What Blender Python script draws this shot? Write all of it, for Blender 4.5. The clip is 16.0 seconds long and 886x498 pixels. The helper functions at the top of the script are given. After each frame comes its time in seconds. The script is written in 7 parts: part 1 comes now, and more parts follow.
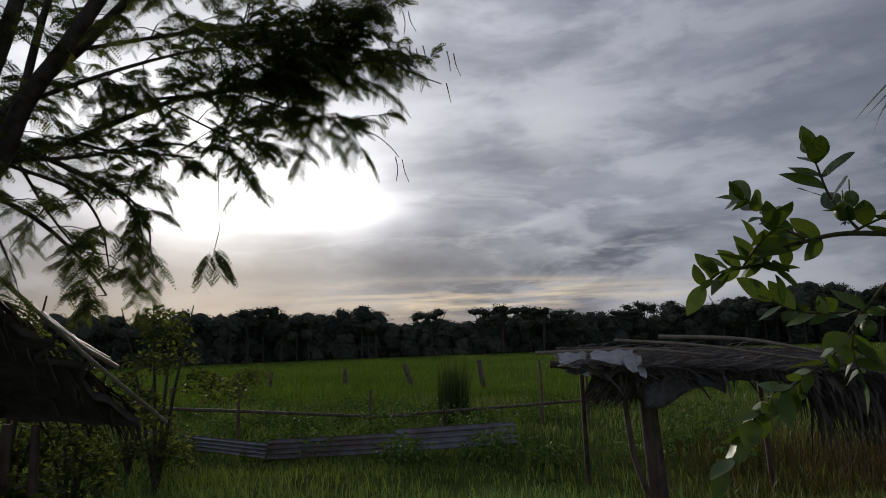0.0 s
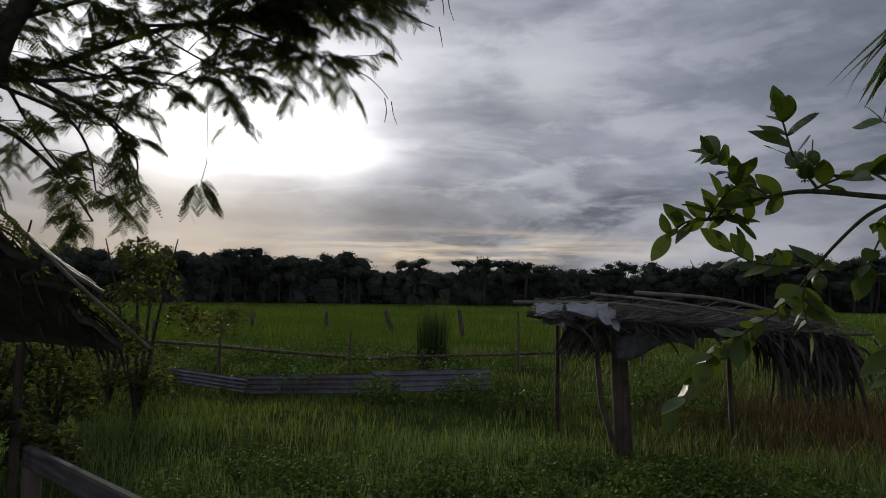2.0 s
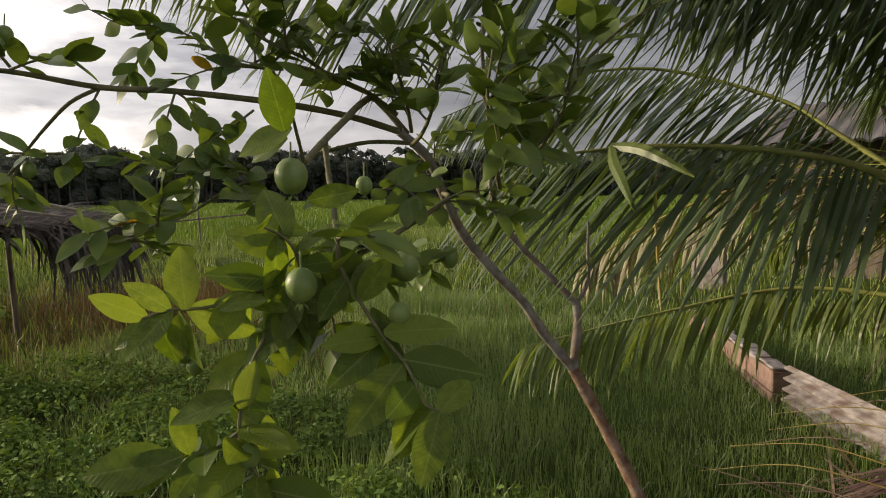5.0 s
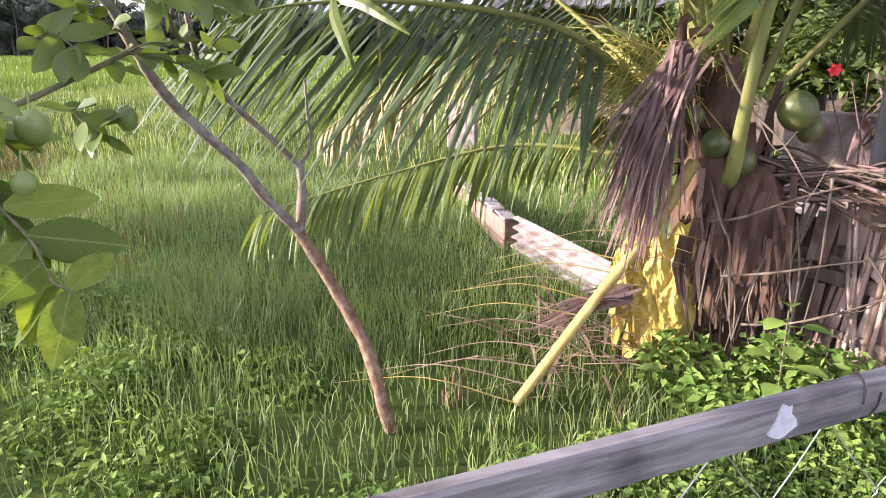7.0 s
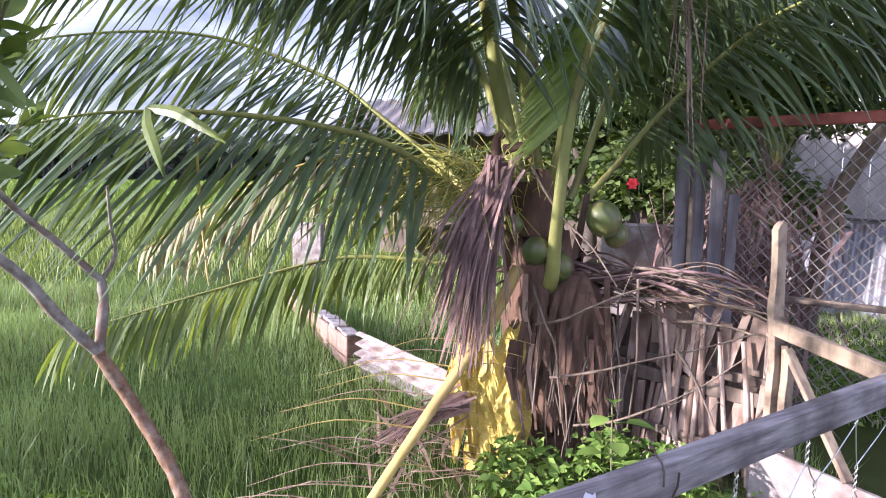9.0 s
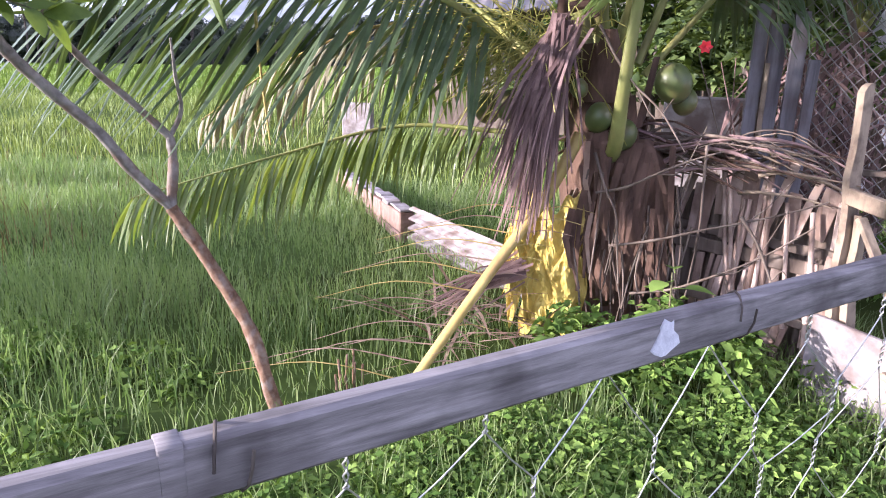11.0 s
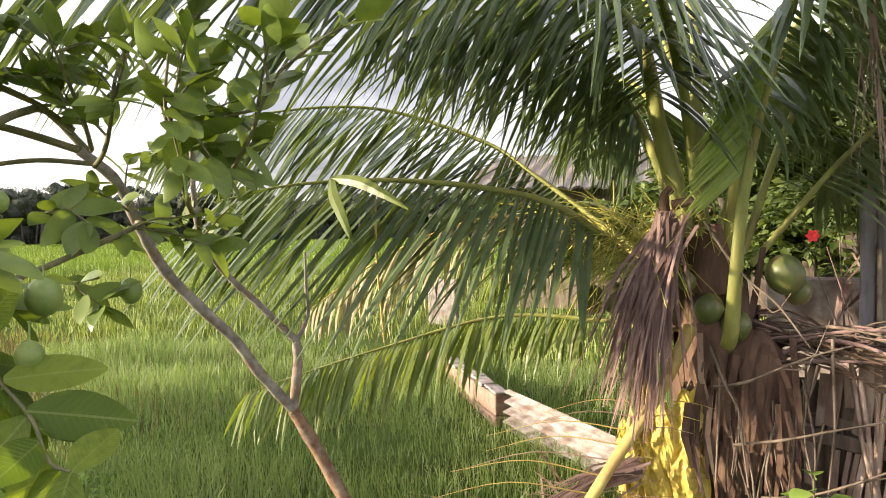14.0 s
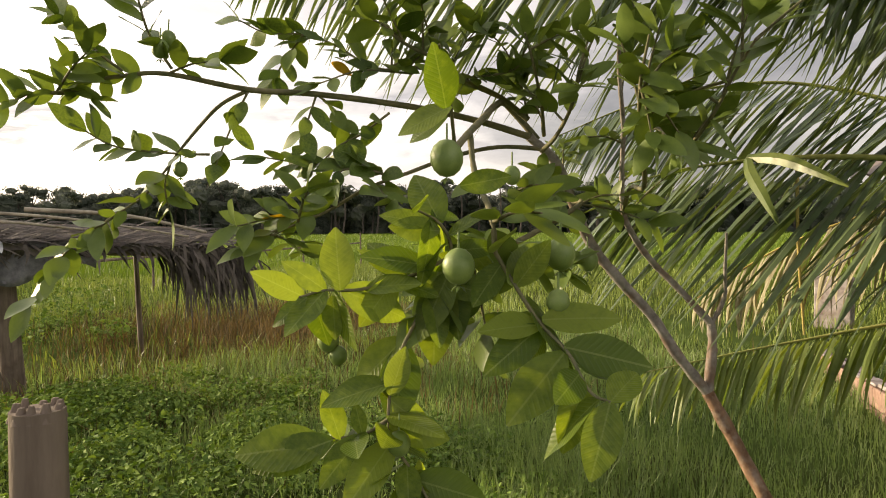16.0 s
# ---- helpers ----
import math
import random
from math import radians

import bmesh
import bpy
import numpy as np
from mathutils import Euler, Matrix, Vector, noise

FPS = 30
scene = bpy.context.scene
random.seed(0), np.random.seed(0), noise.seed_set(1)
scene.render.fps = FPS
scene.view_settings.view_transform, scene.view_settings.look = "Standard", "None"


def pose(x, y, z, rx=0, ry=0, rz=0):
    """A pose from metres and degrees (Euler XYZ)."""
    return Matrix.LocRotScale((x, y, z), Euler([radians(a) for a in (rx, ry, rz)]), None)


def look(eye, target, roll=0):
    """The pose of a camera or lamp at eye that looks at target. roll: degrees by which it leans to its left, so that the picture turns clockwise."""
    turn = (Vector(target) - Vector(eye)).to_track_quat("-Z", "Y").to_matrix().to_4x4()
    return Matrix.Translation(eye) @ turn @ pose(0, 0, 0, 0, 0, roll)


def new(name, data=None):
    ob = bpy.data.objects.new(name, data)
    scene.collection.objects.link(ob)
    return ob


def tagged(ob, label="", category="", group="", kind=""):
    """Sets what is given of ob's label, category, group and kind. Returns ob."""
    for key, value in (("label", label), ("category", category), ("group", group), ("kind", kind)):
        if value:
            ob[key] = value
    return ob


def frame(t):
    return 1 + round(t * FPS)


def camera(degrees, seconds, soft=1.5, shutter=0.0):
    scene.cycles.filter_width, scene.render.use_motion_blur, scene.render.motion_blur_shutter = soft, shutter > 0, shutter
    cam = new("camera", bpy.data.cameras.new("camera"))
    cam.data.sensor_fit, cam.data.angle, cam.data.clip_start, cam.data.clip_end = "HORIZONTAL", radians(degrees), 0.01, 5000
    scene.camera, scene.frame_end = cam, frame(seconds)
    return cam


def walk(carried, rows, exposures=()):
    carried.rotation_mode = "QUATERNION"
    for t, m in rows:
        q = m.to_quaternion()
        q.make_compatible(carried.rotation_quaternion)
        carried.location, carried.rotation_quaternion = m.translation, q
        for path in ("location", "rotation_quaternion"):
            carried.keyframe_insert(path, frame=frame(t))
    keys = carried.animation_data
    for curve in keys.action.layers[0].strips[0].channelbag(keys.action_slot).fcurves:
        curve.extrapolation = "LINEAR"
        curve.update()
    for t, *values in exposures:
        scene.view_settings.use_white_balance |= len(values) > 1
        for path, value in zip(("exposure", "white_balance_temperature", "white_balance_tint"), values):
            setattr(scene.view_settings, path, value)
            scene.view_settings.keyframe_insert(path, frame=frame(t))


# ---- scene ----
cam = camera(67.0, 16.0, soft=1.0)
PATH = [
    (0, (-0.676, -0.268, 1.734), (-0.952, 1.693, 2.013), -2.1),
    (0.5, (-0.618, -0.284, 1.739), (-0.74, 1.696, 1.988), -2.8),
    (1, (-0.618, -0.348, 1.693), (-0.95, 1.617, 1.867), 0.2),
    (1.5, (-0.625, -0.353, 1.675), (-0.888, 1.625, 1.805), 1.0),
    (2, (-0.646, -0.348, 1.683), (-0.884, 1.633, 1.815), 0.8),
    (2.5, (-0.67, -0.34, 1.678), (-0.8, 1.655, 1.749), 1.3),
    (3, (-0.685, -0.347, 1.705), (-0.698, 1.644, 1.519), -1.2),
    (3.5, (-0.684, -0.4, 1.707), (-0.542, 1.588, 1.546), -1.4),
    (4, (-0.592, -0.354, 1.705), (0.197, 1.48, 1.585), -1.3),
    (4.2, (-0.529, -0.362, 1.684), (0.506, 1.343, 1.543), -1.5),
    (6.3, (-0.352, -0.458, 1.645), (1.268, 0.612, 1.27), -0.2),
    (6.5, (-0.343, -0.466, 1.634), (1.306, 0.533, 1.101), 0.2),
    (7, (-0.252, -0.571, 1.652), (1.505, 0.182, 1.065), 0.4),
    (7.5, (-0.185, -0.643, 1.626), (1.651, -0.092, 1.058), 0.8),
    (8, (-0.165, -0.662, 1.617), (1.769, -0.277, 1.288), 0.2),
    (8.2, (-0.16, -0.68, 1.63), (1.798, -0.335, 1.4), 0.3),
    (10.3, (-0.18, -0.622, 1.478), (1.706, -0.112, 1.048), 1.4),
    (10.5, (-0.176, -0.613, 1.474), (1.687, -0.103, 0.957), 1.0),
    (11, (-0.19, -0.611, 1.471), (1.67, -0.127, 0.92), 1.0),
    (11.5, (-0.193, -0.619, 1.459), (1.681, -0.187, 0.911), 1.5),
    (12, (-0.169, -0.67, 1.582), (1.788, -0.394, 1.275), 2.3),
    (12.5, (-0.174, -0.681, 1.616), (1.804, -0.399, 1.527), -0.4),
    (13, (-0.168, -0.631, 1.632), (1.793, -0.249, 1.556), 0.2),
    (13.5, (-0.193, -0.568, 1.641), (1.738, -0.054, 1.569), 0.4),
    (14, (-0.248, -0.465, 1.614), (1.617, 0.255, 1.546), -0.7),
    (14.5, (-0.291, -0.385, 1.599), (1.474, 0.551, 1.508), -1.0),
    (15, (-0.357, -0.341, 1.578), (1.262, 0.827, 1.468), -1.4),
    (15.5, (-0.428, -0.325, 1.554), (0.992, 1.081, 1.475), 1.0),
    (16, (-0.454, -0.289, 1.567), (0.824, 1.247, 1.487), -0.4),
]

EXPOSURES = [
    (0.0, -1.88, 6200, 11), (2.5, -1.88, 6200, 11), (3.0, -1.50, 6300, 11), (4.2, -1.15, 6500, 11),
    (5.1, -0.1, 7800, 10), (6.3, 1.08, 9500, 2), (6.8, 1.52, 7000, 19), (7.5, 1.57, 5850, 26), (8.0, 1.55, 5750, 26), (10.5, 1.45, 5650, 27), (11.5, 1.47, 5600, 27), (12.0, 1.6, 5550, 27),
    (12.5, 1.5, 5850, 24), (13.0, 1.42, 6200, 18), (14.0, 1.35, 7600, 11), (14.5, 1.2, 8700, 8), (15.0, 1.05, 9000, 6), (16.0, 0.6, 8600, 10),
]
walk(cam, [(t, look(eye, target, roll)) for t, eye, target, roll in PATH], EXPOSURES)

# ---- sky and sun ----
SUN_AZ, SUN_EL = 28.4, 12.5          # degrees left of +y, above the horizon
sun_dir = Vector((-math.sin(radians(SUN_AZ)) * math.cos(radians(SUN_EL)), math.cos(radians(SUN_AZ)) * math.cos(radians(SUN_EL)), math.sin(radians(SUN_EL))))
sun_data = bpy.data.lights.new("sun", "SUN")
sun_data.energy, sun_data.angle, sun_data.color = 4.6, radians(1.2), (1.0, 0.90, 0.74)
sun = new("sun", sun_data)
sun.matrix_world = look((0, 0, 30), Vector((0, 0, 30)) - sun_dir)


def sky_world():
    world = bpy.data.worlds.new("cloudy_evening_sky")
    scene.world = world
    world.use_nodes = True
    nt = world.node_tree
    nt.nodes.clear()
    N, L = nt.nodes.new, nt.links.new

    def math_node(op, a, b=None, c=None, clamp=False):
        n = N("ShaderNodeMath")
        n.operation, n.use_clamp = op, clamp
        for i, v in enumerate((a, b, c)):
            if v is None:
                continue
            if isinstance(v, (int, float)):
                n.inputs[i].default_value = v
            else:
                L(v, n.inputs[i])
        return n.outputs[0]

    def ramp(fac, stops):
        n = N("ShaderNodeValToRGB")
        el = n.color_ramp.elements
        el[0].position, el[0].color = stops[0][0], (*stops[0][1], 1)
        el[1].position, el[1].color = stops[1][0], (*stops[1][1], 1)
        for p, c in stops[2:]:
            e = el.new(p)
            e.color = (*c, 1)
        L(fac, n.inputs[0])
        return n.outputs[0]

    def mix(fac, a, b, mode="MIX"):
        n = N("ShaderNodeMix")
        n.data_type, n.blend_type = "RGBA", mode
        for sock, v in ((n.inputs[0], fac), (n.inputs[6], a), (n.inputs[7], b)):
            if isinstance(v, (int, float)):
                sock.default_value = v
            elif isinstance(v, tuple):
                sock.default_value = (*v, 1)
            else:
                L(v, sock)
        return n.outputs[2]

    tc = N("ShaderNodeTexCoord").outputs["Generated"]
    sep = N("ShaderNodeSeparateXYZ")
    L(tc, sep.inputs[0])
    x, y, z = sep.outputs
    flatten = N("ShaderNodeCombineXYZ")
    L(x, flatten.inputs[0])
    L(y, flatten.inputs[1])
    L(math_node("MULTIPLY", z, 3.0), flatten.inputs[2])

    def noise_at(scale, detail, rough, offset, squash=1.0, vec=None, twist=0.5):
        m = N("ShaderNodeMapping")
        m.inputs["Location"].default_value = offset
        m.inputs["Scale"].default_value = (scale * squash, scale, scale)
        L(vec or flatten.outputs[0], m.inputs[0])
        n = N("ShaderNodeTexNoise")
        n.inputs["Scale"].default_value, n.inputs["Detail"].default_value, n.inputs["Roughness"].default_value = 1.0, detail, rough
        n.inputs["Distortion"].default_value = twist
        L(m.outputs[0], n.inputs["Vector"])
        return n.outputs[0]

    # rolling cloud heads, lit on the side towards the sun
    toward = Vector((sun_dir.x, sun_dir.y, 0)).normalized() * 0.05
    puff_scale = 3.0
    big = noise_at(2.0, 4, 0.5, (3.1, 1.7, 0.6), 1.0, None, 0.25)
    mid = noise_at(puff_scale, 8, 0.52, (7.3, 0.4, 2.0), 1.0, None, 0.18)
    lee = noise_at(puff_scale, 8, 0.52, (7.3 + puff_scale * toward.x, 0.4 + puff_scale * toward.y, 2.0 + 0.12), 1.0, None, 0.18)
    cloud = math_node("ADD", math_node("MULTIPLY", big, 0.5), math_node("MULTIPLY", mid, 0.5))
    rim = math_node("MULTIPLY", math_node("SUBTRACT", mid, lee), 2.5)
    rim = math_node("MINIMUM", math_node("MAXIMUM", rim, -0.16), 0.6)
    body = ramp(cloud, [(0.38, (1.0, 1.0, 1.04)), (0.45, (0.80, 0.81, 0.87)), (0.50, (0.66, 0.67, 0.74)), (0.55, (0.50, 0.51, 0.58)), (0.62, (0.38, 0.39, 0.45))])
    rims = N("ShaderNodeCombineColor")
    L(rim, rims.inputs[0])
    L(rim, rims.inputs[1])
    L(math_node("MULTIPLY", rim, 0.97), rims.inputs[2])
    body = mix(1.0, body, rims.outputs[0], "ADD")
    # crisp edged heads over the softer cover
    heads = noise_at(5.5, 9, 0.58, (1.9, 5.2, 0.7), 1.0, None, 0.25)
    heads = math_node("MULTIPLY", math_node("SUBTRACT", heads, 0.50), 11.0, clamp=True)
    body = mix(math_node("MULTIPLY", heads, 0.55), body, (1.02, 1.02, 1.06))
    shadow_side = noise_at(4.6, 8, 0.57, (6.4, 2.2, 3.3), 1.0, None, 0.25)
    shadow_side = math_node("MULTIPLY", math_node("SUBTRACT", shadow_side, 0.52), 10.0, clamp=True)
    body = mix(math_node("MULTIPLY", shadow_side, 0.5), body, (0.40, 0.415, 0.48))
    # heavier cover overhead
    heavy = ramp(z, [(0.0, (1, 1, 1)), (0.40, (0.95, 0.95, 0.97)), (0.65, (0.75, 0.76, 0.80)), (1.0, (0.70, 0.71, 0.75))])
    body = mix(1.0, body, heavy, "MULTIPLY")
    # towards the sun the cover thins out and glows
    dot = N("ShaderNodeVectorMath")
    dot.operation = "DOT_PRODUCT"
    L(tc, dot.inputs[0])
    dot.inputs[1].default_value = sun_dir
    near = math_node("MAXIMUM", dot.outputs["Value"], 0.0)
    wide = math_node("POWER", near, 9.0)
    halo = math_node("POWER", near, 45.0)
    core = math_node("POWER", near, 420.0)
    side = ramp(math_node("ADD", math_node("MULTIPLY", dot.outputs["Value"], 0.5), 0.5), [(0.0, (1.15, 1.16, 1.20)), (0.22, (0.85, 0.86, 0.92)), (0.34, (0.27, 0.28, 0.32)), (0.58, (0.24, 0.25, 0.29)), (0.74, (0.58, 0.59, 0.65)), (0.86, (1.08, 1.09, 1.13)), (1.0, (1.25, 1.24, 1.22))])
    body = mix(1.0, body, side, "MULTIPLY")
    # a grey bank lies low under the bright break
    bank = ramp(z, [(0.0, (0.42, 0.43, 0.46)), (0.13, (0.46, 0.47, 0.50)), (0.175, (0.85, 0.85, 0.87)), (0.20, (1, 1, 1))])
    body = mix(math_node("POWER", near, 7.0), body, mix(1.0, body, bank, "MULTIPLY"))
    glow = math_node("ADD", math_node("MULTIPLY", wide, 0.60), math_node("ADD", math_node("MULTIPLY", halo, 2.2), math_node("MULTIPLY", core, 5.0)))
    # the bright break in the cover reaches out beside the sun
    def toward_dir(az, el, power):
        n = N("ShaderNodeVectorMath")
        n.operation = "DOT_PRODUCT"
        L(tc, n.inputs[0])
        n.inputs[1].default_value = (-math.sin(radians(az)) * math.cos(radians(el)), math.cos(radians(az)) * math.cos(radians(el)), math.sin(radians(el)))
        return math_node("POWER", math_node("MAXIMUM", n.outputs["Value"], 0.0), power)

    glow = math_node("ADD", glow, math_node("MULTIPLY", toward_dir(19.0, 11.5, 160.0), 1.7))
    veil = ramp(z, [(0.0, (0.10, 0.10, 0.10)), (0.11, (0.14, 0.14, 0.14)), (0.16, (0.36, 0.36, 0.36)), (0.205, (1, 1, 1))])
    glow = math_node("MULTIPLY", glow, veil)
    thin = math_node("MULTIPLY", glow, math_node("ADD", math_node("MULTIPLY", cloud, -3.0), 2.25, clamp=True))
    # a clear warm strip low over the far trees
    low = ramp(z, [(0.0, (0, 0, 0)), (0.030, (0, 0, 0)), (0.052, (1, 1, 1)), (0.075, (0.9, 0.9, 0.9)), (0.10, (0, 0, 0))])
    stretch = N("ShaderNodeCombineXYZ")
    L(math_node("MULTIPLY", x, 5.0), stretch.inputs[0])
    L(math_node("MULTIPLY", y, 5.0), stretch.inputs[1])
    L(math_node("MULTIPLY", z, 70.0), stretch.inputs[2])
    streak = noise_at(1.0, 5, 0.6, (0.3, 2.2, 1.0), 1.0, stretch.outputs[0])
    streak = math_node("MULTIPLY", math_node("SUBTRACT", streak, 0.42), 5.0, clamp=True)
    aim = N("ShaderNodeVectorMath")
    aim.operation = "DOT_PRODUCT"
    L(tc, aim.inputs[0])
    aim.inputs[1].default_value = Vector((-0.08, 0.995, 0.062)).normalized()
    spot = math_node("POWER", math_node("MAXIMUM", aim.outputs["Value"], 0.0), 28.0)
    strip = math_node("MULTIPLY", math_node("MULTIPLY", low, streak), spot)
    # long grey bands under the brighter cover
    bands = noise_at(0.8, 4, 0.55, (4.0, 0.9, 3.0), 1.0, stretch.outputs[0])
    band_mask = ramp(z, [(0.0, (1, 1, 1)), (0.10, (0.9, 0.9, 0.9)), (0.20, (0.25, 0.25, 0.25)), (0.35, (0, 0, 0))])
    dim = math_node("MULTIPLY", math_node("MULTIPLY", math_node("SUBTRACT", 0.58, bands, clamp=True), 0.6), band_mask)
    body = mix(math_node("MULTIPLY", dim, 1.0, clamp=True), body, (0.36, 0.375, 0.45))
    warm = mix(math_node("MULTIPLY", strip, 0.85, clamp=True), body, (1.75, 1.38, 0.92))
    wisp_in = N("ShaderNodeCombineXYZ")
    L(math_node("MULTIPLY", x, 6.0), wisp_in.inputs[0])
    L(math_node("MULTIPLY", y, 6.0), wisp_in.inputs[1])
    L(math_node("MULTIPLY", z, 34.0), wisp_in.inputs[2])
    wisp = noise_at(1.0, 9, 0.62, (2.7, 6.1, 1.4), 1.0, wisp_in.outputs[0], 0.9)
    wisp = math_node("MULTIPLY", math_node("SUBTRACT", wisp, 0.53), 6.0, clamp=True)
    layer = ramp(z, [(0.0, (0, 0, 0)), (0.09, (0.1, 0.1, 0.1)), (0.14, (1, 1, 1)), (0.21, (0.9, 0.9, 0.9)), (0.30, (0, 0, 0))])
    wisp = math_node("MULTIPLY", math_node("MULTIPLY", wisp, layer), math_node("POWER", math_node("MAXIMUM", aim.outputs["Value"], 0.0), 7.0))
    warm = mix(math_node("MULTIPLY", wisp, 0.45, clamp=True), warm, (1.30, 1.27, 1.24))
    heap_cloud = math_node("MULTIPLY", toward_dir(-2.5, 17.0, 700.0), math_node("MULTIPLY", math_node("SUBTRACT", mid, 0.40), 4.0, clamp=True))
    warm = mix(math_node("MULTIPLY", heap_cloud, 0.85, clamp=True), warm, (1.35, 1.34, 1.34))
    warm = mix(math_node("MULTIPLY", toward_dir(-25.0, 20.0, 40.0), 0.45, clamp=True), warm, (0.33, 0.345, 0.40))
    gl = N("ShaderNodeCombineColor")
    L(thin, gl.inputs[0])
    L(math_node("MULTIPLY", thin, 0.96), gl.inputs[1])
    L(math_node("MULTIPLY", thin, 0.90), gl.inputs[2])
    lit = mix(1.0, warm, gl.outputs[0], "ADD")
    sky = N("ShaderNodeTexSky")
    sky.sky_type, sky.sun_disc = "NISHITA", False
    sky.sun_elevation, sky.sun_rotation = radians(SUN_EL), radians(-SUN_AZ)
    clear = N("ShaderNodeBackground")
    L(sky.outputs[0], clear.inputs[0])
    clear.inputs[1].default_value = 0.02
    cover = N("ShaderNodeBackground")
    L(lit, cover.inputs[0])
    cover.inputs[1].default_value = 1.58
    add = N("ShaderNodeAddShader")
    L(clear.outputs[0], add.inputs[0])
    L(cover.outputs[0], add.inputs[1])
    out = N("ShaderNodeOutputWorld")
    L(add.outputs[0], out.inputs[0])


sky_world()


# ---- materials ----
def material(name, dark, light, scale=8.0, rough=0.8, bump=0.3, metal=0.0, translucent=0.0, island=0.0, object_random=0.0, stretch=(1, 1, 1),
             stains=None, stain_scale=1.5, stain_amount=0.5, spec=0.3, bump_distance=0.01, turn=None, through_light=(1.7, 1.6, 0.6)):
    m = bpy.data.materials.new(name)
    m.use_nodes = True
    nt = m.node_tree
    N, L = nt.nodes.new, nt.links.new
    bsdf = nt.nodes["Principled BSDF"]
    out = nt.nodes["Material Output"]
    tc = N("ShaderNodeTexCoord")
    mp = N("ShaderNodeMapping")
    mp.inputs["Scale"].default_value = stretch
    if turn is not None:
        mp.vector_type = "TEXTURE"
        mp.inputs["Rotation"].default_value = (0, 0, radians(turn))
        mp.inputs["Scale"].default_value = tuple(1 / s for s in stretch)
    L(tc.outputs["Object"], mp.inputs[0])
    n1 = N("ShaderNodeTexNoise")
    n1.inputs["Scale"].default_value, n1.inputs["Detail"].default_value, n1.inputs["Roughness"].default_value = scale, 6, 0.62
    L(mp.outputs[0], n1.inputs["Vector"])
    fac = n1.outputs[0]
    ramp = N("ShaderNodeValToRGB")
    ramp.color_ramp.elements[0].position, ramp.color_ramp.elements[0].color = 0.32, (*dark, 1)
    ramp.color_ramp.elements[1].position, ramp.color_ramp.elements[1].color = 0.68, (*light, 1)
    if island or object_random:
        add = N("ShaderNodeMath")
        add.operation = "MULTIPLY_ADD"
        src = N("ShaderNodeNewGeometry").outputs["Random Per Island"] if island else N("ShaderNodeObjectInfo").outputs["Random"]
        L(src, add.inputs[0])
        add.inputs[1].default_value = island or object_random
        sub = N("ShaderNodeMath")
        sub.operation = "SUBTRACT"
        L(fac, sub.inputs[0])
        sub.inputs[1].default_value = (island or object_random) / 2
        L(sub.outputs[0], add.inputs[2])
        fac = add.outputs[0]
    L(fac, ramp.inputs[0])
    colour = ramp.outputs[0]
    if stains:
        n2 = N("ShaderNodeTexNoise")
        n2.inputs["Scale"].default_value, n2.inputs["Detail"].default_value = stain_scale, 4
        L(tc.outputs["Object"], n2.inputs["Vector"])
        r2 = N("ShaderNodeValToRGB")
        r2.color_ramp.elements[0].position, r2.color_ramp.elements[0].color = 0.48, (0, 0, 0, 1)
        r2.color_ramp.elements[1].position, r2.color_ramp.elements[1].color = 0.66, (stain_amount,) * 3 + (1,)
        L(n2.outputs[0], r2.inputs[0])
        mx = N("ShaderNodeMix")
        mx.data_type = "RGBA"
        L(r2.outputs[0], mx.inputs[0])
        L(colour, mx.inputs[6])
        mx.inputs[7].default_value = (*stains, 1)
        colour = mx.outputs[2]
    L(colour, bsdf.inputs["Base Color"])
    bsdf.inputs["Roughness"].default_value, bsdf.inputs["Metallic"].default_value = rough, metal
    bsdf.inputs["Specular IOR Level"].default_value = spec
    if bump:
        b = N("ShaderNodeBump")
        b.inputs["Strength"].default_value, b.inputs["Distance"].default_value = bump, bump_distance
        L(n1.outputs[0], b.inputs["Height"])
        L(b.outputs[0], bsdf.inputs["Normal"])
    if translucent:
        tr = N("ShaderNodeBsdfTranslucent")
        gain = N("ShaderNodeMix")
        gain.data_type, gain.blend_type = "RGBA", "MULTIPLY"
        gain.inputs[0].default_value = 1.0
        L(colour, gain.inputs[6])
        gain.inputs[7].default_value = (*through_light, 1)
        L(gain.outputs[2], tr.inputs[0])
        ms = N("ShaderNodeMixShader")
        ms.inputs[0].default_value = translucent
        L(bsdf.outputs[0], ms.inputs[1])
        L(tr.outputs[0], ms.inputs[2])
        L(ms.outputs[0], out.inputs[0])
    return m


M_SOIL = material("meadow_soil", (0.045, 0.065, 0.020), (0.085, 0.125, 0.035), 1.2, 0.95, 0.6, stains=(0.10, 0.075, 0.04), stain_scale=0.35, stain_amount=0.35, bump_distance=0.05, spec=0.0)
M_FIELD = material("far_rice_green", (0.070, 0.115, 0.022), (0.115, 0.165, 0.034), 0.06, 0.9, 0.4, stains=(0.10, 0.13, 0.03), stain_scale=0.02, stain_amount=0.5, bump_distance=0.05, spec=0.0)
M_GRASS = material("grass_blades", (0.122, 0.180, 0.062), (0.27, 0.330, 0.140), 0.7, 0.5, 0, spec=0.45, through_light=(1.25, 1.45, 0.75), translucent=0.36, island=0.35)
M_MEADOW = material("meadow_grass_blades", (0.120, 0.175, 0.042), (0.26, 0.325, 0.095), 0.5, 0.6, 0, translucent=0.16, island=0.4)
M_DRY = material("dry_reddish_grass", (0.08, 0.06, 0.03), (0.21, 0.14, 0.065), 1.5, 0.8, 0, translucent=0.12, island=0.5)
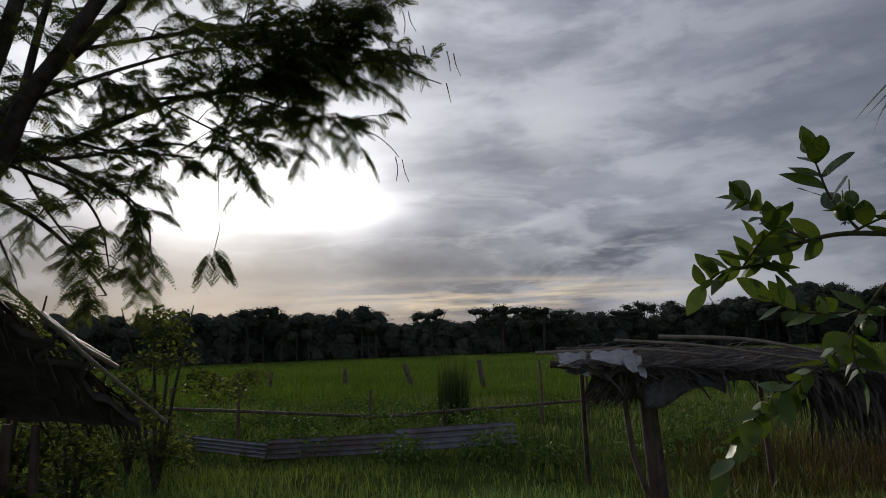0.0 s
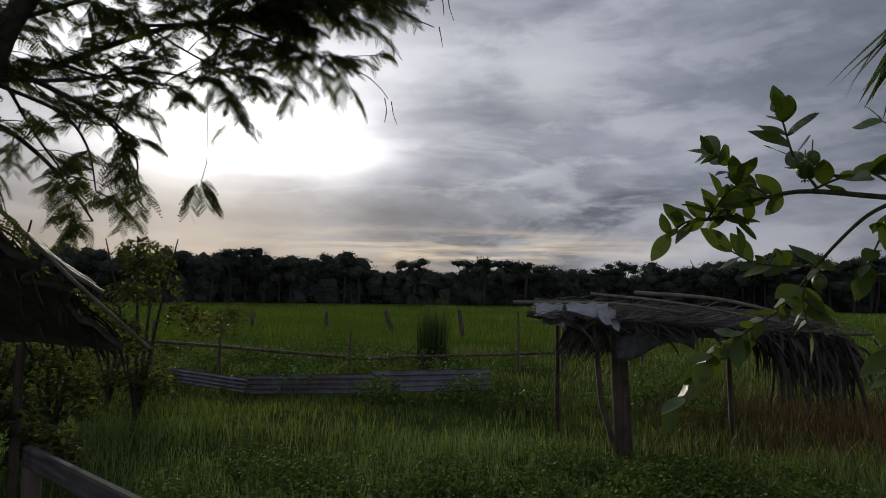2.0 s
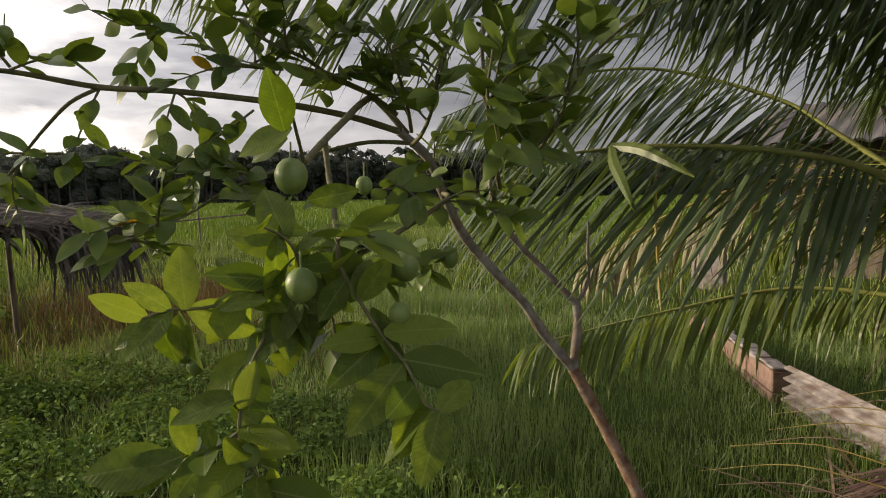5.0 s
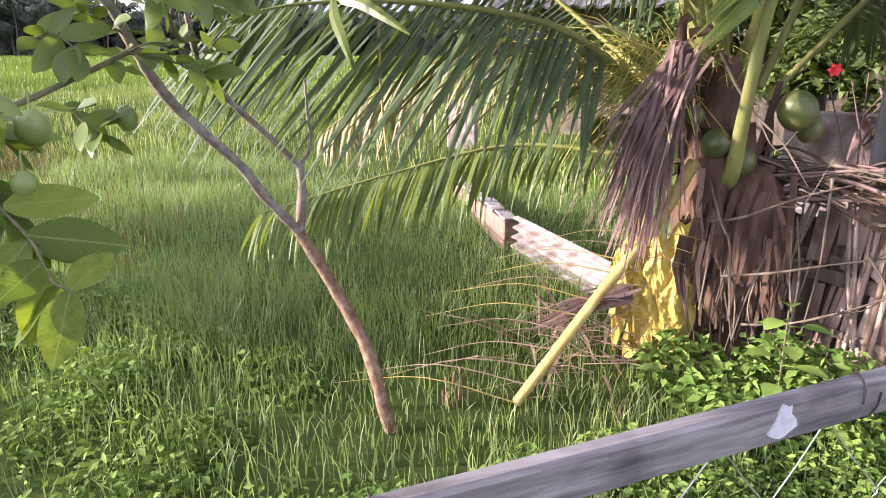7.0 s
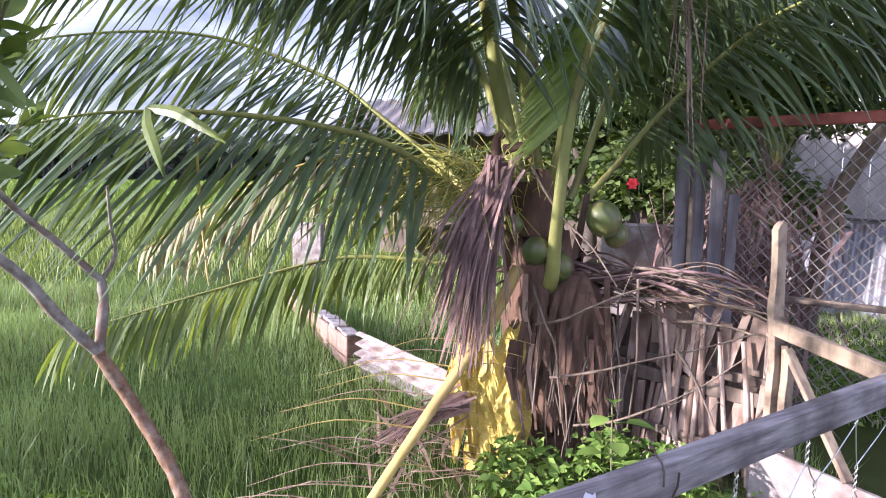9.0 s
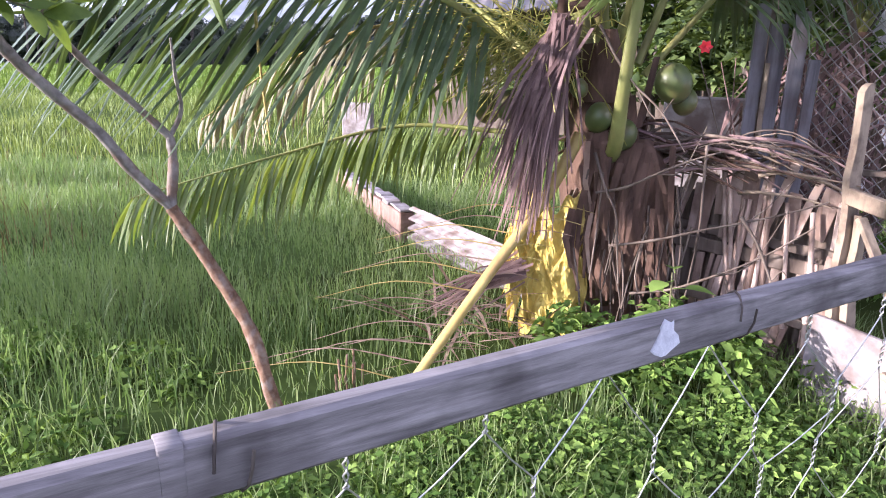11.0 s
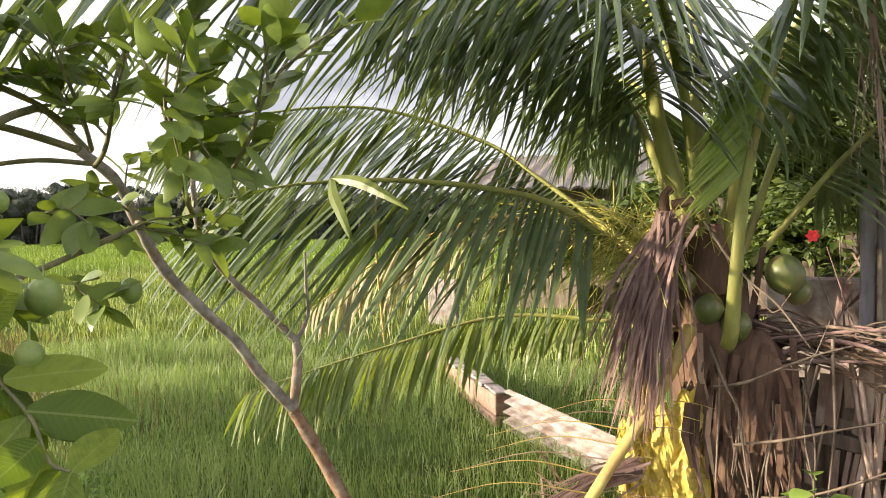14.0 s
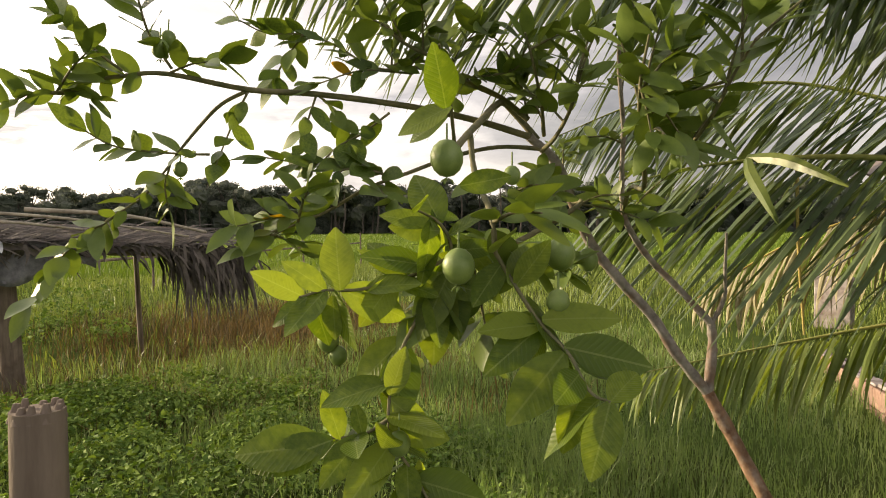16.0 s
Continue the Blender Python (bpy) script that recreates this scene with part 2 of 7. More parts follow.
M_RICE = material("rice_field_blades", (0.085, 0.15, 0.020), (0.16, 0.24, 0.035), 0.15, 0.6, 0, translucent=0.18, island=0.3)
M_WEED = material("weed_leaves", (0.078, 0.145, 0.028), (0.195, 0.29, 0.066), 3, 0.7, 0, spec=0.12, translucent=0.12, island=0.6)
M_GUAVA = material("guava_leaf", (0.085, 0.140, 0.020), (0.20, 0.265, 0.045), 4, 0.38, 0.25, translucent=0.45, object_random=0.5, island=0.0, spec=0.32, bump_distance=0.003)


def leaf_veins(m):
    """Raised side veins and a pale midrib on a leaf that lies along its own y axis."""
    nt = m.node_tree
    N, L = nt.nodes.new, nt.links.new
    bsdf = nt.nodes["Principled BSDF"]
    sep = N("ShaderNodeSeparateXYZ")
    L(N("ShaderNodeTexCoord").outputs["Object"], sep.inputs[0])

    def calc(op, a, b):
        n = N("ShaderNodeMath")
        n.operation = op
        for i, v in enumerate((a, b)):
            if isinstance(v, (int, float)):
                n.inputs[i].default_value = v
            else:
                L(v, n.inputs[i])
        return n.outputs[0]

    across = calc("ABSOLUTE", sep.outputs[0], 0.0)
    wave = calc("SINE", calc("MULTIPLY", calc("SUBTRACT", sep.outputs[1], calc("MULTIPLY", across, 0.75)), 88.0), 0.0)
    ribs = calc("POWER", calc("ADD", calc("MULTIPLY", wave, 0.5), 0.5), 4.0)
    mid = calc("LESS_THAN", across, 0.011)
    bump = N("ShaderNodeBump")
    bump.inputs["Strength"].default_value, bump.inputs["Distance"].default_value = 0.30, 0.003
    L(calc("ADD", ribs, calc("MULTIPLY", mid, 1.5)), bump.inputs["Height"])
    L(bump.outputs[0], bsdf.inputs["Normal"])
    mix = N("ShaderNodeMix")
    mix.data_type = "RGBA"
    old = bsdf.inputs["Base Color"].links[0].from_socket
    L(calc("ADD", calc("MULTIPLY", ribs, 0.06), calc("MULTIPLY", mid, 0.5)), mix.inputs[0])
    L(old, mix.inputs[6])
    mix.inputs[7].default_value = (0.34, 0.40, 0.13, 1)
    L(mix.outputs[2], bsdf.inputs["Base Color"])


leaf_veins(M_GUAVA)
M_GUAVA_FAR = material("guava_leaf_far", (0.060, 0.105, 0.022), (0.135, 0.195, 0.048), 14, 0.4, 0.0, translucent=0.24, object_random=0.5, spec=0.35)
M_BARK = material("pale_guava_bark", (0.13, 0.115, 0.10), (0.36, 0.325, 0.295), 20, 0.8, 0.8, stains=(0.17, 0.105, 0.07), stain_scale=11, stain_amount=0.8)
M_TRUNK = material("flaking_guava_trunk", (0.12, 0.062, 0.038), (0.30, 0.185, 0.12), 24, 0.85, 1.0, stains=(0.36, 0.30, 0.25), stain_scale=26, stain_amount=0.5)
M_TWIG = material("green_brown_twig", (0.09, 0.10, 0.05), (0.20, 0.17, 0.09), 30, 0.7, 0.3)
M_FRUIT = material("unripe_guava_skin", (0.11, 0.175, 0.045), (0.21, 0.28, 0.08), 25, 0.45, 0.15, spec=0.45)
M_FROND = material("palm_leaflet", (0.045, 0.080, 0.036), (0.145, 0.20, 0.098), 4, 0.31, 0, translucent=0.2, island=0.5, spec=0.85)
M_FROND_Y = material("yellowing_palm_leaflet", (0.075, 0.125, 0.03), (0.19, 0.24, 0.07), 4, 0.4, 0, translucent=0.35, island=0.5, spec=0.5)
M_RACHIS = material("palm_stalk", (0.17, 0.20, 0.055), (0.37, 0.37, 0.12), 5, 0.45, 0.15, stretch=(1, 1, 0.3), stains=(0.16, 0.10, 0.05), stain_scale=4, stain_amount=0.5)
M_YSTALK = material("dead_yellow_stalk", (0.38, 0.27, 0.08), (0.58, 0.46, 0.17), 6, 0.6, 0.25, stains=(0.28, 0.17, 0.08), stain_scale=5, stain_amount=0.6)
M_HUSK = material("palm_husk_fibre", (0.050, 0.029, 0.021), (0.16, 0.096, 0.068), 16, 0.9, 0.9, stretch=(1, 1, 0.25), island=0.35)
M_SKIRT = material("purplish_dead_leaflet", (0.13, 0.080, 0.076), (0.32, 0.215, 0.20), 8, 0.85, 0.2, island=0.6, translucent=0.08)
M_SACK = material("grey_sacking", (0.09, 0.09, 0.10), (0.19, 0.19, 0.20), 14, 0.85, 0.4)
M_DEADLEAF = material("dead_palm_leaflet", (0.20, 0.125, 0.095), (0.42, 0.30, 0.23), 8, 0.85, 0.2, island=0.5, translucent=0.1)
M_COCO = material("green_coconut", (0.07, 0.10, 0.028), (0.15, 0.18, 0.06), 5, 0.42, 0.1, stains=(0.20, 0.14, 0.06), stain_scale=7, stain_amount=0.7, spec=0.5)
M_CLOTH = material("yellow_plastic_sheet", (0.46, 0.34, 0.07), (0.68, 0.54, 0.15), 5, 0.45, 0.35, stains=(0.40, 0.27, 0.05), stain_scale=7, stain_amount=0.5, bump_distance=0.02)
M_RAIL = material("weathered_grey_wood", (0.105, 0.096, 0.094), (0.33, 0.305, 0.30), 45, 0.9, 0.9, stretch=(0.05, 1, 1), turn=-48.5, spec=0.1, stains=(0.060, 0.052, 0.050), stain_scale=4.5, stain_amount=0.75, bump_distance=0.004)
# left rail: the same grey wood in darker tones, grain turned along it
M_RAIL_LEFT = material("weathered_grey_wood_darker", (0.06, 0.054, 0.052), (0.20, 0.185, 0.18), 45, 0.9, 0.9, stretch=(0.05, 1, 1), turn=-35.4, spec=0.1, stains=(0.050, 0.044, 0.042), stain_scale=4.5, stain_amount=0.75, bump_distance=0.004)
M_POST = material("old_brown_post", (0.09, 0.065, 0.05), (0.24, 0.19, 0.15), 14, 0.85, 0.7, stretch=(1, 1, 0.15), stains=(0.06, 0.045, 0.035), stain_scale=5, stain_amount=0.6)
M_PALEWOOD = material("sun_bleached_wood", (0.13, 0.098, 0.070), (0.33, 0.255, 0.18), 14, 0.85, 0.7, stretch=(1, 1, 0.2), object_random=0.5, stains=(0.10, 0.072, 0.055), stain_scale=9, stain_amount=0.85)
M_YOUNG = material("young_palm_leaflet", (0.15, 0.23, 0.040), (0.32, 0.41, 0.11), 5, 0.38, 0, translucent=0.35, island=0.5, spec=0.5)
M_SLAT = material("bleached_pinkish_slat", (0.24, 0.165, 0.128), (0.58, 0.45, 0.37), 10, 0.85, 0.6, stretch=(1, 1, 0.12), object_random=0.5, stains=(0.16, 0.10, 0.075), stain_scale=7, stain_amount=0.75)
M_STRAW = material("straw_dry_palm_leaflet", (0.20, 0.175, 0.11), (0.40, 0.37, 0.25), 6, 0.7, 0, translucent=0.1, island=0.5)
M_WIRE = material("galvanised_wire", (0.42, 0.42, 0.42), (0.62, 0.62, 0.62), 60, 0.42, 0.1, metal=0.85)
M_WIRE_DULL = material("dull_fence_mesh_wire", (0.20, 0.18, 0.16), (0.34, 0.31, 0.29), 60, 0.6, 0.1, metal=0.5)
M_ZINC = material("old_corrugated_zinc", (0.22, 0.22, 0.245), (0.38, 0.38, 0.42), 5, 0.45, 0.15, metal=0.6, stains=(0.20, 0.12, 0.08), stain_scale=2.2, stain_amount=0.6)
M_WHITEZINC = material("chalky_white_sheet", (0.17, 0.145, 0.14), (0.40, 0.36, 0.35), 9, 0.8, 0.5, stains=(0.15, 0.105, 0.09), stain_scale=6, stain_amount=0.85)
M_BRICK = material("reddish_block_wall", (0.19, 0.11, 0.085), (0.36, 0.24, 0.19), 12, 0.9, 0.6, stains=(0.22, 0.15, 0.12), stain_scale=4, stain_amount=0.6)
M_PLASTER = material("white_painted_wall", (0.36, 0.33, 0.34), (0.55, 0.52, 0.53), 5, 0.85, 0.25, stains=(0.42, 0.36, 0.33), stain_scale=1.6, stain_amount=0.5)
M_RED = material("red_oxide_paint", (0.22, 0.06, 0.045), (0.36, 0.11, 0.08), 14, 0.6, 0.3, stains=(0.12, 0.05, 0.04), stain_scale=8, stain_amount=0.6)
M_THATCH = material("dried_palm_thatch", (0.045, 0.038, 0.034), (0.14, 0.12, 0.107), 10, 0.85, 0.4, island=0.6)
M_TARP = material("torn_silver_plastic", (0.45, 0.45, 0.47), (0.72, 0.72, 0.74), 12, 0.3, 0.4, spec=0.7, bump_distance=0.02)
# distance haze is put into the colour: far foliage lightened and greyed
M_TREE_HAZED = material("far_tree_foliage_hazed", (0.060, 0.075, 0.060), (0.135, 0.150, 0.120), 0.3, 0.85, 0, island=0.5, translucent=0.3, through_light=(1.2, 1.25, 0.9))
M_LTREE = material("leucaena_leaflets", (0.045, 0.060, 0.028), (0.105, 0.125, 0.060), 6, 0.6, 0, island=0.5, translucent=0.65)
M_GARDEN = material("garden_foliage", (0.045, 0.075, 0.022), (0.13, 0.18, 0.055), 4, 0.6, 0, island=0.6, translucent=0.25)
M_STRAND = material("yellow_flower_strand", (0.30, 0.28, 0.06), (0.52, 0.48, 0.13), 9, 0.5, 0.1, island=0.4)
M_DARKBARK = material("dark_tree_bark", (0.045, 0.036, 0.030), (0.12, 0.10, 0.085), 14, 0.9, 0.7)
M_POD = material("dry_brown_seed_pod", (0.05, 0.03, 0.02), (0.11, 0.065, 0.045), 20, 0.6, 0.2)
M_BAMBOO = material("split_bamboo_pole", (0.22, 0.19, 0.14), (0.44, 0.39, 0.30), 10, 0.5, 0.25, stretch=(1, 1, 0.2))
M_ROOF = material("grey_metal_roof", (0.11, 0.10, 0.097), (0.20, 0.185, 0.178), 2, 0.6, 0.2, metal=0.2, stains=(0.30, 0.20, 0.16), stain_scale=1.2, stain_amount=0.4)
M_GREYBOARD = material("weathered_grey_board", (0.085, 0.078, 0.085), (0.24, 0.225, 0.235), 16, 0.9, 0.7, stretch=(1, 1, 0.12), object_random=0.4, stains=(0.12, 0.09, 0.08), stain_scale=5, stain_amount=0.6)
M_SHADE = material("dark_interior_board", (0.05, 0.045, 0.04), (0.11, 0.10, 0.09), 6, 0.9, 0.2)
M_FLOWER = material("red_hibiscus_petal", (0.55, 0.02, 0.03), (0.75, 0.05, 0.06), 20, 0.5, 0.1)
M_ORANGE = material("yellowed_leaf", (0.40, 0.22, 0.03), (0.58, 0.36, 0.06), 14, 0.5, 0.2, translucent=0.3)
M_PAINTSPOT = material("pale_paint_splash", (0.50, 0.50, 0.55), (0.72, 0.72, 0.76), 40, 0.7, 0.4)


# ---- mesh helpers ----
class Mesh:
    """Gathers vertices and faces of one part."""

    def __init__(self):
        self.v, self.f = [], []

    def add(self, verts, faces):
        n = len(self.v)
        self.v.extend(tuple(p) for p in verts)
        self.f.extend(tuple(n + i for i in f) for f in faces)

    def data(self, name, mat, smooth=True):
        me = bpy.data.meshes.new(name)
        me.from_pydata(self.v, [], self.f)
        me.materials.append(mat)
        if smooth:
            me.polygons.foreach_set("use_smooth", [True] * len(me.polygons))
        me.update()
        return me


def part(name, mb, mat, parent=None, label="", smooth=True):
    ob = new(name, mb.data(name, mat, smooth) if isinstance(mb, Mesh) else mb)
    if parent is not None:
        ob.parent = parent
    if label:
        ob["label"] = label
    return ob


def thing(name, at, label, category, group="", kind=""):
    ob = new(name)
    ob.location = at
    ob.empty_display_size = 0.05
    return tagged(ob, label, category, group, kind)


def child(name, mb, mat, parent, label="", smooth=True):
    """A part whose mesh is written in world places, under a thing that stands at its base."""
    ob = part(name, mb, mat, parent, label, smooth)
    ob.matrix_parent_inverse = Matrix.Translation(-world_of(parent))
    return ob


def world_of(ob):
    at = Vector((0, 0, 0))
    while ob is not None:
        at = at + ob.location + ob.matrix_parent_inverse.translation
        ob = ob.parent
    return at


def big_mesh(name, verts, tris, mat, smooth=False):
    me = bpy.data.meshes.new(name)
    me.vertices.add(len(verts))
    me.vertices.foreach_set("co", np.ascontiguousarray(verts, dtype=np.float32).ravel())
    me.loops.add(tris.size)
    me.polygons.add(len(tris))
    me.loops.foreach_set("vertex_index", np.ascontiguousarray(tris, dtype=np.int32).ravel())
    me.polygons.foreach_set("loop_start", np.arange(0, tris.size, tris.shape[1], dtype=np.int32))
    me.materials.append(mat)
    if smooth:
        me.polygons.foreach_set("use_smooth", [True] * len(me.polygons))
    me.update(calc_edges=True)
    return me


def spline(points, per=8):
    """A smooth line through the points."""
    p = [Vector(q) for q in points]
    p = [2 * p[0] - p[1], *p, 2 * p[-1] - p[-2]]
    out = []
    for i in range(1, len(p) - 2):
        a, b, c, d = p[i - 1:i + 3]
        for k in range(per):
            s = k / per
            out.append(0.5 * (2 * b + (c - a) * s + (2 * a - 5 * b + 4 * c - d) * s * s + (3 * b - 3 * c + d - a) * s ** 3))
    out.append(p[-2])
    return out


def tube(mb, pts, r0, r1, n=6, wobble=0.0, rng=None, flat=1.0):
    """A tapered round stem along pts."""
    pts = [Vector(p) for p in pts]
    up = Vector((0.31, 0.17, 0.93))
    rings = []
    for i, p in enumerate(pts):
        t = (pts[min(i + 1, len(pts) - 1)] - pts[max(i - 1, 0)]).normalized()
        a = t.cross(up)
        a = a.normalized() if a.length > 1e-4 else t.orthogonal().normalized()
        b = t.cross(a)
        s = i / max(len(pts) - 1, 1)
        r = r0 + (r1 - r0) * s
        if wobble:
            r *= 1 + rng.uniform(-wobble, wobble)
        rings.append([p + r * (math.cos(2 * math.pi * k / n) * a + flat * math.sin(2 * math.pi * k / n) * b) for k in range(n)])
    verts = [v for ring in rings for v in ring] + [pts[0], pts[-1]] + rings[0] + rings[-1]
    faces = [(i * n + k, i * n + (k + 1) % n, (i + 1) * n + (k + 1) % n, (i + 1) * n + k) for i in range(len(pts) - 1) for k in range(n)]
    e = len(pts) * n
    lo, hi = e + 2, e + 2 + n
    faces += [(e, lo + (k + 1) % n, lo + k) for k in range(n)] + [(e + 1, hi + k, hi + (k + 1) % n) for k in range(n)]
    mb.add(verts, faces)


def box(mb, m, sx, sy, sz, bevel=0.0):
    """A board or block with worn edges; m places its middle."""
    bm = bmesh.new()
    bmesh.ops.create_cube(bm, size=1, matrix=Matrix.Diagonal((sx, sy, sz, 1)))
    if bevel:
        bmesh.ops.bevel(bm, geom=bm.edges[:], offset=bevel, segments=1, affect="EDGES")
    bm.verts.index_update()
    mb.add([m @ v.co for v in bm.verts], [tuple(v.index for v in f.verts) for f in bm.faces])
    bm.free()


def span(a, b, roll=0.0):
    """A pose whose y axis runs from a to b, at their middle, and their distance."""
    a, b = Vector(a), Vector(b)
    d = b - a
    y = d.normalized()
    x = y.cross(Vector((0, 0, 1)))
    x = x.normalized() if x.length > 1e-4 else Vector((1, 0, 0))
    z = x.cross(y)
    m = Matrix((x, y, z)).transposed().to_4x4()
    m.translation = (a + b) / 2
    return m @ pose(0, 0, 0, 0, roll, 0), d.length


def egg(mb, at, r, stretch=1.0, n=10, turn=None, lobes=0.0):
    verts, faces = [], []
    turn = turn or Matrix.Identity(3)
    rows = n // 2 + 1
    for i in range(rows + 1):
        th = math.pi * i / rows
        for k in range(n):
            ph = 2 * math.pi * k / n
            rr = r * (1 + lobes * math.cos(3 * ph))
            verts.append(Vector(at) + turn @ Vector((rr * math.sin(th) * math.cos(ph), rr * math.sin(th) * math.sin(ph), r * stretch * math.cos(th))))
    for i in range(rows):
        for k in range(n):
            faces.append((i * n + k, (i + 1) * n + k, (i + 1) * n + (k + 1) % n, i * n + (k + 1) % n))
    mb.add(verts, faces)


def frame_of(direction, up):
    """A turn whose y axis runs along direction and whose z axis leans to up."""
    y = Vector(direction).normalized()
    x = y.cross(Vector(up))
    x = x.normalized() if x.length > 1e-4 else y.orthogonal().normalized()
    return Matrix((x, y, x.cross(y))).transposed()


def leaf_shape(length, width, curl=0.12, fold=0.18, wave=0.0, segments=6):
    """A pointed oval leaf along y with a folded midrib."""
    verts, faces = [], []
    for i in range(segments + 1):
        s = i / segments
        w = width * 0.5 * (math.sin(math.pi * min(s * 0.96 + 0.03, 1.0)) ** 0.75) * (1.08 - 0.25 * s)
        z = -curl * length * s * s
        y = length * s
        r = wave * length * math.sin(9 * s)
        verts += [(-w, y, z + fold * w + r), (0, y, z), (w, y, z + fold * w - r)]
    for i in range(segments):
        a = 3 * i
        faces += [(a, a + 1, a + 4, a + 3), (a + 1, a + 2, a + 5, a + 4)]
    return verts, faces


def place(mb, shape, m):
    mb.add([m @ Vector(v) for v in shape[0]], shape[1])


def slab(mb, grid, nx, ny, shift):
    """A thin sheet over a grid of nx by ny points, with its edges closed."""
    n = nx * ny
    f = [(j * nx + i, j * nx + i + 1, (j + 1) * nx + i + 1, (j + 1) * nx + i) for j in range(ny - 1) for i in range(nx - 1)]
    rim = [i for i in range(nx)] + [j * nx + nx - 1 for j in range(1, ny)] + [(ny - 1) * nx + i for i in range(nx - 2, -1, -1)] + [j * nx for j in range(ny - 2, 0, -1)]
    back = [tuple(n + k for k in q[::-1]) for q in f]
    side = [(rim[k], n + rim[k], n + rim[(k + 1) % len(rim)], rim[(k + 1) % len(rim)]) for k in range(len(rim))]
    mb.add([Vector(p) for p in grid] + [Vector(p) + Vector(shift) for p in grid], f + back + side)


# ---- ground ----
def height(x, y):
    """Gentle unevenness of the meadow."""
    return 0.05 * np.sin(0.55 * x + 0.4) * np.cos(0.47 * y) + 0.03 * np.sin(1.3 * x - 0.7 * y) - 0.03


def ground():
    edge = np.concatenate([-np.geomspace(4000, 14, 26), np.linspace(-12, 20, 65), np.geomspace(22, 4000, 26)])
    edge_y = np.concatenate([-np.geomspace(4000, 8, 24), np.linspace(-7, 24, 63), np.geomspace(26, 4000, 26)])
    X, Y = np.meshgrid(edge, edge_y)
    far = np.clip((np.hypot(X, Y) - 14) / 20, 0, 1)
    Z = height(X, Y) * (1 - far) - 0.06 * far
    n, m = X.shape
    idx = np.arange(n * m).reshape(n, m)
    quads = np.stack([idx[:-1, :-1], idx[:-1, 1:], idx[1:, 1:], idx[1:, :-1]], -1).reshape(-1, 4)
    me = big_mesh("ground", np.stack([X, Y, Z], -1).reshape(-1, 3), quads, M_SOIL, True)
    me.materials.append(M_FIELD)
    far_off = ((Y[:-1, :-1] + Y[1:, 1:]).ravel() / 2 > 21) | ((X[:-1, :-1] + X[1:, 1:]).ravel() / 2 > 19)
    me.polygons.foreach_set("material_index", far_off.astype(np.int32))
    tagged(new("ground", me), "grassy meadow and green rice field reaching the horizon", "ground", kind="structure")


ground()


def blades(name, xy, h, w, mat, label, category, lean=0.5, rng=None, z=None, parent=None):
    """Thin bent grass blades, one joined sheet of them."""
    n = len(xy)
    base = np.column_stack([xy, height(xy[:, 0], xy[:, 1]) * np.clip(1 - (np.hypot(*xy.T) - 14) / 20, 0, 1) - 0.02 if z is None else z])
    a = rng.uniform(0, 2 * np.pi, n)
    side = np.column_stack([np.cos(a), np.sin(a), np.zeros(n)])
    b = rng.uniform(0, 2 * np.pi, n)
    bend = np.column_stack([np.cos(b), np.sin(b), np.zeros(n)]) * (h * rng.uniform(0.1, 1, n) * lean)[:, None]
    up = np.zeros((n, 3))
    up[:, 2] = h
    w = w[:, None] * side
    mid = base + 0.55 * up + 0.3 * bend
    V = np.stack([base - w, base + w, mid + 0.75 * w, mid - 0.75 * w, base + up * rng.uniform(0.8, 1, n)[:, None] + bend], 1)
    o = 5 * np.arange(n)[:, None]
    T = np.concatenate([o + [0, 1, 2], o + [0, 2, 3], o + [3, 2, 4]])
    return tagged(new(name, big_mesh(name, V.reshape(-1, 3), T, mat)), label, category, kind="stuff")


def patchy(rng, n, x0, x1, y0, y1, keep):
    xy = np.column_stack([rng.uniform(x0, x1, n), rng.uniform(y0, y1, n)])
    return xy[keep(xy[:, 0], xy[:, 1], rng.random(n))]


def inside_yard(x, y):
    """Which side of the rail fence: True beyond it, away from the path that is walked."""
    return np.where(x > -0.35, (y - 0.75) + 1.13 * (x + 0.25) > 0.12, (y - 0.66) + 0.70 * (x + 0.38) > 0.10)


def dryness(x, y):
    return np.exp(-(((x - 4.0) / 2.2) ** 2 + ((y - 9.6) / 2.0) ** 2)) + 0.5 * np.exp(-(((x - 2.4) / 1.0) ** 2 + ((y - 7.2) / 0.8) ** 2))


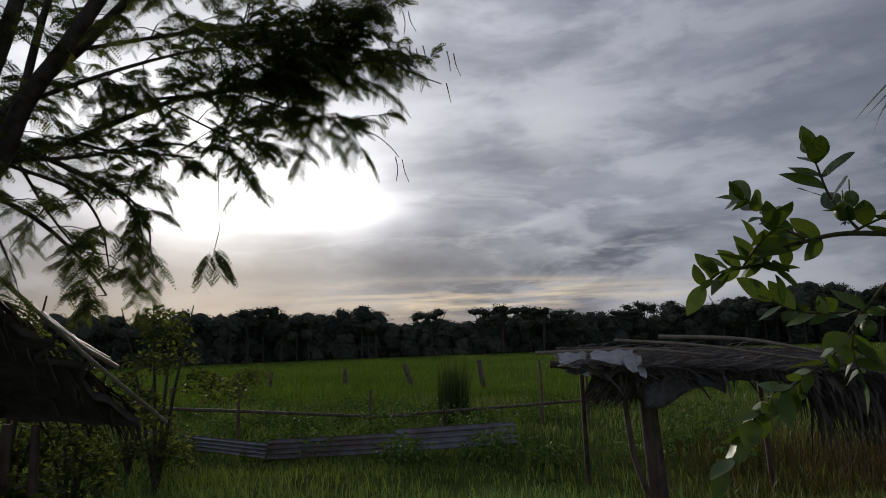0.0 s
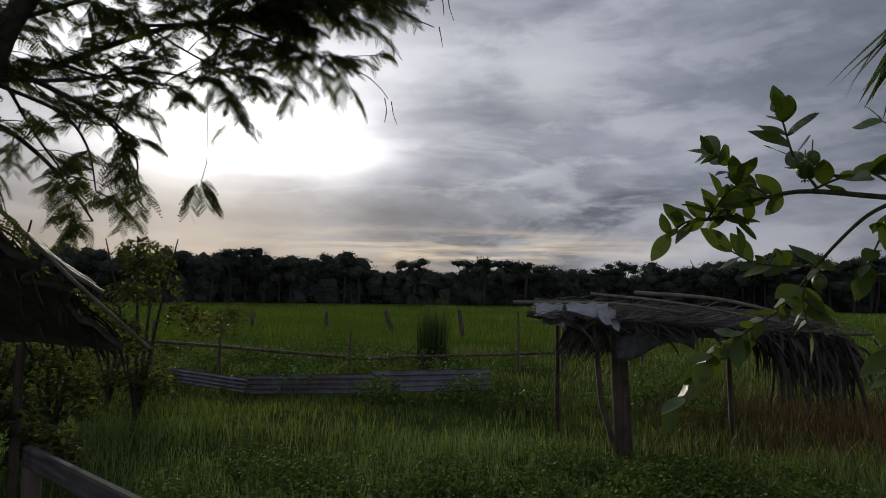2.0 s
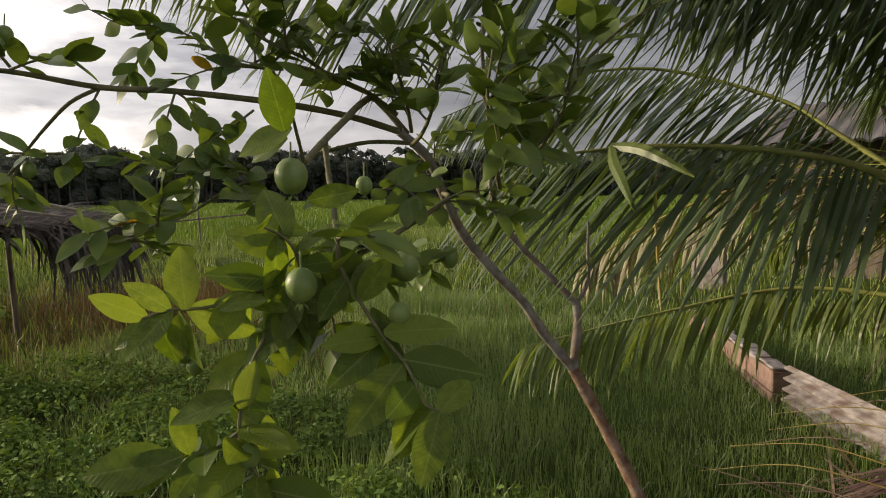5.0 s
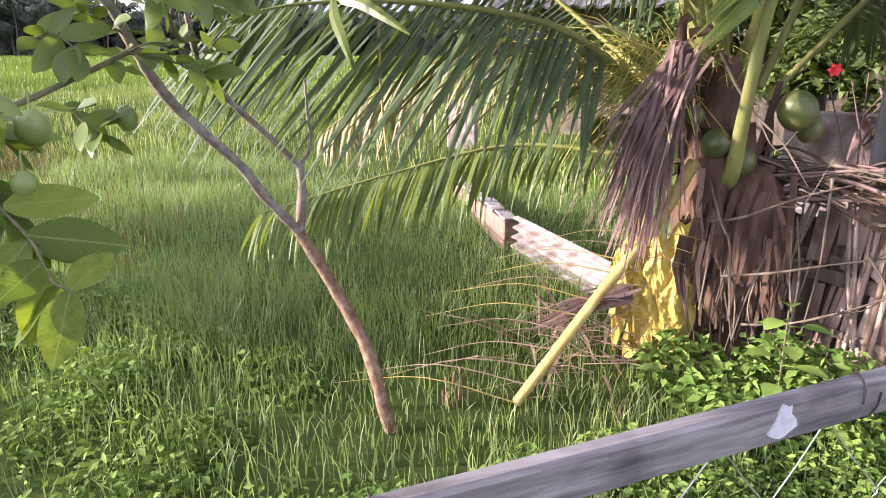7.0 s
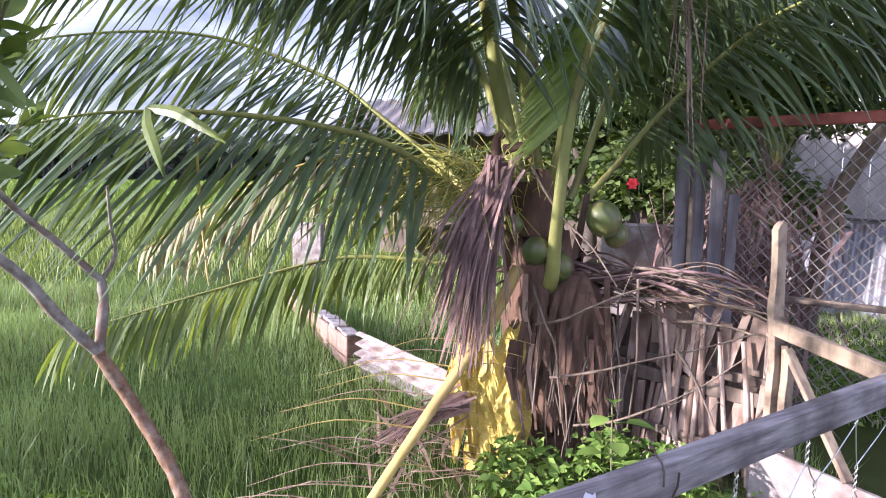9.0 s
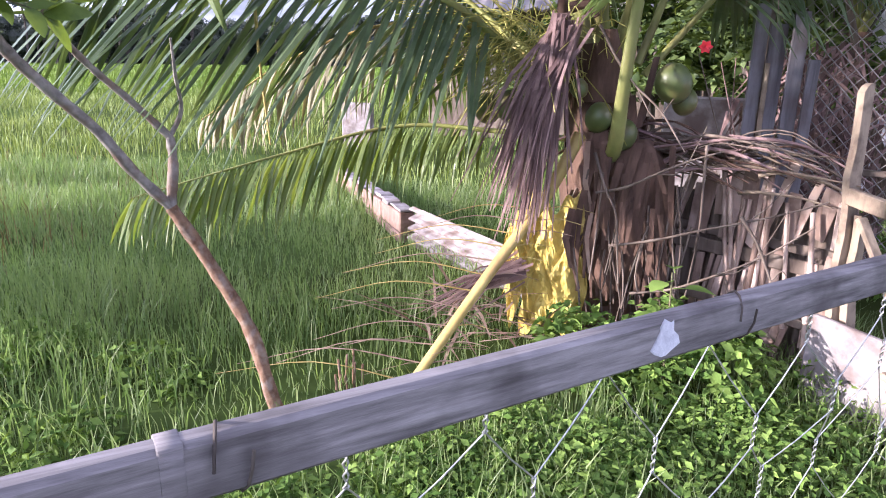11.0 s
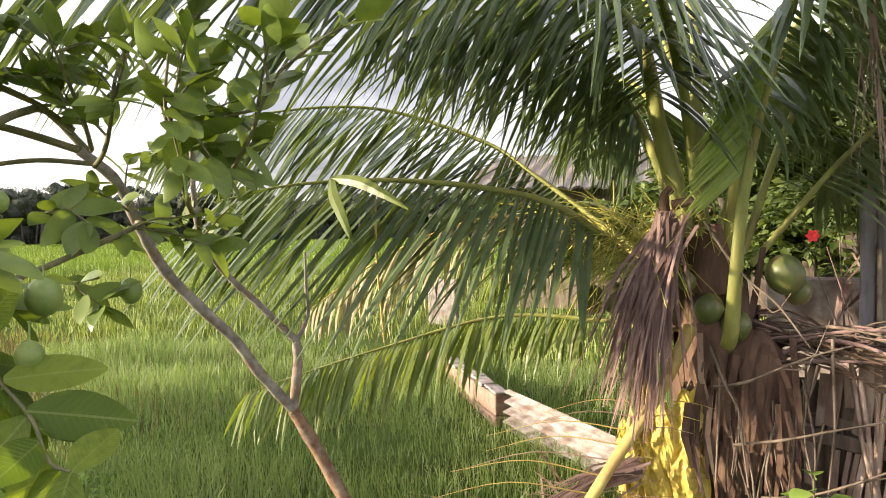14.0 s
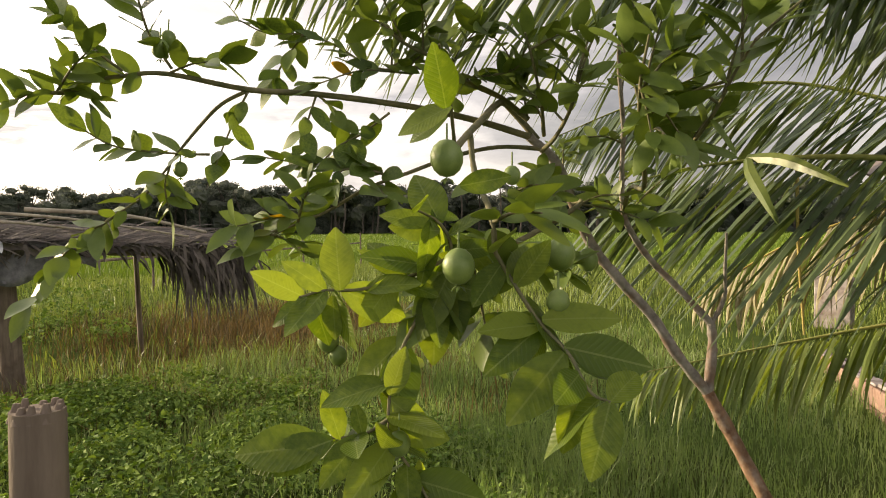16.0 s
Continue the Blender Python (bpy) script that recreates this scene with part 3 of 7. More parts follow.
def grass():
    rng = np.random.default_rng(5)
    wave = lambda x, y: 0.5 + 0.5 * np.sin(1.7 * x + 1.1 * np.sin(1.3 * y)) * np.cos(1.5 * y + 0.8 * np.sin(2.1 * x))
    lush = lambda x, y: np.clip((x - 0.8) / 1.2, 0.42, 1)
    xy = patchy(rng, 190000, -7.5, 7.5, -2.0, 7.5, lambda x, y, r: inside_yard(x, y) & (r < (0.45 + 0.55 * wave(x, y)) * lush(x, y)) & (dryness(x, y) < 0.35 + r))
    n = len(xy)
    beside = np.clip((np.abs((xy[:, 0] - 4.4) - (xy[:, 1] - 0.45)) / 1.414 - 0.1) / 0.6, 0.72, 1)
    beside = np.where(xy[:, 0] > 3.3, beside, 1.0)
    blades("yard_grass", xy, beside * rng.uniform(0.10, 0.30, n) * (0.6 + 0.7 * wave(*xy.T)), rng.uniform(0.002, 0.0048, n), M_GRASS, "fresh green yard grass standing ankle to shin high", "grass", rng=rng)
    xy = patchy(rng, 120000, -16, 24, -3, 21, lambda x, y, r: ((y > 6.5) | (x > 7)) & ~((x < -1) & (x > -8) & (y > 8.6) & (y < 10.9)) & (r < 0.3 + 0.7 * wave(x * 0.6, y * 0.6)) & (dryness(x, y) < 0.3 + r))
    n = len(xy)
    blades("far_yard_grass", xy, rng.uniform(0.16, 0.36, n) * (0.5 + 0.8 * wave(*(xy.T * 0.6))), rng.uniform(0.005, 0.011, n), M_MEADOW, "rough green grass along the wire fence", "grass", rng=rng)
    xy = patchy(rng, 9000, -8, -1, 8.6, 10.9, lambda x, y, r: r < 0.3 + 0.7 * wave(x * 0.6, y * 0.6))
    n = len(xy)
    blades("low_yard_grass", xy, rng.uniform(0.06, 0.15, n), rng.uniform(0.005, 0.010, n), M_MEADOW, "short trodden grass before the metal sheets", "grass", rng=rng)
    xy = patchy(rng, 16000, 1, 8.5, 5.6, 13, lambda x, y, r: dryness(x, y) > 0.15 + 0.6 * r)
    n = len(xy)
    blades("dry_grass", xy, rng.uniform(0.18, 0.42, n), rng.uniform(0.003, 0.007, n), M_DRY, "reddish brown dried grass patch in the meadow", "grass", 0.7, rng=rng)
    xy = patchy(rng, 26000, 4.4, 10.0, -6.0, -1.9, lambda x, y, r: r < 0.5 + 0.5 * wave(x, y))
    n = len(xy)
    blades("pen_grass", xy, rng.uniform(0.05, 0.15, n), rng.uniform(0.003, 0.007, n), M_GRASS, "short green grass inside the wire pen", "grass", rng=rng)
    xy = patchy(rng, 30000, -0.5, 7.5, 3.2, 11.5, lambda x, y, r: inside_yard(x, y) & (r < np.exp(-(((x - 3.2) / 2.6) ** 2 + ((y - 7.2) / 2.8) ** 2)) * (0.25 + 0.75 * wave(1.4 * x, 1.2 * y))))
    n = len(xy)
    blades("straw_grass", xy, rng.uniform(0.12, 0.34, n), rng.uniform(0.0025, 0.005, n), M_DRY, "thin straw coloured seed stalks among the green grass", "grass", 0.6, rng=rng)
    far, az = 19 + 62 * rng.random(150000) ** 1.5, np.radians(rng.uniform(-88, 50, 150000))
    xy = np.column_stack([-far * np.sin(az), far * np.cos(az)])
    xy = xy[(xy[:, 1] > 20) | (xy[:, 0] > 20)]
    n = len(xy)
    blades("rice_field", xy, rng.uniform(0.25, 0.42, n), 0.006 + 0.00035 * np.hypot(*xy.T) * rng.uniform(0.6, 1.2, n), M_RICE, "bright green young rice field, flat and even", "rice field", 0.35, rng=rng)


grass()


def leaf_cloud(name, rng, centres, radii, count, size, mat, label, category, squash=0.7, kind="stuff", droop=0.4):
    """Many small pointed leaves scattered through low rounded clumps, with short stems inside."""
    centres, radii = np.array(centres, float), np.array(radii, float)
    pick = rng.integers(0, len(centres), count)
    d = rng.normal(size=(count, 3))
    d /= np.linalg.norm(d, axis=1)[:, None]
    d[:, 2] = np.abs(d[:, 2])
    p = centres[pick] + d * (radii[pick] * rng.uniform(0.35, 1.0, count) ** 0.6)[:, None] * [1, 1, squash]
    a = rng.normal(size=(count, 3))
    a[:, 2] = -np.abs(a[:, 2]) * droop
    a /= np.linalg.norm(a, axis=1)[:, None]
    s = np.cross(a, rng.normal(size=(count, 3)) * 0.5 + [0, 0, 1])
    s /= np.linalg.norm(s, axis=1)[:, None]
    L = (size * rng.uniform(0.6, 1.3, count))[:, None]
    nrm = np.cross(s, a)
    V = np.stack([p, p + 0.45 * L * a + 0.27 * L * s + 0.05 * L * nrm, p + L * a - 0.1 * L * nrm, p + 0.45 * L * a - 0.27 * L * s + 0.05 * L * nrm], 1)
    o = 4 * np.arange(count)[:, None]
    T = np.concatenate([o + [0, 1, 2], o + [0, 2, 3]])
    me = big_mesh(name, V.reshape(-1, 3), T, mat)
    return tagged(new(name, me), label, category, kind=kind)


def weeds():
    rng = np.random.default_rng(8)
    near = [(0.95 + 0.75 * s + rng.uniform(-0.15, 0.7), -0.35 - 0.85 * s + rng.uniform(-0.1, 0.7), 0.0) for s in rng.uniform(-0.9, 2.0, 60)]
    leaf_cloud("weed_bed", rng, near, rng.uniform(0.16, 0.36, 60), 26000, 0.036, M_WEED, "leafy light green weeds growing under the rail fence", "weeds")
    near = [(x, y, 0.0) for x, y in zip(rng.uniform(-3.6, 2.6, 270), rng.uniform(1.0, 6.5, 270)) if inside_yard(x, y)]
    leaf_cloud("low_weeds", rng, near, rng.uniform(0.16, 0.42, len(near)), 62000, 0.048, M_WEED, "small leafed green weeds among the yard grass", "weeds")
    foot = [(x, y, 0.0) for x, y in zip(rng.uniform(0.9, 2.9, 90), rng.uniform(-0.6, 1.3, 90)) if 0.25 < y + 0.97 * x - 0.27 < 1.5]
    leaf_cloud("fence_foot_weeds", rng, foot, rng.uniform(0.12, 0.26, len(foot)), 15000, 0.040, M_WEED, "fine leafed weeds between the rail fence and the grass", "weeds", 0.9)
    far = [(x, y, 0.0) for x, y in zip(rng.uniform(-12, 3, 84), rng.uniform(9.0, 18, 84))]
    leaf_cloud("fence_weeds", rng, far, rng.uniform(0.25, 0.75, 84), 24000, 0.085, M_WEED, "bushy weeds along the wire fence", "weeds", 0.9)
    shrub = [(2.85, -0.50, 0.12), (2.7, -0.64, 0.05), (2.8, -0.9, 0.2), (2.75, -1.12, 0.2), (2.6, -0.8, 0.0), (2.55, -1.2, 0.0)]
    leaf_cloud("palm_foot_weeds", rng, shrub, [0.24, 0.2, 0.24, 0.22, 0.25, 0.2], 2400, 0.062, M_WEED, "bright green leafy weeds at the foot of the palm", "weeds", 1.1)


weeds()


# ---- far trees ----
def far_woods():
    rng = np.random.default_rng(11)
    cs, rs = [], []
    trunks = Mesh()

    def spot(az, d):
        return -d * math.sin(radians(az)), d * math.cos(radians(az))

    def skyline(az):
        top = 6.7 + 0.35 * math.sin(0.35 * az + 1.0) + 0.3 * math.sin(0.9 * az)
        top += 1.2 * math.exp(-((az - 14.7) / 2.6) ** 2) + 1.2 * math.exp(-((az - 27.0) / 4.0) ** 2) + 1.9 * math.exp(-((az + 20.5) / 1.8) ** 2)
        return top

    masses = Mesh()

    def mass(at, r, squash):
        """A bumpy rounded body of foliage."""
        n0 = len(masses.v)
        egg(masses, at, 0.85 * r, squash, 12)
        c = Vector(at)
        for i in range(n0, len(masses.v)):
            d = Vector(masses.v[i]) - c
            masses.v[i] = tuple(c + d * (1 + 0.45 * noise.noise(Vector(masses.v[i]) * 0.75) + 0.40 * noise.noise(Vector(masses.v[i]) * 2.6)))
        cs.append(tuple(at))
        rs.append(r)

    # closed belt of undergrowth and crowns
    for az in np.arange(-104, 62, 0.55):
        for row in range(3):
            x, y = spot(az + rng.uniform(-0.2, 0.2), rng.uniform(103, 116))
            top = skyline(az) * rng.uniform(0.78, 1.0) * (0.84 if -14 < az < 15 else 1.0)
            z = 0.4
            while z < top:
                r = rng.uniform(0.85, 1.35) * (1.35 if z < 0.6 * top else 1.0)
                mass((x + rng.normal() * 0.55, y, max(min(z, top - r * 0.7), 0.3)), r, rng.uniform(0.7, 1.0))
                z += 1.2
    # taller crowns that break the skyline, some of them flat umbrellas
    for az in np.arange(-104, 62, 1.0):
        az += rng.uniform(-0.5, 0.5)
        x, y = spot(az, rng.uniform(97, 108))
        top = skyline(az) * rng.uniform(0.86, 1.08)
        flat = rng.random() < (0.75 if -14 < az < 15 else 0.14)
        if -14 < az < 15 and rng.random() < 0.45:
            continue
        for j in range(11 if flat else 5):
            r = rng.uniform(0.5, 0.9) if flat else rng.uniform(0.8, 1.3)
            at = (x + rng.normal() * (1.5 if flat else 0.8), y + rng.normal() * 1.0, top - r * 0.45 - (abs(rng.normal()) * 0.8 - 0.35 if flat else rng.uniform(0, 0.45) * top))
            mass(at, r, 0.6 if flat else 0.8)
        for k in range(4 if flat else 1):
            tube(trunks, [(x, y, 0), (x + rng.normal() * 0.2, y, top * 0.45), (x + rng.normal() * 1.05, y, top * 0.93)], 0.16, 0.05, 5)
    tagged(part("far_crowns", masses, M_TREE_HAZED, smooth=False), "dense dark crowns of the far wood", "trees", kind="stuff")
    leaf_cloud("far_woods", rng, cs, [1.75 * r for r in rs], 330000, 0.33, M_TREE_HAZED, "dark backlit wood of broad trees beyond the field", "trees", 0.60, droop=0.8)
    tagged(part("far_trunks", trunks, M_DARKBARK), "dark trunks of the far wood", "trees", kind="stuff")


far_woods()


def far_palm(at, tall, seed):
    rng = random.Random(seed)
    root = thing("coconut_palm", at, "tall coconut palm, dark against the sky beyond the field", "palm tree", "far coconut palms")
    trunk, crown = Mesh(), Mesh()
    tube(trunk, spline([(0, 0, 0), (0.4, 0, tall * 0.5), (0.2, 0, tall)], 4), 0.14, 0.09, 6)
    for k in range(13):
        a = 2 * math.pi * k / 13 + rng.uniform(-0.2, 0.2)
        rise = rng.uniform(-0.2, 1.0)
        out = Vector((math.cos(a), math.sin(a), 0))
        line = spline([Vector((0.2, 0, tall)), Vector((0.2, 0, tall + 0.7 * rise)) + 1.0 * out, Vector((0.2, 0, tall + 0.7 * rise - 0.8)) + 2.0 * out], 5)
        side = out.cross(Vector((0, 0, 1)))
        for i in range(1, len(line)):
            for sg in (-1, 1):
                w = 0.5 * math.sin(math.pi * min(1, 0.25 + i / len(line) * 0.8))
                p = line[i]
                crown.add([p, line[i - 1], line[i - 1] + sg * side * w * 0.6 + Vector((0, 0, -w)), p + sg * side * w * 0.5 + out * 0.1 + Vector((0, 0, -w * 0.9))], [(0, 1, 2, 3)])
    part("trunk", trunk, M_DARKBARK, root)
    part("crown", crown, M_TREE_HAZED, root)
    return root


palm_rng = random.Random(3)
for i in range(16):
    az = -24 - 1.9 * i + palm_rng.uniform(-0.7, 0.7)
    d = palm_rng.uniform(88, 101)
    far_palm((-d * math.sin(radians(az)), d * math.cos(radians(az)), -0.06), palm_rng.uniform(5.4, 6.9), i)


# ---- wire fence and sheet wall in the meadow ----
def stick(at, lean, tall, r, mat, seed):
    mb = Mesh()
    rng = random.Random(seed)
    at = Vector(at)
    tube(mb, [at, at + Vector((lean[0] * 0.5 + rng.uniform(-.02, .02), lean[1] * 0.5, tall * 0.5)), at + Vector((lean[0], lean[1], tall))], r, r * 0.8, 7, 0.08, rng)
    return mb


def meadow_fence():
    posts = [(-6.44, 12.0, 0, 1.31), (-4.0, 12.5, 0.02, 0.9), (-0.75, 14.0, 0, 1.32), (-2.7, 13.3, 0.02, 0.45), (0.18, 14.0, 0.03, 1.18), (-7.81, 12.0, 0.02, 1.08), (-8.6, 12.0, 0.05, 1.0), (2.0, 15.2, 0.04, 1.3), (4.4, 16.3, 0.02, 1.1), (7.0, 17.4, 0.05, 1.2), (9.6, 18.6, -0.05, 1.2), (12.6, 20.0, 0.0, 1.25)]
    root = thing("stick_fence", (-4.16, 11.95, 0), "rough fence of thin dark sticks with a bamboo rail", "fence")
    for i, (x, y, lean, tall) in enumerate(posts):
        child("post", stick((x, y, -0.1), (lean, 0.02), tall + 0.1, 0.032, M_POST, i), M_POST, root)
    rails = [[(-8.9, 11.9, 0.74), (-6.44, 12.04, 0.60), (-4.0, 12.54, 0.40), (-3.3, 12.9, 0.36)], [(-4.1, 12.5, 0.38), (-2.7, 13.34, 0.38), (-0.75, 14.04, 0.42), (0.6, 14.1, 0.50)], [(2.0, 15.22, 0.75), (4.4, 16.32, 0.80), (7.0, 17.42, 0.78), (12.6, 20.02, 0.85)]]
    for line in rails:
        mb = Mesh()
        tube(mb, spline(line, 6), 0.034, 0.026, 7)
        child("rail", mb, M_POST, root, "long grey bamboo rail")
    outer = [(-9.1, 28, 0.0, 0.82), (-5.92, 27, -0.38, 0.95), (-2.85, 24.5, -0.14, 1.08), (-12.5, 28, 0.1, 0.8)]
    for i, (x, y, lean, tall) in enumerate(outer):
        tagged(part("fence_post", stick((x, y, -0.1), (lean, 0), tall + 0.1, 0.11, M_POST, 40 + i), M_POST), "weathered leaning fence post at the edge of the rice field", "post", "leaning field posts")


meadow_fence()


def corrugated(mb, a, b, tall, waves, depth=0.018, lean=0.0, thick=0.004, along=True, sag=0.0):
    """A ribbed metal sheet from a to b; ribs run along it."""
    a, b = Vector(a), Vector(b)
    d = (b - a).normalized()
    n = d.cross(Vector((0, 0, 1))).normalized()
    rows, cols = waves * 6 + 1, 9
    verts = []
    for off in (0, thick):
        for i in range(rows):
            s = i / (rows - 1)
            for k in range(cols):
                q = k / (cols - 1)
                if along:
                    p = a + (b - a) * q + Vector((0, 0, tall * s)) + n * (depth * math.sin(2 * math.pi * waves * s) + off + lean * s)
                else:
                    p = a + (b - a) * s + Vector((0, 0, tall * q)) + n * (depth * math.sin(2 * math.pi * waves * s) + off + lean * q)
                p.z -= sag * math.sin(math.pi * q) * (s if along else 0)
                verts.append(p)
    faces = []
    for o in (0, rows * cols):
        for i in range(rows - 1):
            for k in range(cols - 1):
                f = (o + i * cols + k, o + i * cols + k + 1, o + (i + 1) * cols + k + 1, o + (i + 1) * cols + k)
                faces.append(f if o else f[::-1])
    top, o = (rows - 1) * cols, rows * cols
    for base in (0, top):
        for k in range(cols - 1):
            faces.append((base + k, base + k + 1, o + base + k + 1, o + base + k))
    mb.add(verts, faces)


def sheet_wall():
    for i, (a, b, tall, lean) in enumerate([((-5.1, 10.2, 0.0), (-2.95, 10.5, 0.04), 0.30, -0.12), ((-3.05, 10.45, 0.05), (-1.16, 10.9, 0.09), 0.34, -0.16), ((-8.2, 11.8, 0.06), (-5.12, 10.2, 0.02), 0.24, -0.05)]):
        mb = Mesh()
        corrugated(mb, a, b, tall, 4, 0.02, lean)
        tagged(part("metal_sheet", mb, M_ZINC), "old grey corrugated metal sheet standing low in the grass", "metal sheet", "corrugated sheets in the grass")


sheet_wall()


def grass_column():
    rng = np.random.default_rng(21)
    n = 520
    a, r = rng.uniform(0, 2 * np.pi, n), 0.36 * np.sqrt(rng.random(n))
    xy = np.column_stack([-2.70 + r * np.cos(a), 14.9 + r * np.sin(a)])
    blades("tall_reed_clump", xy, rng.uniform(0.9, 1.9, n), rng.uniform(0.006, 0.012, n), M_GARDEN, "tall dark clump of upright reeds in the meadow", "reeds", 0.12, rng=rng)


grass_column()


# ---- thatched lean-to ----
def lean_to():
    rng = random.Random(17)
    root = thing("thatched_shelter", (0.40, 7.05, 0), "low shelter of dried palm thatch on a thick wooden post", "shelter")
    post = Mesh()
    tube(post, [(0.43, 7.05, -0.1), (0.40, 7.04, 0.5), (0.36, 7.02, 1.30)], 0.105, 0.085, 10, 0.05, rng)
    child("post", post, M_POST, root, "thick dark wooden post")
    for line in ([(0.36, 6.98, -0.05), (0.18, 6.92, 0.55), (0.12, 6.9, 1.15)], [(1.9, 8.3, -0.05), (1.85, 8.3, 1.45)], [(-0.2, 8.5, -0.05), (-0.2, 8.5, 1.5)]):
        mb = Mesh()
        tube(mb, line, 0.035, 0.028, 7, 0.08, rng)
        child("prop", mb, M_POST, root)
    for line in ([(-0.6, 7.0, 1.48), (0.4, 7.0, 1.34), (2.2, 6.75, 1.25)], [(-0.5, 8.5, 1.6), (2.3, 8.3, 1.5)]):
        mb = Mesh()
        tube(mb, line, 0.04, 0.035, 7)
        child("beam", mb, M_POST, root)
    bed = Mesh()
    nx, ny = 26, 9
    grid = []
    for j in range(ny):
        for i in range(nx):
            x = -0.45 + 2.55 * i / (nx - 1)
            y = 6.65 + 1.9 * j / (ny - 1)
            s = j / (ny - 1)
            z = 1.40 + 0.12 * math.sin(math.pi * min(s * 0.75 + 0.1, 1)) - 0.07 * (x + 0.4) * 0.6 + rng.uniform(-0.06, 0.05)
            grid.append(Vector((x, y + rng.uniform(-0.04, 0.04), z)))
    n = len(grid)
    faces = [(j * nx + i, j * nx + i + 1, (j + 1) * nx + i + 1, (j + 1) * nx + i) for j in range(ny - 1) for i in range(nx - 1)]
    bed.add(grid + [p - Vector((0, 0, 0.06)) for p in grid], faces + [tuple(n + k for k in f[::-1]) for f in faces] + [(i, i + 1, n + i + 1, n + i) for i in range(nx - 1)])
    child("thatch_bed", bed, M_THATCH, root)
    straw = Mesh()
    for k in range(1300):
        x, y = rng.uniform(-0.55, 2.2), rng.uniform(6.6, 8.5)
        s = (y - 6.65) / 1.9
        z = 1.42 + 0.12 * math.sin(math.pi * min(max(s, 0) * 0.75 + 0.1, 1)) - 0.042 * (x + 0.4)
        d = Vector((rng.uniform(0.3, 1.2), rng.uniform(-0.7, 0.35), rng.uniform(-0.10, 0.14))).normalized()
        ln = rng.uniform(0.2, 0.8)
        p = Vector((x, y, z))
        w = Vector((0, 0.012, 0.004))
        e = p + d * ln - Vector((0, 0, 0.06 * ln))
        straw.add([p - w, p + w, p + d * ln * 0.5 + w + Vector((0, 0, 0.03)), p + d * ln * 0.5 - w + Vector((0, 0, 0.03)), e], [(0, 1, 2, 3), (3, 2, 4)])
    for k in range(420):
        x = rng.uniform(-0.35, 2.5)
        if x < 1.75 and rng.random() < 0.86:
            continue
        front = rng.random() < 0.72
        y = 6.62 + rng.uniform(-0.03, 0.05) if front else rng.uniform(6.6, 8.3)
        if not front:
            x = rng.uniform(2.05, 2.35)
        p = Vector((x, y, 1.40 - 0.05 * x + rng.uniform(-0.03, 0.05)))
        ln = rng.uniform(0.06, 0.34) ** 1.0 + (0.6 if x > 1.7 else 0.0) * rng.random()
        e = p + Vector((rng.uniform(-0.06, 0.25), rng.uniform(-0.16, 0.02), -ln))
        w = Vector((0.014, 0, 0))
        straw.add([p - w, p + w, (p + e) / 2 + w + Vector((0.02, -0.02, 0)), (p + e) / 2 - w + Vector((0.02, -0.02, 0)), e], [(0, 1, 2, 3), (3, 2, 4)])
    for k in range(260):
        a0 = rng.uniform(0, 2 * math.pi)
        p = Vector((0.30 + 0.42 * math.cos(a0) * rng.random() ** 0.5, 6.90 + 0.28 * math.sin(a0) * rng.random() ** 0.5, 1.40 + rng.uniform(-0.05, 0.06)))
        e = Vector((0.36 + (p.x - 0.36) * 0.35 + rng.gauss(0, 0.05), 6.95 + (p.y - 6.95) * 0.5, rng.uniform(1.02, 1.25)))
        w = Vector((0.016, 0.004, 0))
        straw.add([p - w, p + w, (p + e) / 2 + w * 1.2, (p + e) / 2 - w * 1.2, e], [(0, 1, 2, 3), (3, 2, 4)])
    for k in range(170):
        p = Vector((rng.uniform(1.7, 2.5), rng.uniform(6.55, 7.3), 1.34 + rng.uniform(-0.06, 0.04)))
        e = p + Vector((rng.uniform(0.0, 0.4), rng.uniform(-0.25, 0.05), -rng.uniform(0.2, 0.85)))
        w = Vector((0.010, 0, 0))
        straw.add([p - w, p + w, p.lerp(e, 0.5) + w + Vector((0.07, 0, 0.05)), p.lerp(e, 0.5) - w + Vector((0.07, 0, 0.05)), e], [(0, 1, 2, 3), (3, 2, 4)])
    ob = child("thatch", straw, M_THATCH, root, "loose dried palm leaf strips hanging from the edge", False)
    ob["kind"] = "stuff"
    for line, r in (([(-0.75, 6.85, 1.60), (0.3, 6.75, 1.60), (1.0, 6.85, 1.52)], 0.02), ([(0.6, 7.4, 1.72), (1.4, 7.0, 1.66), (2.1, 6.6, 1.48)], 0.025), ([(0.1, 7.2, 1.70), (0.9, 6.8, 1.62), (1.9, 6.55, 1.44)], 0.018)):
        mb = Mesh()
        tube(mb, spline(line, 5), r, r * 0.6, 6)
        child("stalk", mb, M_BAMBOO, root, "dry palm stalk weighing the thatch down")
    sack = Mesh()
    g = []
    for j in range(7):
        for i in range(12):
            u, v = i / 11, j / 6
            g.append((0.30 + 0.78 * u, 6.72 + 0.03 * math.sin(9 * u + 4 * v) + rng.uniform(-0.01, 0.01), 1.42 - (0.30 + 0.10 * math.sin(5 * u + 1)) * v))
    slab(sack, g, 12, 7, (0, 0.006, 0))
    child("sacking", sack, M_SACK, root, "grey sacking hung under the thatch edge")
    bundle = Mesh()
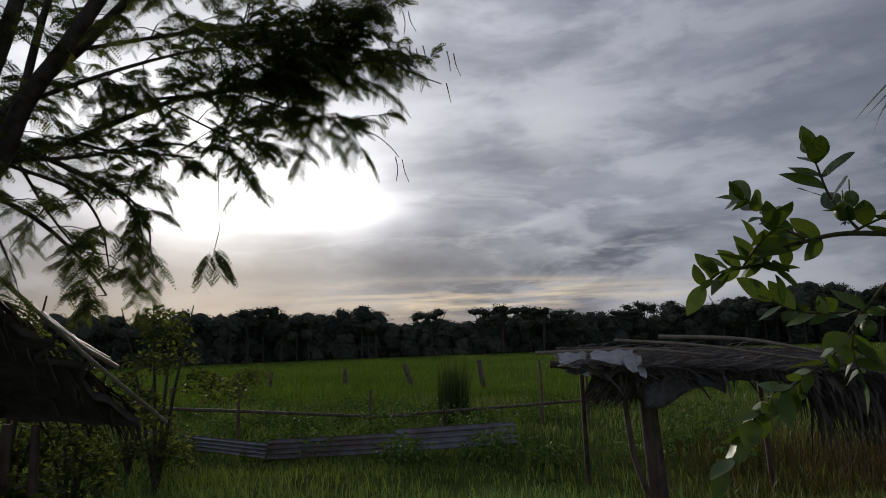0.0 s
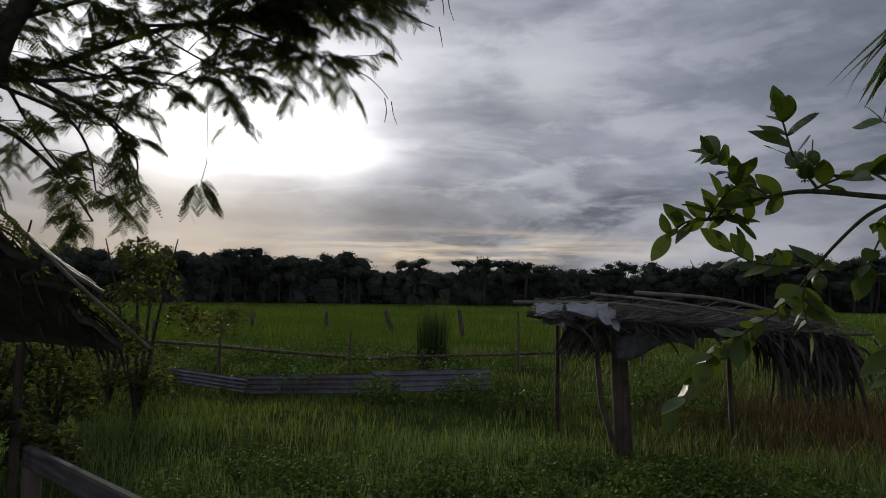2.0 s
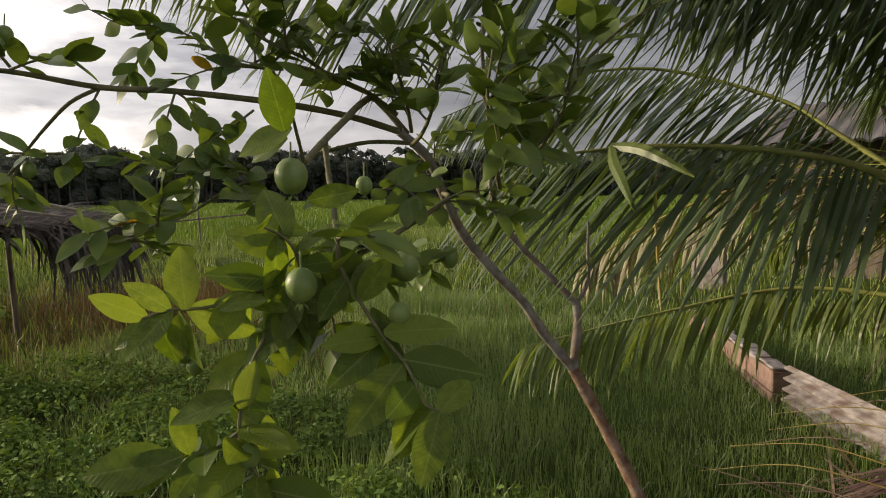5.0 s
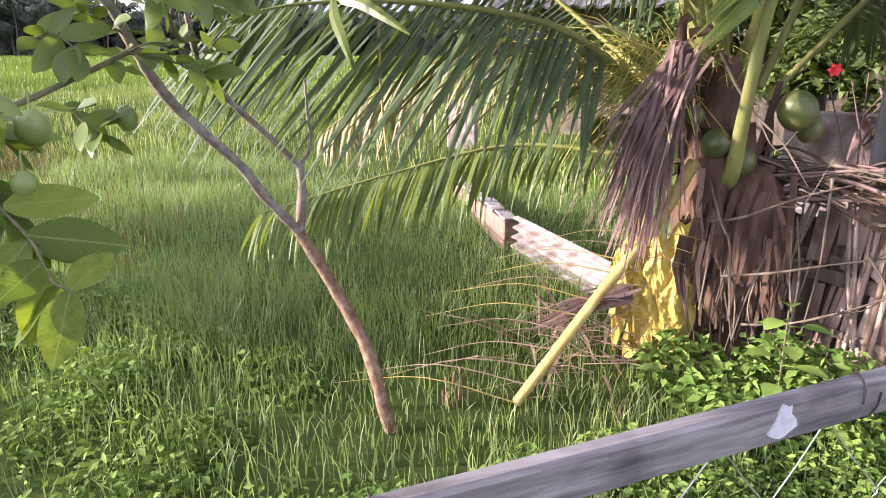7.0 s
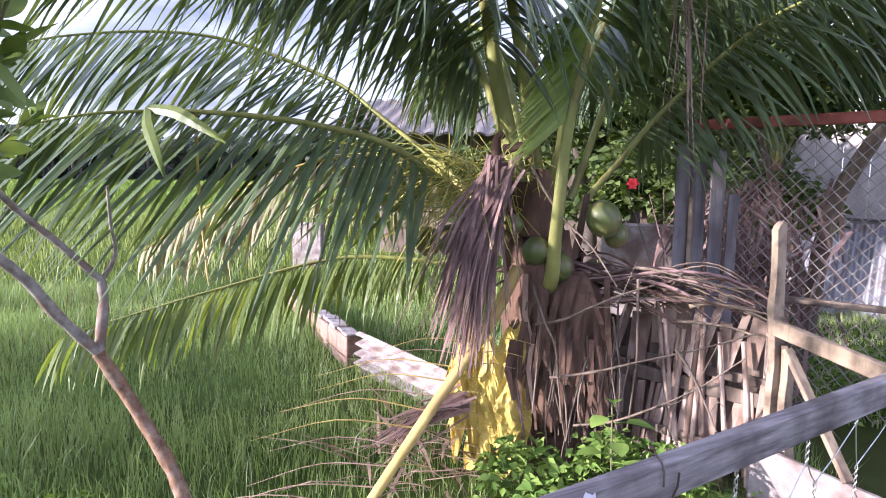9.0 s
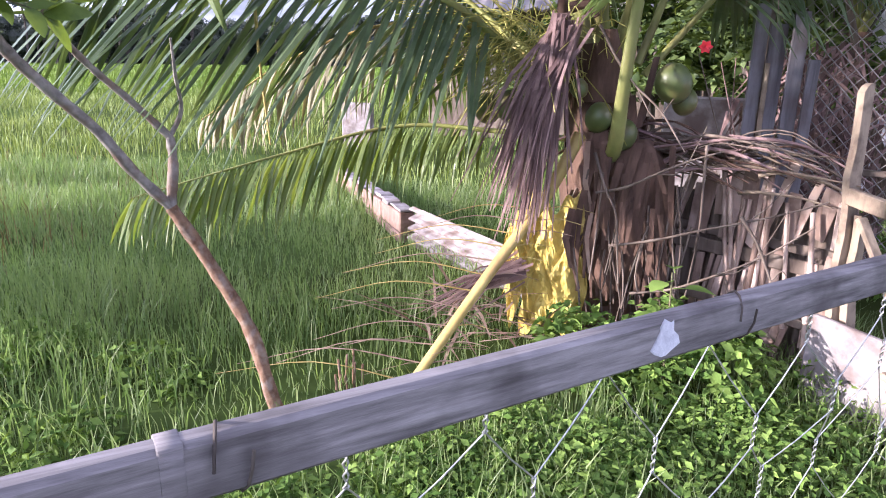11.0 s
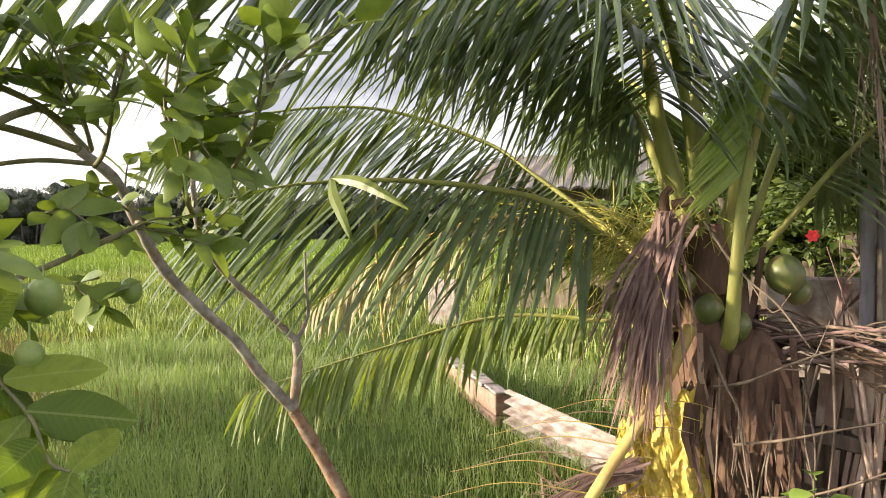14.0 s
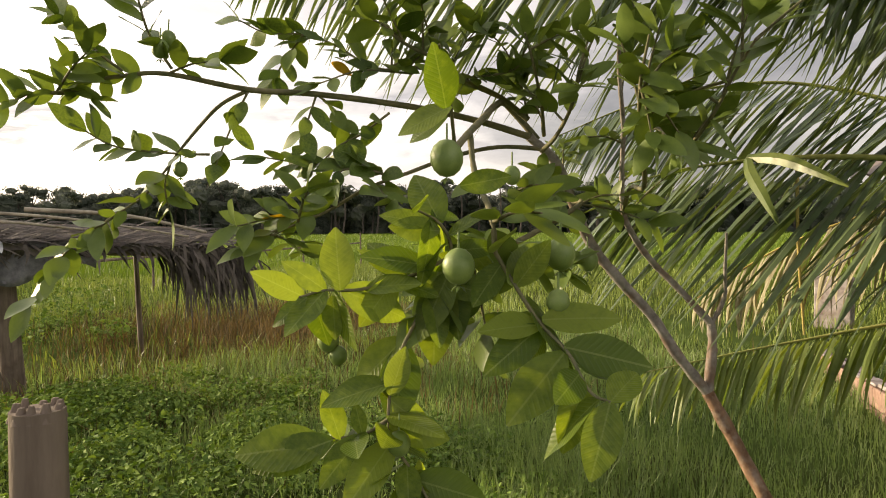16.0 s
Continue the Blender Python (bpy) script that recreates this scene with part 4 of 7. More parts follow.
    for k in range(110):
        a0 = Vector((rng.uniform(-0.15, 0.45), rng.uniform(6.75, 6.95), 1.40 + rng.uniform(-0.05, 0.05)))
        e0 = Vector((-0.22 + rng.uniform(-0.12, 0.38), 6.72 + rng.uniform(-0.1, 0.15), rng.uniform(0.98, 1.16)))
        w = Vector((0.016, 0.008, 0))
        bundle.add([a0 - w, a0 + w, a0.lerp(e0, 0.5) + w, a0.lerp(e0, 0.5) - w, e0], [(0, 1, 2, 3), (3, 2, 4)])
    child("dry_tuft", bundle, M_THATCH, root, "dark bundle of dry leaves sagging by the post", False)["kind"] = "stuff"
    tarp = Mesh()
    for (x0, y0, z0, w, hgt) in ((-0.52, 6.78, 1.60, 0.30, 0.20), (-0.2, 6.66, 1.60, 0.42, 0.16), (0.1, 6.62, 1.56, 0.2, 0.2)):
        g = []
        for j in range(6):
            for i in range(6):
                u, v = i / 5, j / 5
                g.append((x0 + w * u + rng.uniform(-.02, .02), y0 - 0.12 * v + 0.04 * math.sin(7 * u + 3 * v), z0 - hgt * v * (0.5 + 0.7 * u) + rng.uniform(-.02, .02)))
        tarp.add(g, [(j * 6 + i, j * 6 + i + 1, (j + 1) * 6 + i + 1, (j + 1) * 6 + i) for j in range(5) for i in range(5)])
    child("plastic_scrap", tarp, M_TARP, root, "torn shiny plastic caught in the thatch")


lean_to()


# ---- rail fence beside the path ----
def rail_fence():
    rng = random.Random(23)
    root = thing("rail_fence", (-0.36, 0.64, 0), "weathered grey wooden rail fence hung with twisted wire mesh", "fence")
    post = Mesh()
    tube(post, [(-0.325, 0.64, -0.1), (-0.325, 0.64, 0.5), (-0.322, 0.638, 1.0), (-0.32, 0.638, 1.345)], 0.035, 0.032, 11, 0.04, rng)
    for k in range(9):
        a = 2 * math.pi * k / 9 + rng.uniform(-0.2, 0.2)
        c = Vector((-0.32 + 0.023 * math.cos(a), 0.638 + 0.023 * math.sin(a), 1.332))
        hgt = rng.uniform(0.017, 0.026)
        tube(post, [c, c + Vector((0.002, 0.001, hgt))], 0.010, 0.004, 5, 0.2, rng)
    child("post", post, M_POST, root, "short round wooden post with a splintered top")
    post = Mesh()
    tube(post, [(2.36, -2.08, -0.1), (2.36, -2.08, 0.6), (2.37, -2.09, 1.15)], 0.05, 0.045, 9, 0.04, rng)
    child("post", post, M_POST, root)
    post = Mesh()
    tube(post, [(-2.70, 2.30, -0.1), (-2.70, 2.31, 0.93)], 0.045, 0.04, 9, 0.04, rng)
    child("post", post, M_POST, root)
    for a, b in (((-0.30, 0.56, 0.985), (2.45, -2.10, 0.985)), ((-0.30, 0.60, 0.985), (-2.75, 2.34, 0.965))):
        rail = Mesh()
        m, ln = span(a, b)
        box(rail, m, 0.040, ln, 0.088, 0.008)
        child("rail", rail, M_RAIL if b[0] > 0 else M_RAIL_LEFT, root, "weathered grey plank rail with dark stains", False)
    band = Mesh()
    m, ln = span((0.395, -0.1123, 0.985), (0.415, -0.1316, 0.985))
    box(band, m, 0.043, 0.030, 0.0905, 0.002)
    child("joint_band", band, M_RAIL, root)
    spot = Mesh()
    m, ln = span((0.985, -0.6830, 0.985), (1.035, -0.7314, 0.985))
    pts = [(0.0195 * -1, (0.030 + 0.012 * math.sin(5 * k)) * math.cos(2 * math.pi * k / 14) * 1.05, 0.004 + (0.034 + 0.006 * math.cos(3 * k)) * math.sin(2 * math.pi * k / 14)) for k in range(14)]
    for sg in (1,):
        spot.add([m @ Vector((sg * 0.0215, y, z)) for x, y, z in pts], [tuple(range(14))])
        spot.add([m @ Vector((sg * 0.0200, y * 1.05, z * 1.05)) for x, y, z in pts], [tuple(range(14))])
    child("paint_spot", spot, M_PAINTSPOT, root, "pale splash of dried paint", False)
    # hexagonal wire mesh hung below the rail
    d = Vector((2.75, -2.66, 0)).normalized()
    o = Vector((-0.30, 0.56, 0))
    cell, rows = 0.30, 4
    n = int(3.9 / cell)
    sway = lambda i, j: Vector((0.03 * math.sin(2.1 * i + j), 0.03 * math.cos(1.7 * j + i), 0.028 * math.sin(i * 1.3 + 2.2 * j)))

    def knot(i, j, lo):
        off = 0.5 * (j % 2)
        z = 0.95 - 0.25 * j - (0.085 if lo else 0.0)
        return o + d * (cell * (i + off)) + Vector((0.02, 0.025, z)) + Vector((d.y, -d.x, 0)) * (-0.02 - 0.05 * j * 0.3) + sway(i, j)

    wires = Mesh()
    for j in range(rows):
        for i in range(n):
            a, b = knot(i, j, False), knot(i, j, True)
            ax = (b - a).normalized()
            sx = ax.cross(d).normalized()
            for ph in (0, math.pi):
                tube(wires, [a + (b - a) * (k / 8) + 0.0042 * (math.cos(ph + k * 1.6) * d + math.sin(ph + k * 1.6) * sx) for k in range(9)], 0.0022, 0.0022, 5)
            for di in (0, 1):
                e = knot(i + di - (0 if j % 2 else 1), j + 1, False)
                tube(wires, [b, (b + e) / 2 + Vector((0, 0, -0.006)), e], 0.0019, 0.0019, 5)
    ob = child("wire_mesh", wires, M_WIRE, root, "twisted galvanised wire mesh")
    for s in (1.05, 2.05):
        lashing = Mesh()
        c = o + d * s + Vector((0, 0, 0.985))
        nrm = Vector((d.y, -d.x, 0))
        tube(lashing, [c + d * (0.05 * (k / 12 - 0.5)) + nrm * 0.026 * math.cos(k * 0.55) * 1.1 + Vector((0, 0, 0.052 * math.sin(k * 0.55))) for k in range(13)], 0.0025, 0.0025, 5)
        child("lashing", lashing, M_DARKBARK, root, "dark wire wound round the rail")


rail_fence()


# ---- guava tree ----
def guava_tree():
    rng = random.Random(31)
    root = thing("guava_tree", (2.02, 0.63, 0), "small leaning guava tree with green fruit and broad leaves", "tree")
    limbs = [
        # line, first and last radius
        ([(2.03, 0.60, -0.08), (2.00, 0.66, 0.12), (2.03, 0.76, 0.40), (2.02, 0.92, 0.68), (1.97, 1.03, 0.90)], 0.029, 0.025),
        ([(1.97, 1.03, 0.90), (1.86, 1.10, 1.06), (1.78, 1.15, 1.20), (1.66, 1.21, 1.34), (1.55, 1.26, 1.48), (1.45, 1.27, 1.64), (1.38, 1.28, 1.77), (1.27, 1.31, 1.86)], 0.021, 0.017),
        ([(1.97, 1.03, 0.90), (2.02, 1.04, 1.06), (2.03, 1.05, 1.16)], 0.020, 0.018),
        ([(2.03, 1.05, 1.16), (1.94, 1.14, 1.30), (1.86, 1.20, 1.40), (1.75, 1.21, 1.50), (1.66, 1.20, 1.60), (1.58, 1.15, 1.75), (1.53, 1.11, 1.89), (1.42, 1.05, 2.08), (1.36, 1.00, 2.22)], 0.015, 0.006),
        ([(2.03, 1.05, 1.16), (2.07, 1.02, 1.26), (2.00, 0.98, 1.38), (1.95, 0.95, 1.52)], 0.010, 0.005),
    ]
    limbs += [
        ([(1.27, 1.31, 1.86), (1.12, 1.40, 1.91), (0.88, 1.45, 1.94), (0.57, 1.54, 1.96), (0.38, 1.60, 1.96), (0.17, 1.67, 1.99), (0.07, 1.72, 1.98), (-0.02, 1.77, 1.96), (-0.07, 1.75, 1.92), (-0.15, 1.74, 1.91), (-0.21, 1.72, 1.87)], 0.0125, 0.0022),
        ([(0.38, 1.60, 1.96), (0.32, 1.66, 1.92), (0.28, 1.73, 1.86), (0.24, 1.79, 1.79), (0.22, 1.82, 1.75)], 0.006, 0.004),
        ([(1.30, 1.30, 1.85), (1.21, 1.36, 1.97), (1.02, 1.22, 1.93), (0.80, 1.04, 1.85), (0.62, 0.90, 1.78), (0.47, 0.78, 1.72)], 0.013, 0.008),
        ([(1.22, 1.27, 1.91), (1.13, 1.31, 1.98), (1.00, 1.35, 2.03), (0.91, 1.35, 2.07), (0.77, 1.36, 2.11), (0.68, 1.35, 2.15)], 0.01, 0.004),
        ([(1.13, 1.31, 1.98), (0.98, 1.38, 2.04), (0.87, 1.42, 2.06), (0.78, 1.47, 2.05)], 0.008, 0.005),
        ([(1.33, 1.29, 1.82), (1.15, 1.34, 1.82), (0.97, 1.37, 1.78), (0.80, 1.39, 1.72), (0.73, 1.38, 1.70), (0.63, 1.39, 1.66), (0.52, 1.40, 1.60), (0.41, 1.40, 1.56), (0.35, 1.43, 1.54)], 0.008, 0.003),
        ([(0.62, 0.90, 1.78), (0.60, 0.86, 1.68), (0.44, 0.64, 1.58), (0.43, 0.62, 1.51)], 0.008, 0.005),
        ([(1.45, 1.27, 1.64), (1.22, 1.05, 1.62), (0.70, 0.82, 1.52), (0.51, 0.75, 1.51), (0.41, 0.72, 1.50)], 0.009, 0.005),
        ([(1.66, 1.20, 1.60), (1.50, 1.06, 1.68), (1.13, 0.76, 1.66), (0.99, 0.68, 1.78), (0.90, 0.62, 1.88), (0.86, 0.57, 1.98)], 0.009, 0.003),
        ([(1.29, 1.27, 1.81), (1.20, 1.13, 1.84), (1.07, 0.96, 1.90), (1.03, 0.90, 1.99), (1.05, 0.88, 2.08)], 0.008, 0.003),
        ([(1.22, 1.20, 1.85), (1.13, 1.13, 1.93), (1.02, 1.06, 2.02), (0.95, 1.03, 2.10)], 0.007, 0.003),
        ([(1.53, 1.11, 1.89), (1.45, 0.92, 1.86), (1.13, 0.66, 1.74), (1.07, 0.54, 1.81), (1.03, 0.46, 1.90), (1.02, 0.41, 1.96)], 0.007, 0.003),
    ]
    twigs = [
        [(0.16, 1.60, 1.99), (0.10, 1.59, 2.07), (0.07, 1.58, 2.16), (0.06, 1.58, 2.20)],
        [(0.05, 1.66, 1.98), (-0.01, 1.66, 2.02), (-0.05, 1.67, 2.07), (-0.10, 1.67, 2.10)],
        [(0.78, 1.47, 2.05), (0.74, 1.52, 2.07), (0.68, 1.61, 2.14), (0.61, 1.69, 2.18), (0.52, 1.78, 2.19), (0.45, 1.83, 2.23)],
        [(0.61, 1.69, 2.18), (0.57, 1.73, 2.11), (0.53, 1.74, 2.04)],
        [(0.85, 1.42, 2.04), (0.70, 1.49, 2.04), (0.57, 1.53, 1.99)],
        [(0.32, 1.76, 1.78), (0.24, 1.79, 1.78), (0.10, 1.76, 1.78), (0.03, 1.74, 1.79), (-0.03, 1.73, 1.82)],
        [(0.38, 1.60, 1.96), (0.35, 1.62, 1.89), (0.33, 1.65, 1.82), (0.30, 1.66, 1.74)],
        [(0.57, 1.54, 1.96), (0.54, 1.54, 1.88), (0.51, 1.54, 1.80)],
        [(0.77, 1.44, 1.91), (0.68, 1.46, 1.84), (0.61, 1.48, 1.80), (0.56, 1.50, 1.75)],
        [(0.73, 1.38, 1.70), (0.66, 1.43, 1.74), (0.54, 1.50, 1.74), (0.41, 1.56, 1.76)],
        [(0.73, 1.38, 1.70), (0.66, 1.37, 1.72), (0.57, 1.39, 1.72), (0.52, 1.40, 1.67)],
        [(0.77, 1.36, 2.11), (0.69, 1.33, 2.19), (0.63, 1.30, 2.24)],
        [(0.91, 1.35, 2.07), (0.81, 1.31, 2.18), (0.75, 1.26, 2.27)],
        [(1.22, 1.27, 1.91), (1.12, 1.21, 2.01), (1.03, 1.20, 2.11), (0.93, 1.21, 2.16)],
        [(1.00, 1.35, 2.03), (1.03, 1.15, 2.03), (1.01, 1.08, 2.10)],
        [(0.52, 1.40, 1.60), (0.36, 1.43, 1.58), (0.26, 1.42, 1.56)],
        [(0.39, 1.41, 1.55), (0.30, 1.45, 1.50)],
        [(0.22, 1.82, 1.75), (0.15, 1.82, 1.66), (0.09, 1.84, 1.61), (0.03, 1.86, 1.56)],
        [(0.22, 1.82, 1.75), (0.20, 1.81, 1.68), (0.21, 1.81, 1.61)],
        [(0.09, 1.84, 1.61), (-0.05, 1.87, 1.50), (-0.15, 1.88, 1.34)],
        [(0.97, 1.11, 1.65), (0.95, 0.99, 1.67), (0.95, 0.91, 1.63)],
        [(1.06, 1.01, 1.49), (0.96, 0.97, 1.48), (0.96, 0.89, 1.43)],
    ]
    for which, count, up in ((3, 8, 0.45), (1, 3, 0.4), (5, 4, -0.1), (8, 5, 0.5), (9, 3, 0.5), (10, 4, 0.1), (13, 8, 0.3), (14, 3, 0.4), (15, 3, 0.5), (16, 6, 0.3), (12, 6, -0.25), (11, 2, -0.2)):
        pts = spline(limbs[which][0], 6)
        first = int(len(pts) * (0.45 if which in (1, 3, 13, 16) else 0.2))
        for k in range(count):
            p = pts[rng.randrange(first, len(pts))]
            o = Vector((rng.gauss(0, 0.6), rng.gauss(-0.2, 0.6), up + rng.gauss(0, 0.4))).normalized()
            ln = rng.uniform(0.10, 0.22)
            twigs.append([p, p + o * ln * 0.5 + Vector((0, 0, 0.015)), p + o * ln + Vector((0, 0, 0.05 * ln))])
    for i, (line, r0, r1) in enumerate(limbs):
        mb = Mesh()
        tube(mb, spline(line, 7 if i < 5 else 5), r0, r1, 9, 0.11 if i < 5 else 0.06, rng)
        child("trunk" if i == 0 else "branch", mb, M_TRUNK if i == 0 else M_BARK if i < 5 else M_TWIG, root)
    shapes = []
    for k in range(6):
        mb = Mesh()
        s = leaf_shape(1.0, 0.50 + 0.03 * (k % 3), 0.05 + 0.08 * k / 6 * (1 if k % 2 else 2), 0.08 + 0.07 * (k % 3), 0.012, 9)
        mb.add(*s)
        shapes.append((mb.data("leaf", M_GUAVA), mb.data("leaf", M_GUAVA_FAR), s))
    rest = Mesh()
    made = [0]

    def leaf_on(p, out, ln, face, broad=1.0, near=False):
        """One leaf with its stalk at p, its blade turned to face."""
        m = Matrix.Translation(p) @ frame_of(out, face).to_4x4() @ Matrix.Diagonal((ln * broad, ln, ln, 1))
        close, far, shape = shapes[rng.randrange(6)]
        if made[0] < 300:
            ob = new("leaf", close if near else far)
            ob.parent = root
            ob.matrix_parent_inverse = Matrix.Translation(-root.location)
            ob.matrix_basis = m
            made[0] += 1
        else:
            place(rest, shape, m)

    def spray(line, leaves, more=0.3):
        """A hanging shoot with broad leaves; each leaf has a foot and a tip."""
        mb = Mesh()
        tube(mb, spline(line, 6), 0.0042, 0.0024, 7, 0.08, rng)
        child("twig", mb, M_TWIG, root)
        for foot, tip in leaves:
            foot, tip = Vector(foot), Vector(tip)
            out = tip - foot
            face = Vector((-0.6 + rng.gauss(0, 0.25), -0.75 + rng.gauss(0, 0.25), 0.55 + rng.gauss(0, 0.3)))
            leaf_on(foot, out, out.length, face, rng.uniform(0.9, 1.08), True)
        pts = spline(line, 4)
        for k in range(1, len(pts)):
            for sg in (1, -1):
                if rng.random() < more:
                    out = Vector((rng.gauss(0.1, 0.7), rng.gauss(0.1, 0.7), rng.gauss(-0.35, 0.45))).normalized()
                    leaf_on(pts[k], out, rng.uniform(0.085, 0.145), Vector((rng.gauss(-0.4, 0.4), rng.gauss(-0.5, 0.4), 0.6)), rng.uniform(0.9, 1.05), True)

    # low right spray
    spray([(0.43, 0.62, 1.51), (0.44, 0.56, 1.43), (0.45, 0.52, 1.38), (0.44, 0.45, 1.34), (0.42, 0.39, 1.29), (0.42, 0.35, 1.28)],
          [((0.45, 0.52, 1.38), (0.35, 0.58, 1.38)), ((0.45, 0.52, 1.39), (0.55, 0.42, 1.40)), ((0.44, 0.46, 1.34), (0.33, 0.49, 1.23)), ((0.44, 0.46, 1.35), (0.54, 0.35, 1.32)), ((0.43, 0.41, 1.30), (0.38, 0.41, 1.19)), ((0.42, 0.35, 1.28), (0.36, 0.34, 1.17)), ((0.43, 0.58, 1.45), (0.51, 0.58, 1.53)), ((0.44, 0.61, 1.49), (0.38, 0.63, 1.41))])
    # low middle spray
    spray([(0.41, 0.72, 1.50), (0.35, 0.74, 1.40), (0.29, 0.75, 1.29), (0.26, 0.73, 1.18), (0.27, 0.67, 1.11), (0.28, 0.62, 1.05), (0.28, 0.57, 0.99)],
          [((0.17, 0.81, 1.15), (0.03, 0.91, 1.14)), ((0.26, 0.73, 1.19), (0.35, 0.66, 1.16)), ((0.26, 0.72, 1.16), (0.15, 0.72, 1.06)), ((0.27, 0.67, 1.10), (0.37, 0.58, 1.06)), ((0.27, 0.67, 1.10), (0.21, 0.66, 1.01)), ((0.28, 0.62, 1.05), (0.36, 0.54, 1.00)), ((0.28, 0.62, 1.05), (0.20, 0.63, 0.98)), ((0.28, 0.57, 0.99), (0.27, 0.52, 0.93)), ((0.32, 0.76, 1.34), (0.23, 0.81, 1.25)), ((0.32, 0.76, 1.33), (0.27, 0.73, 1.18)), ((0.27, 0.74, 1.24), (0.30, 0.73, 1.33))])
    # low middle side spray
    spray([(0.26, 0.73, 1.20), (0.22, 0.76, 1.17), (0.18, 0.81, 1.16)],
          [((0.19, 0.79, 1.16), (0.18, 0.83, 1.25)), ((0.22, 0.76, 1.17), (0.21, 0.77, 1.23)), ((0.18, 0.80, 1.16), (0.05, 0.88, 1.11)), ((0.22, 0.76, 1.17), (0.13, 0.77, 1.09))])
    # left middle spray
    spray([(0.41, 0.72, 1.50), (0.33, 0.76, 1.46), (0.24, 0.79, 1.44), (0.18, 0.82, 1.44), (0.13, 0.83, 1.43)],
          [((0.14, 0.83, 1.43), (0.05, 0.86, 1.48)), ((0.18, 0.82, 1.44), (0.11, 0.85, 1.50)), ((0.20, 0.80, 1.44), (0.20, 0.82, 1.56)), ((0.19, 0.81, 1.43), (0.18, 0.79, 1.35)), ((0.14, 0.82, 1.43), (0.08, 0.84, 1.38)), ((0.25, 0.79, 1.44), (0.31, 0.70, 1.46)), ((0.33, 0.76, 1.46), (0.25, 0.81, 1.52)), ((0.30, 0.76, 1.46), (0.23, 0.78, 1.37))])
    # middle spray
    spray([(0.41, 0.72, 1.50), (0.39, 0.71, 1.54), (0.37, 0.72, 1.57), (0.34, 0.74, 1.59)],
          [((0.36, 0.73, 1.56), (0.28, 0.78, 1.59)), ((0.37, 0.71, 1.55), (0.29, 0.77, 1.56)), ((0.39, 0.71, 1.54), (0.46, 0.65, 1.60)), ((0.40, 0.71, 1.51), (0.48, 0.66, 1.52)), ((0.40, 0.72, 1.49), (0.39, 0.68, 1.34)), ((0.38, 0.73, 1.47), (0.35, 0.71, 1.29)), ((0.37, 0.73, 1.48), (0.23, 0.78, 1.51)), ((0.40, 0.71, 1.48), (0.32, 0.72, 1.34)), ((0.46, 0.72, 1.51), (0.49, 0.68, 1.45))])
    # fruit bearing spray
    spray([(0.47, 0.78, 1.72), (0.42, 0.73, 1.77), (0.35, 0.66, 1.83), (0.28, 0.60, 1.87)],
          [((0.32, 0.63, 1.77), (0.27, 0.60, 1.87)), ((0.35, 0.65, 1.78), (0.27, 0.71, 1.73)), ((0.34, 0.65, 1.76), (0.30, 0.72, 1.72)), ((0.44, 0.73, 1.64), (0.53, 0.67, 1.66))], 0.0)

    for line in twigs:
        mb = Mesh()
        pts = spline(line, 6)
        tube(mb, pts, 0.0042, 0.002, 6)
        child("twig", mb, M_TWIG, root)
        run = 0.0
        for k in range(1, len(pts)):
            run += (pts[k] - pts[k - 1]).length
            last = k == len(pts) - 1
            if run < 0.030 and not last:
                continue
            run = 0.0
            d = (pts[k] - pts[k - 1]).normalized()
            side = d.cross(Vector((0, 0, 1)))
            side = side.normalized() if side.length > 0.05 else Vector((1, 0, 0))
            side = Matrix.Rotation(rng.uniform(-0.9, 0.9), 3, d) @ side
            for sg in (1, -1) if not last else (0.7, -0.7, 0.1):
                if rng.random() < 0.12:
                    continue
                out = (side * sg + d * rng.uniform(0.35, 1.0) + Vector((0, 0, rng.uniform(-0.35, 0.35)))).normalized()
                leaf_on(pts[k], out, rng.uniform(0.065, 0.125), Vector((rng.gauss(-0.2, 0.5), rng.gauss(-0.4, 0.5), 0.8)), rng.uniform(0.85, 1.05))
    tip = spline(limbs[5][0], 5)[28:]
    for k in range(0, len(tip), 2):
        for sg in (1, -1):
            out = Vector((-0.5 + rng.gauss(0, 0.3), rng.gauss(0, 0.4), sg * 0.6 + rng.gauss(0.15, 0.3))).normalized()
            leaf_on(tip[k], out, rng.uniform(0.06, 0.10), Vector((rng.gauss(-0.2, 0.5), -0.8, rng.gauss(0.4, 0.4))))
    for line, r0, r1 in limbs[9:]:
        pts = spline(line, 5)
        for k in range(6, len(pts), 3):
            if rng.random() < 0.55:
                out = Vector((rng.gauss(0, 0.7), rng.gauss(-0.2, 0.7), rng.gauss(-0.1, 0.5))).normalized()
                leaf_on(pts[k], out, rng.uniform(0.07, 0.12), Vector((rng.gauss(0, 0.5), rng.gauss(-0.2, 0.5), 1)))
    ob = child("small_leaves", rest, M_GUAVA_FAR, root)
    ob["kind"] = "stuff"
    fruits = [((0.38, 0.70, 1.69), 0.033), ((0.31, 1.04, 1.30), 0.024), ((0.33, 1.03, 1.265), 0.021), ((0.26, 0.70, 1.16), 0.022), ((0.56, 0.57, 1.503), 0.030), ((0.49, 0.516, 1.419), 0.022), ((0.33, 0.61, 1.488), 0.030), ((0.24, 1.79, 1.733), 0.022), ((0.60, 1.77, 2.216), 0.020), ((1.04, 0.88, 1.46), 0.03), ((0.62, 0.76, 1.67), 0.02),((0.159, 1.621, 2.076), 0.021), ((0.13, 1.60, 2.04), 0.024), ((0.52, 1.52, 1.72), 0.020)]
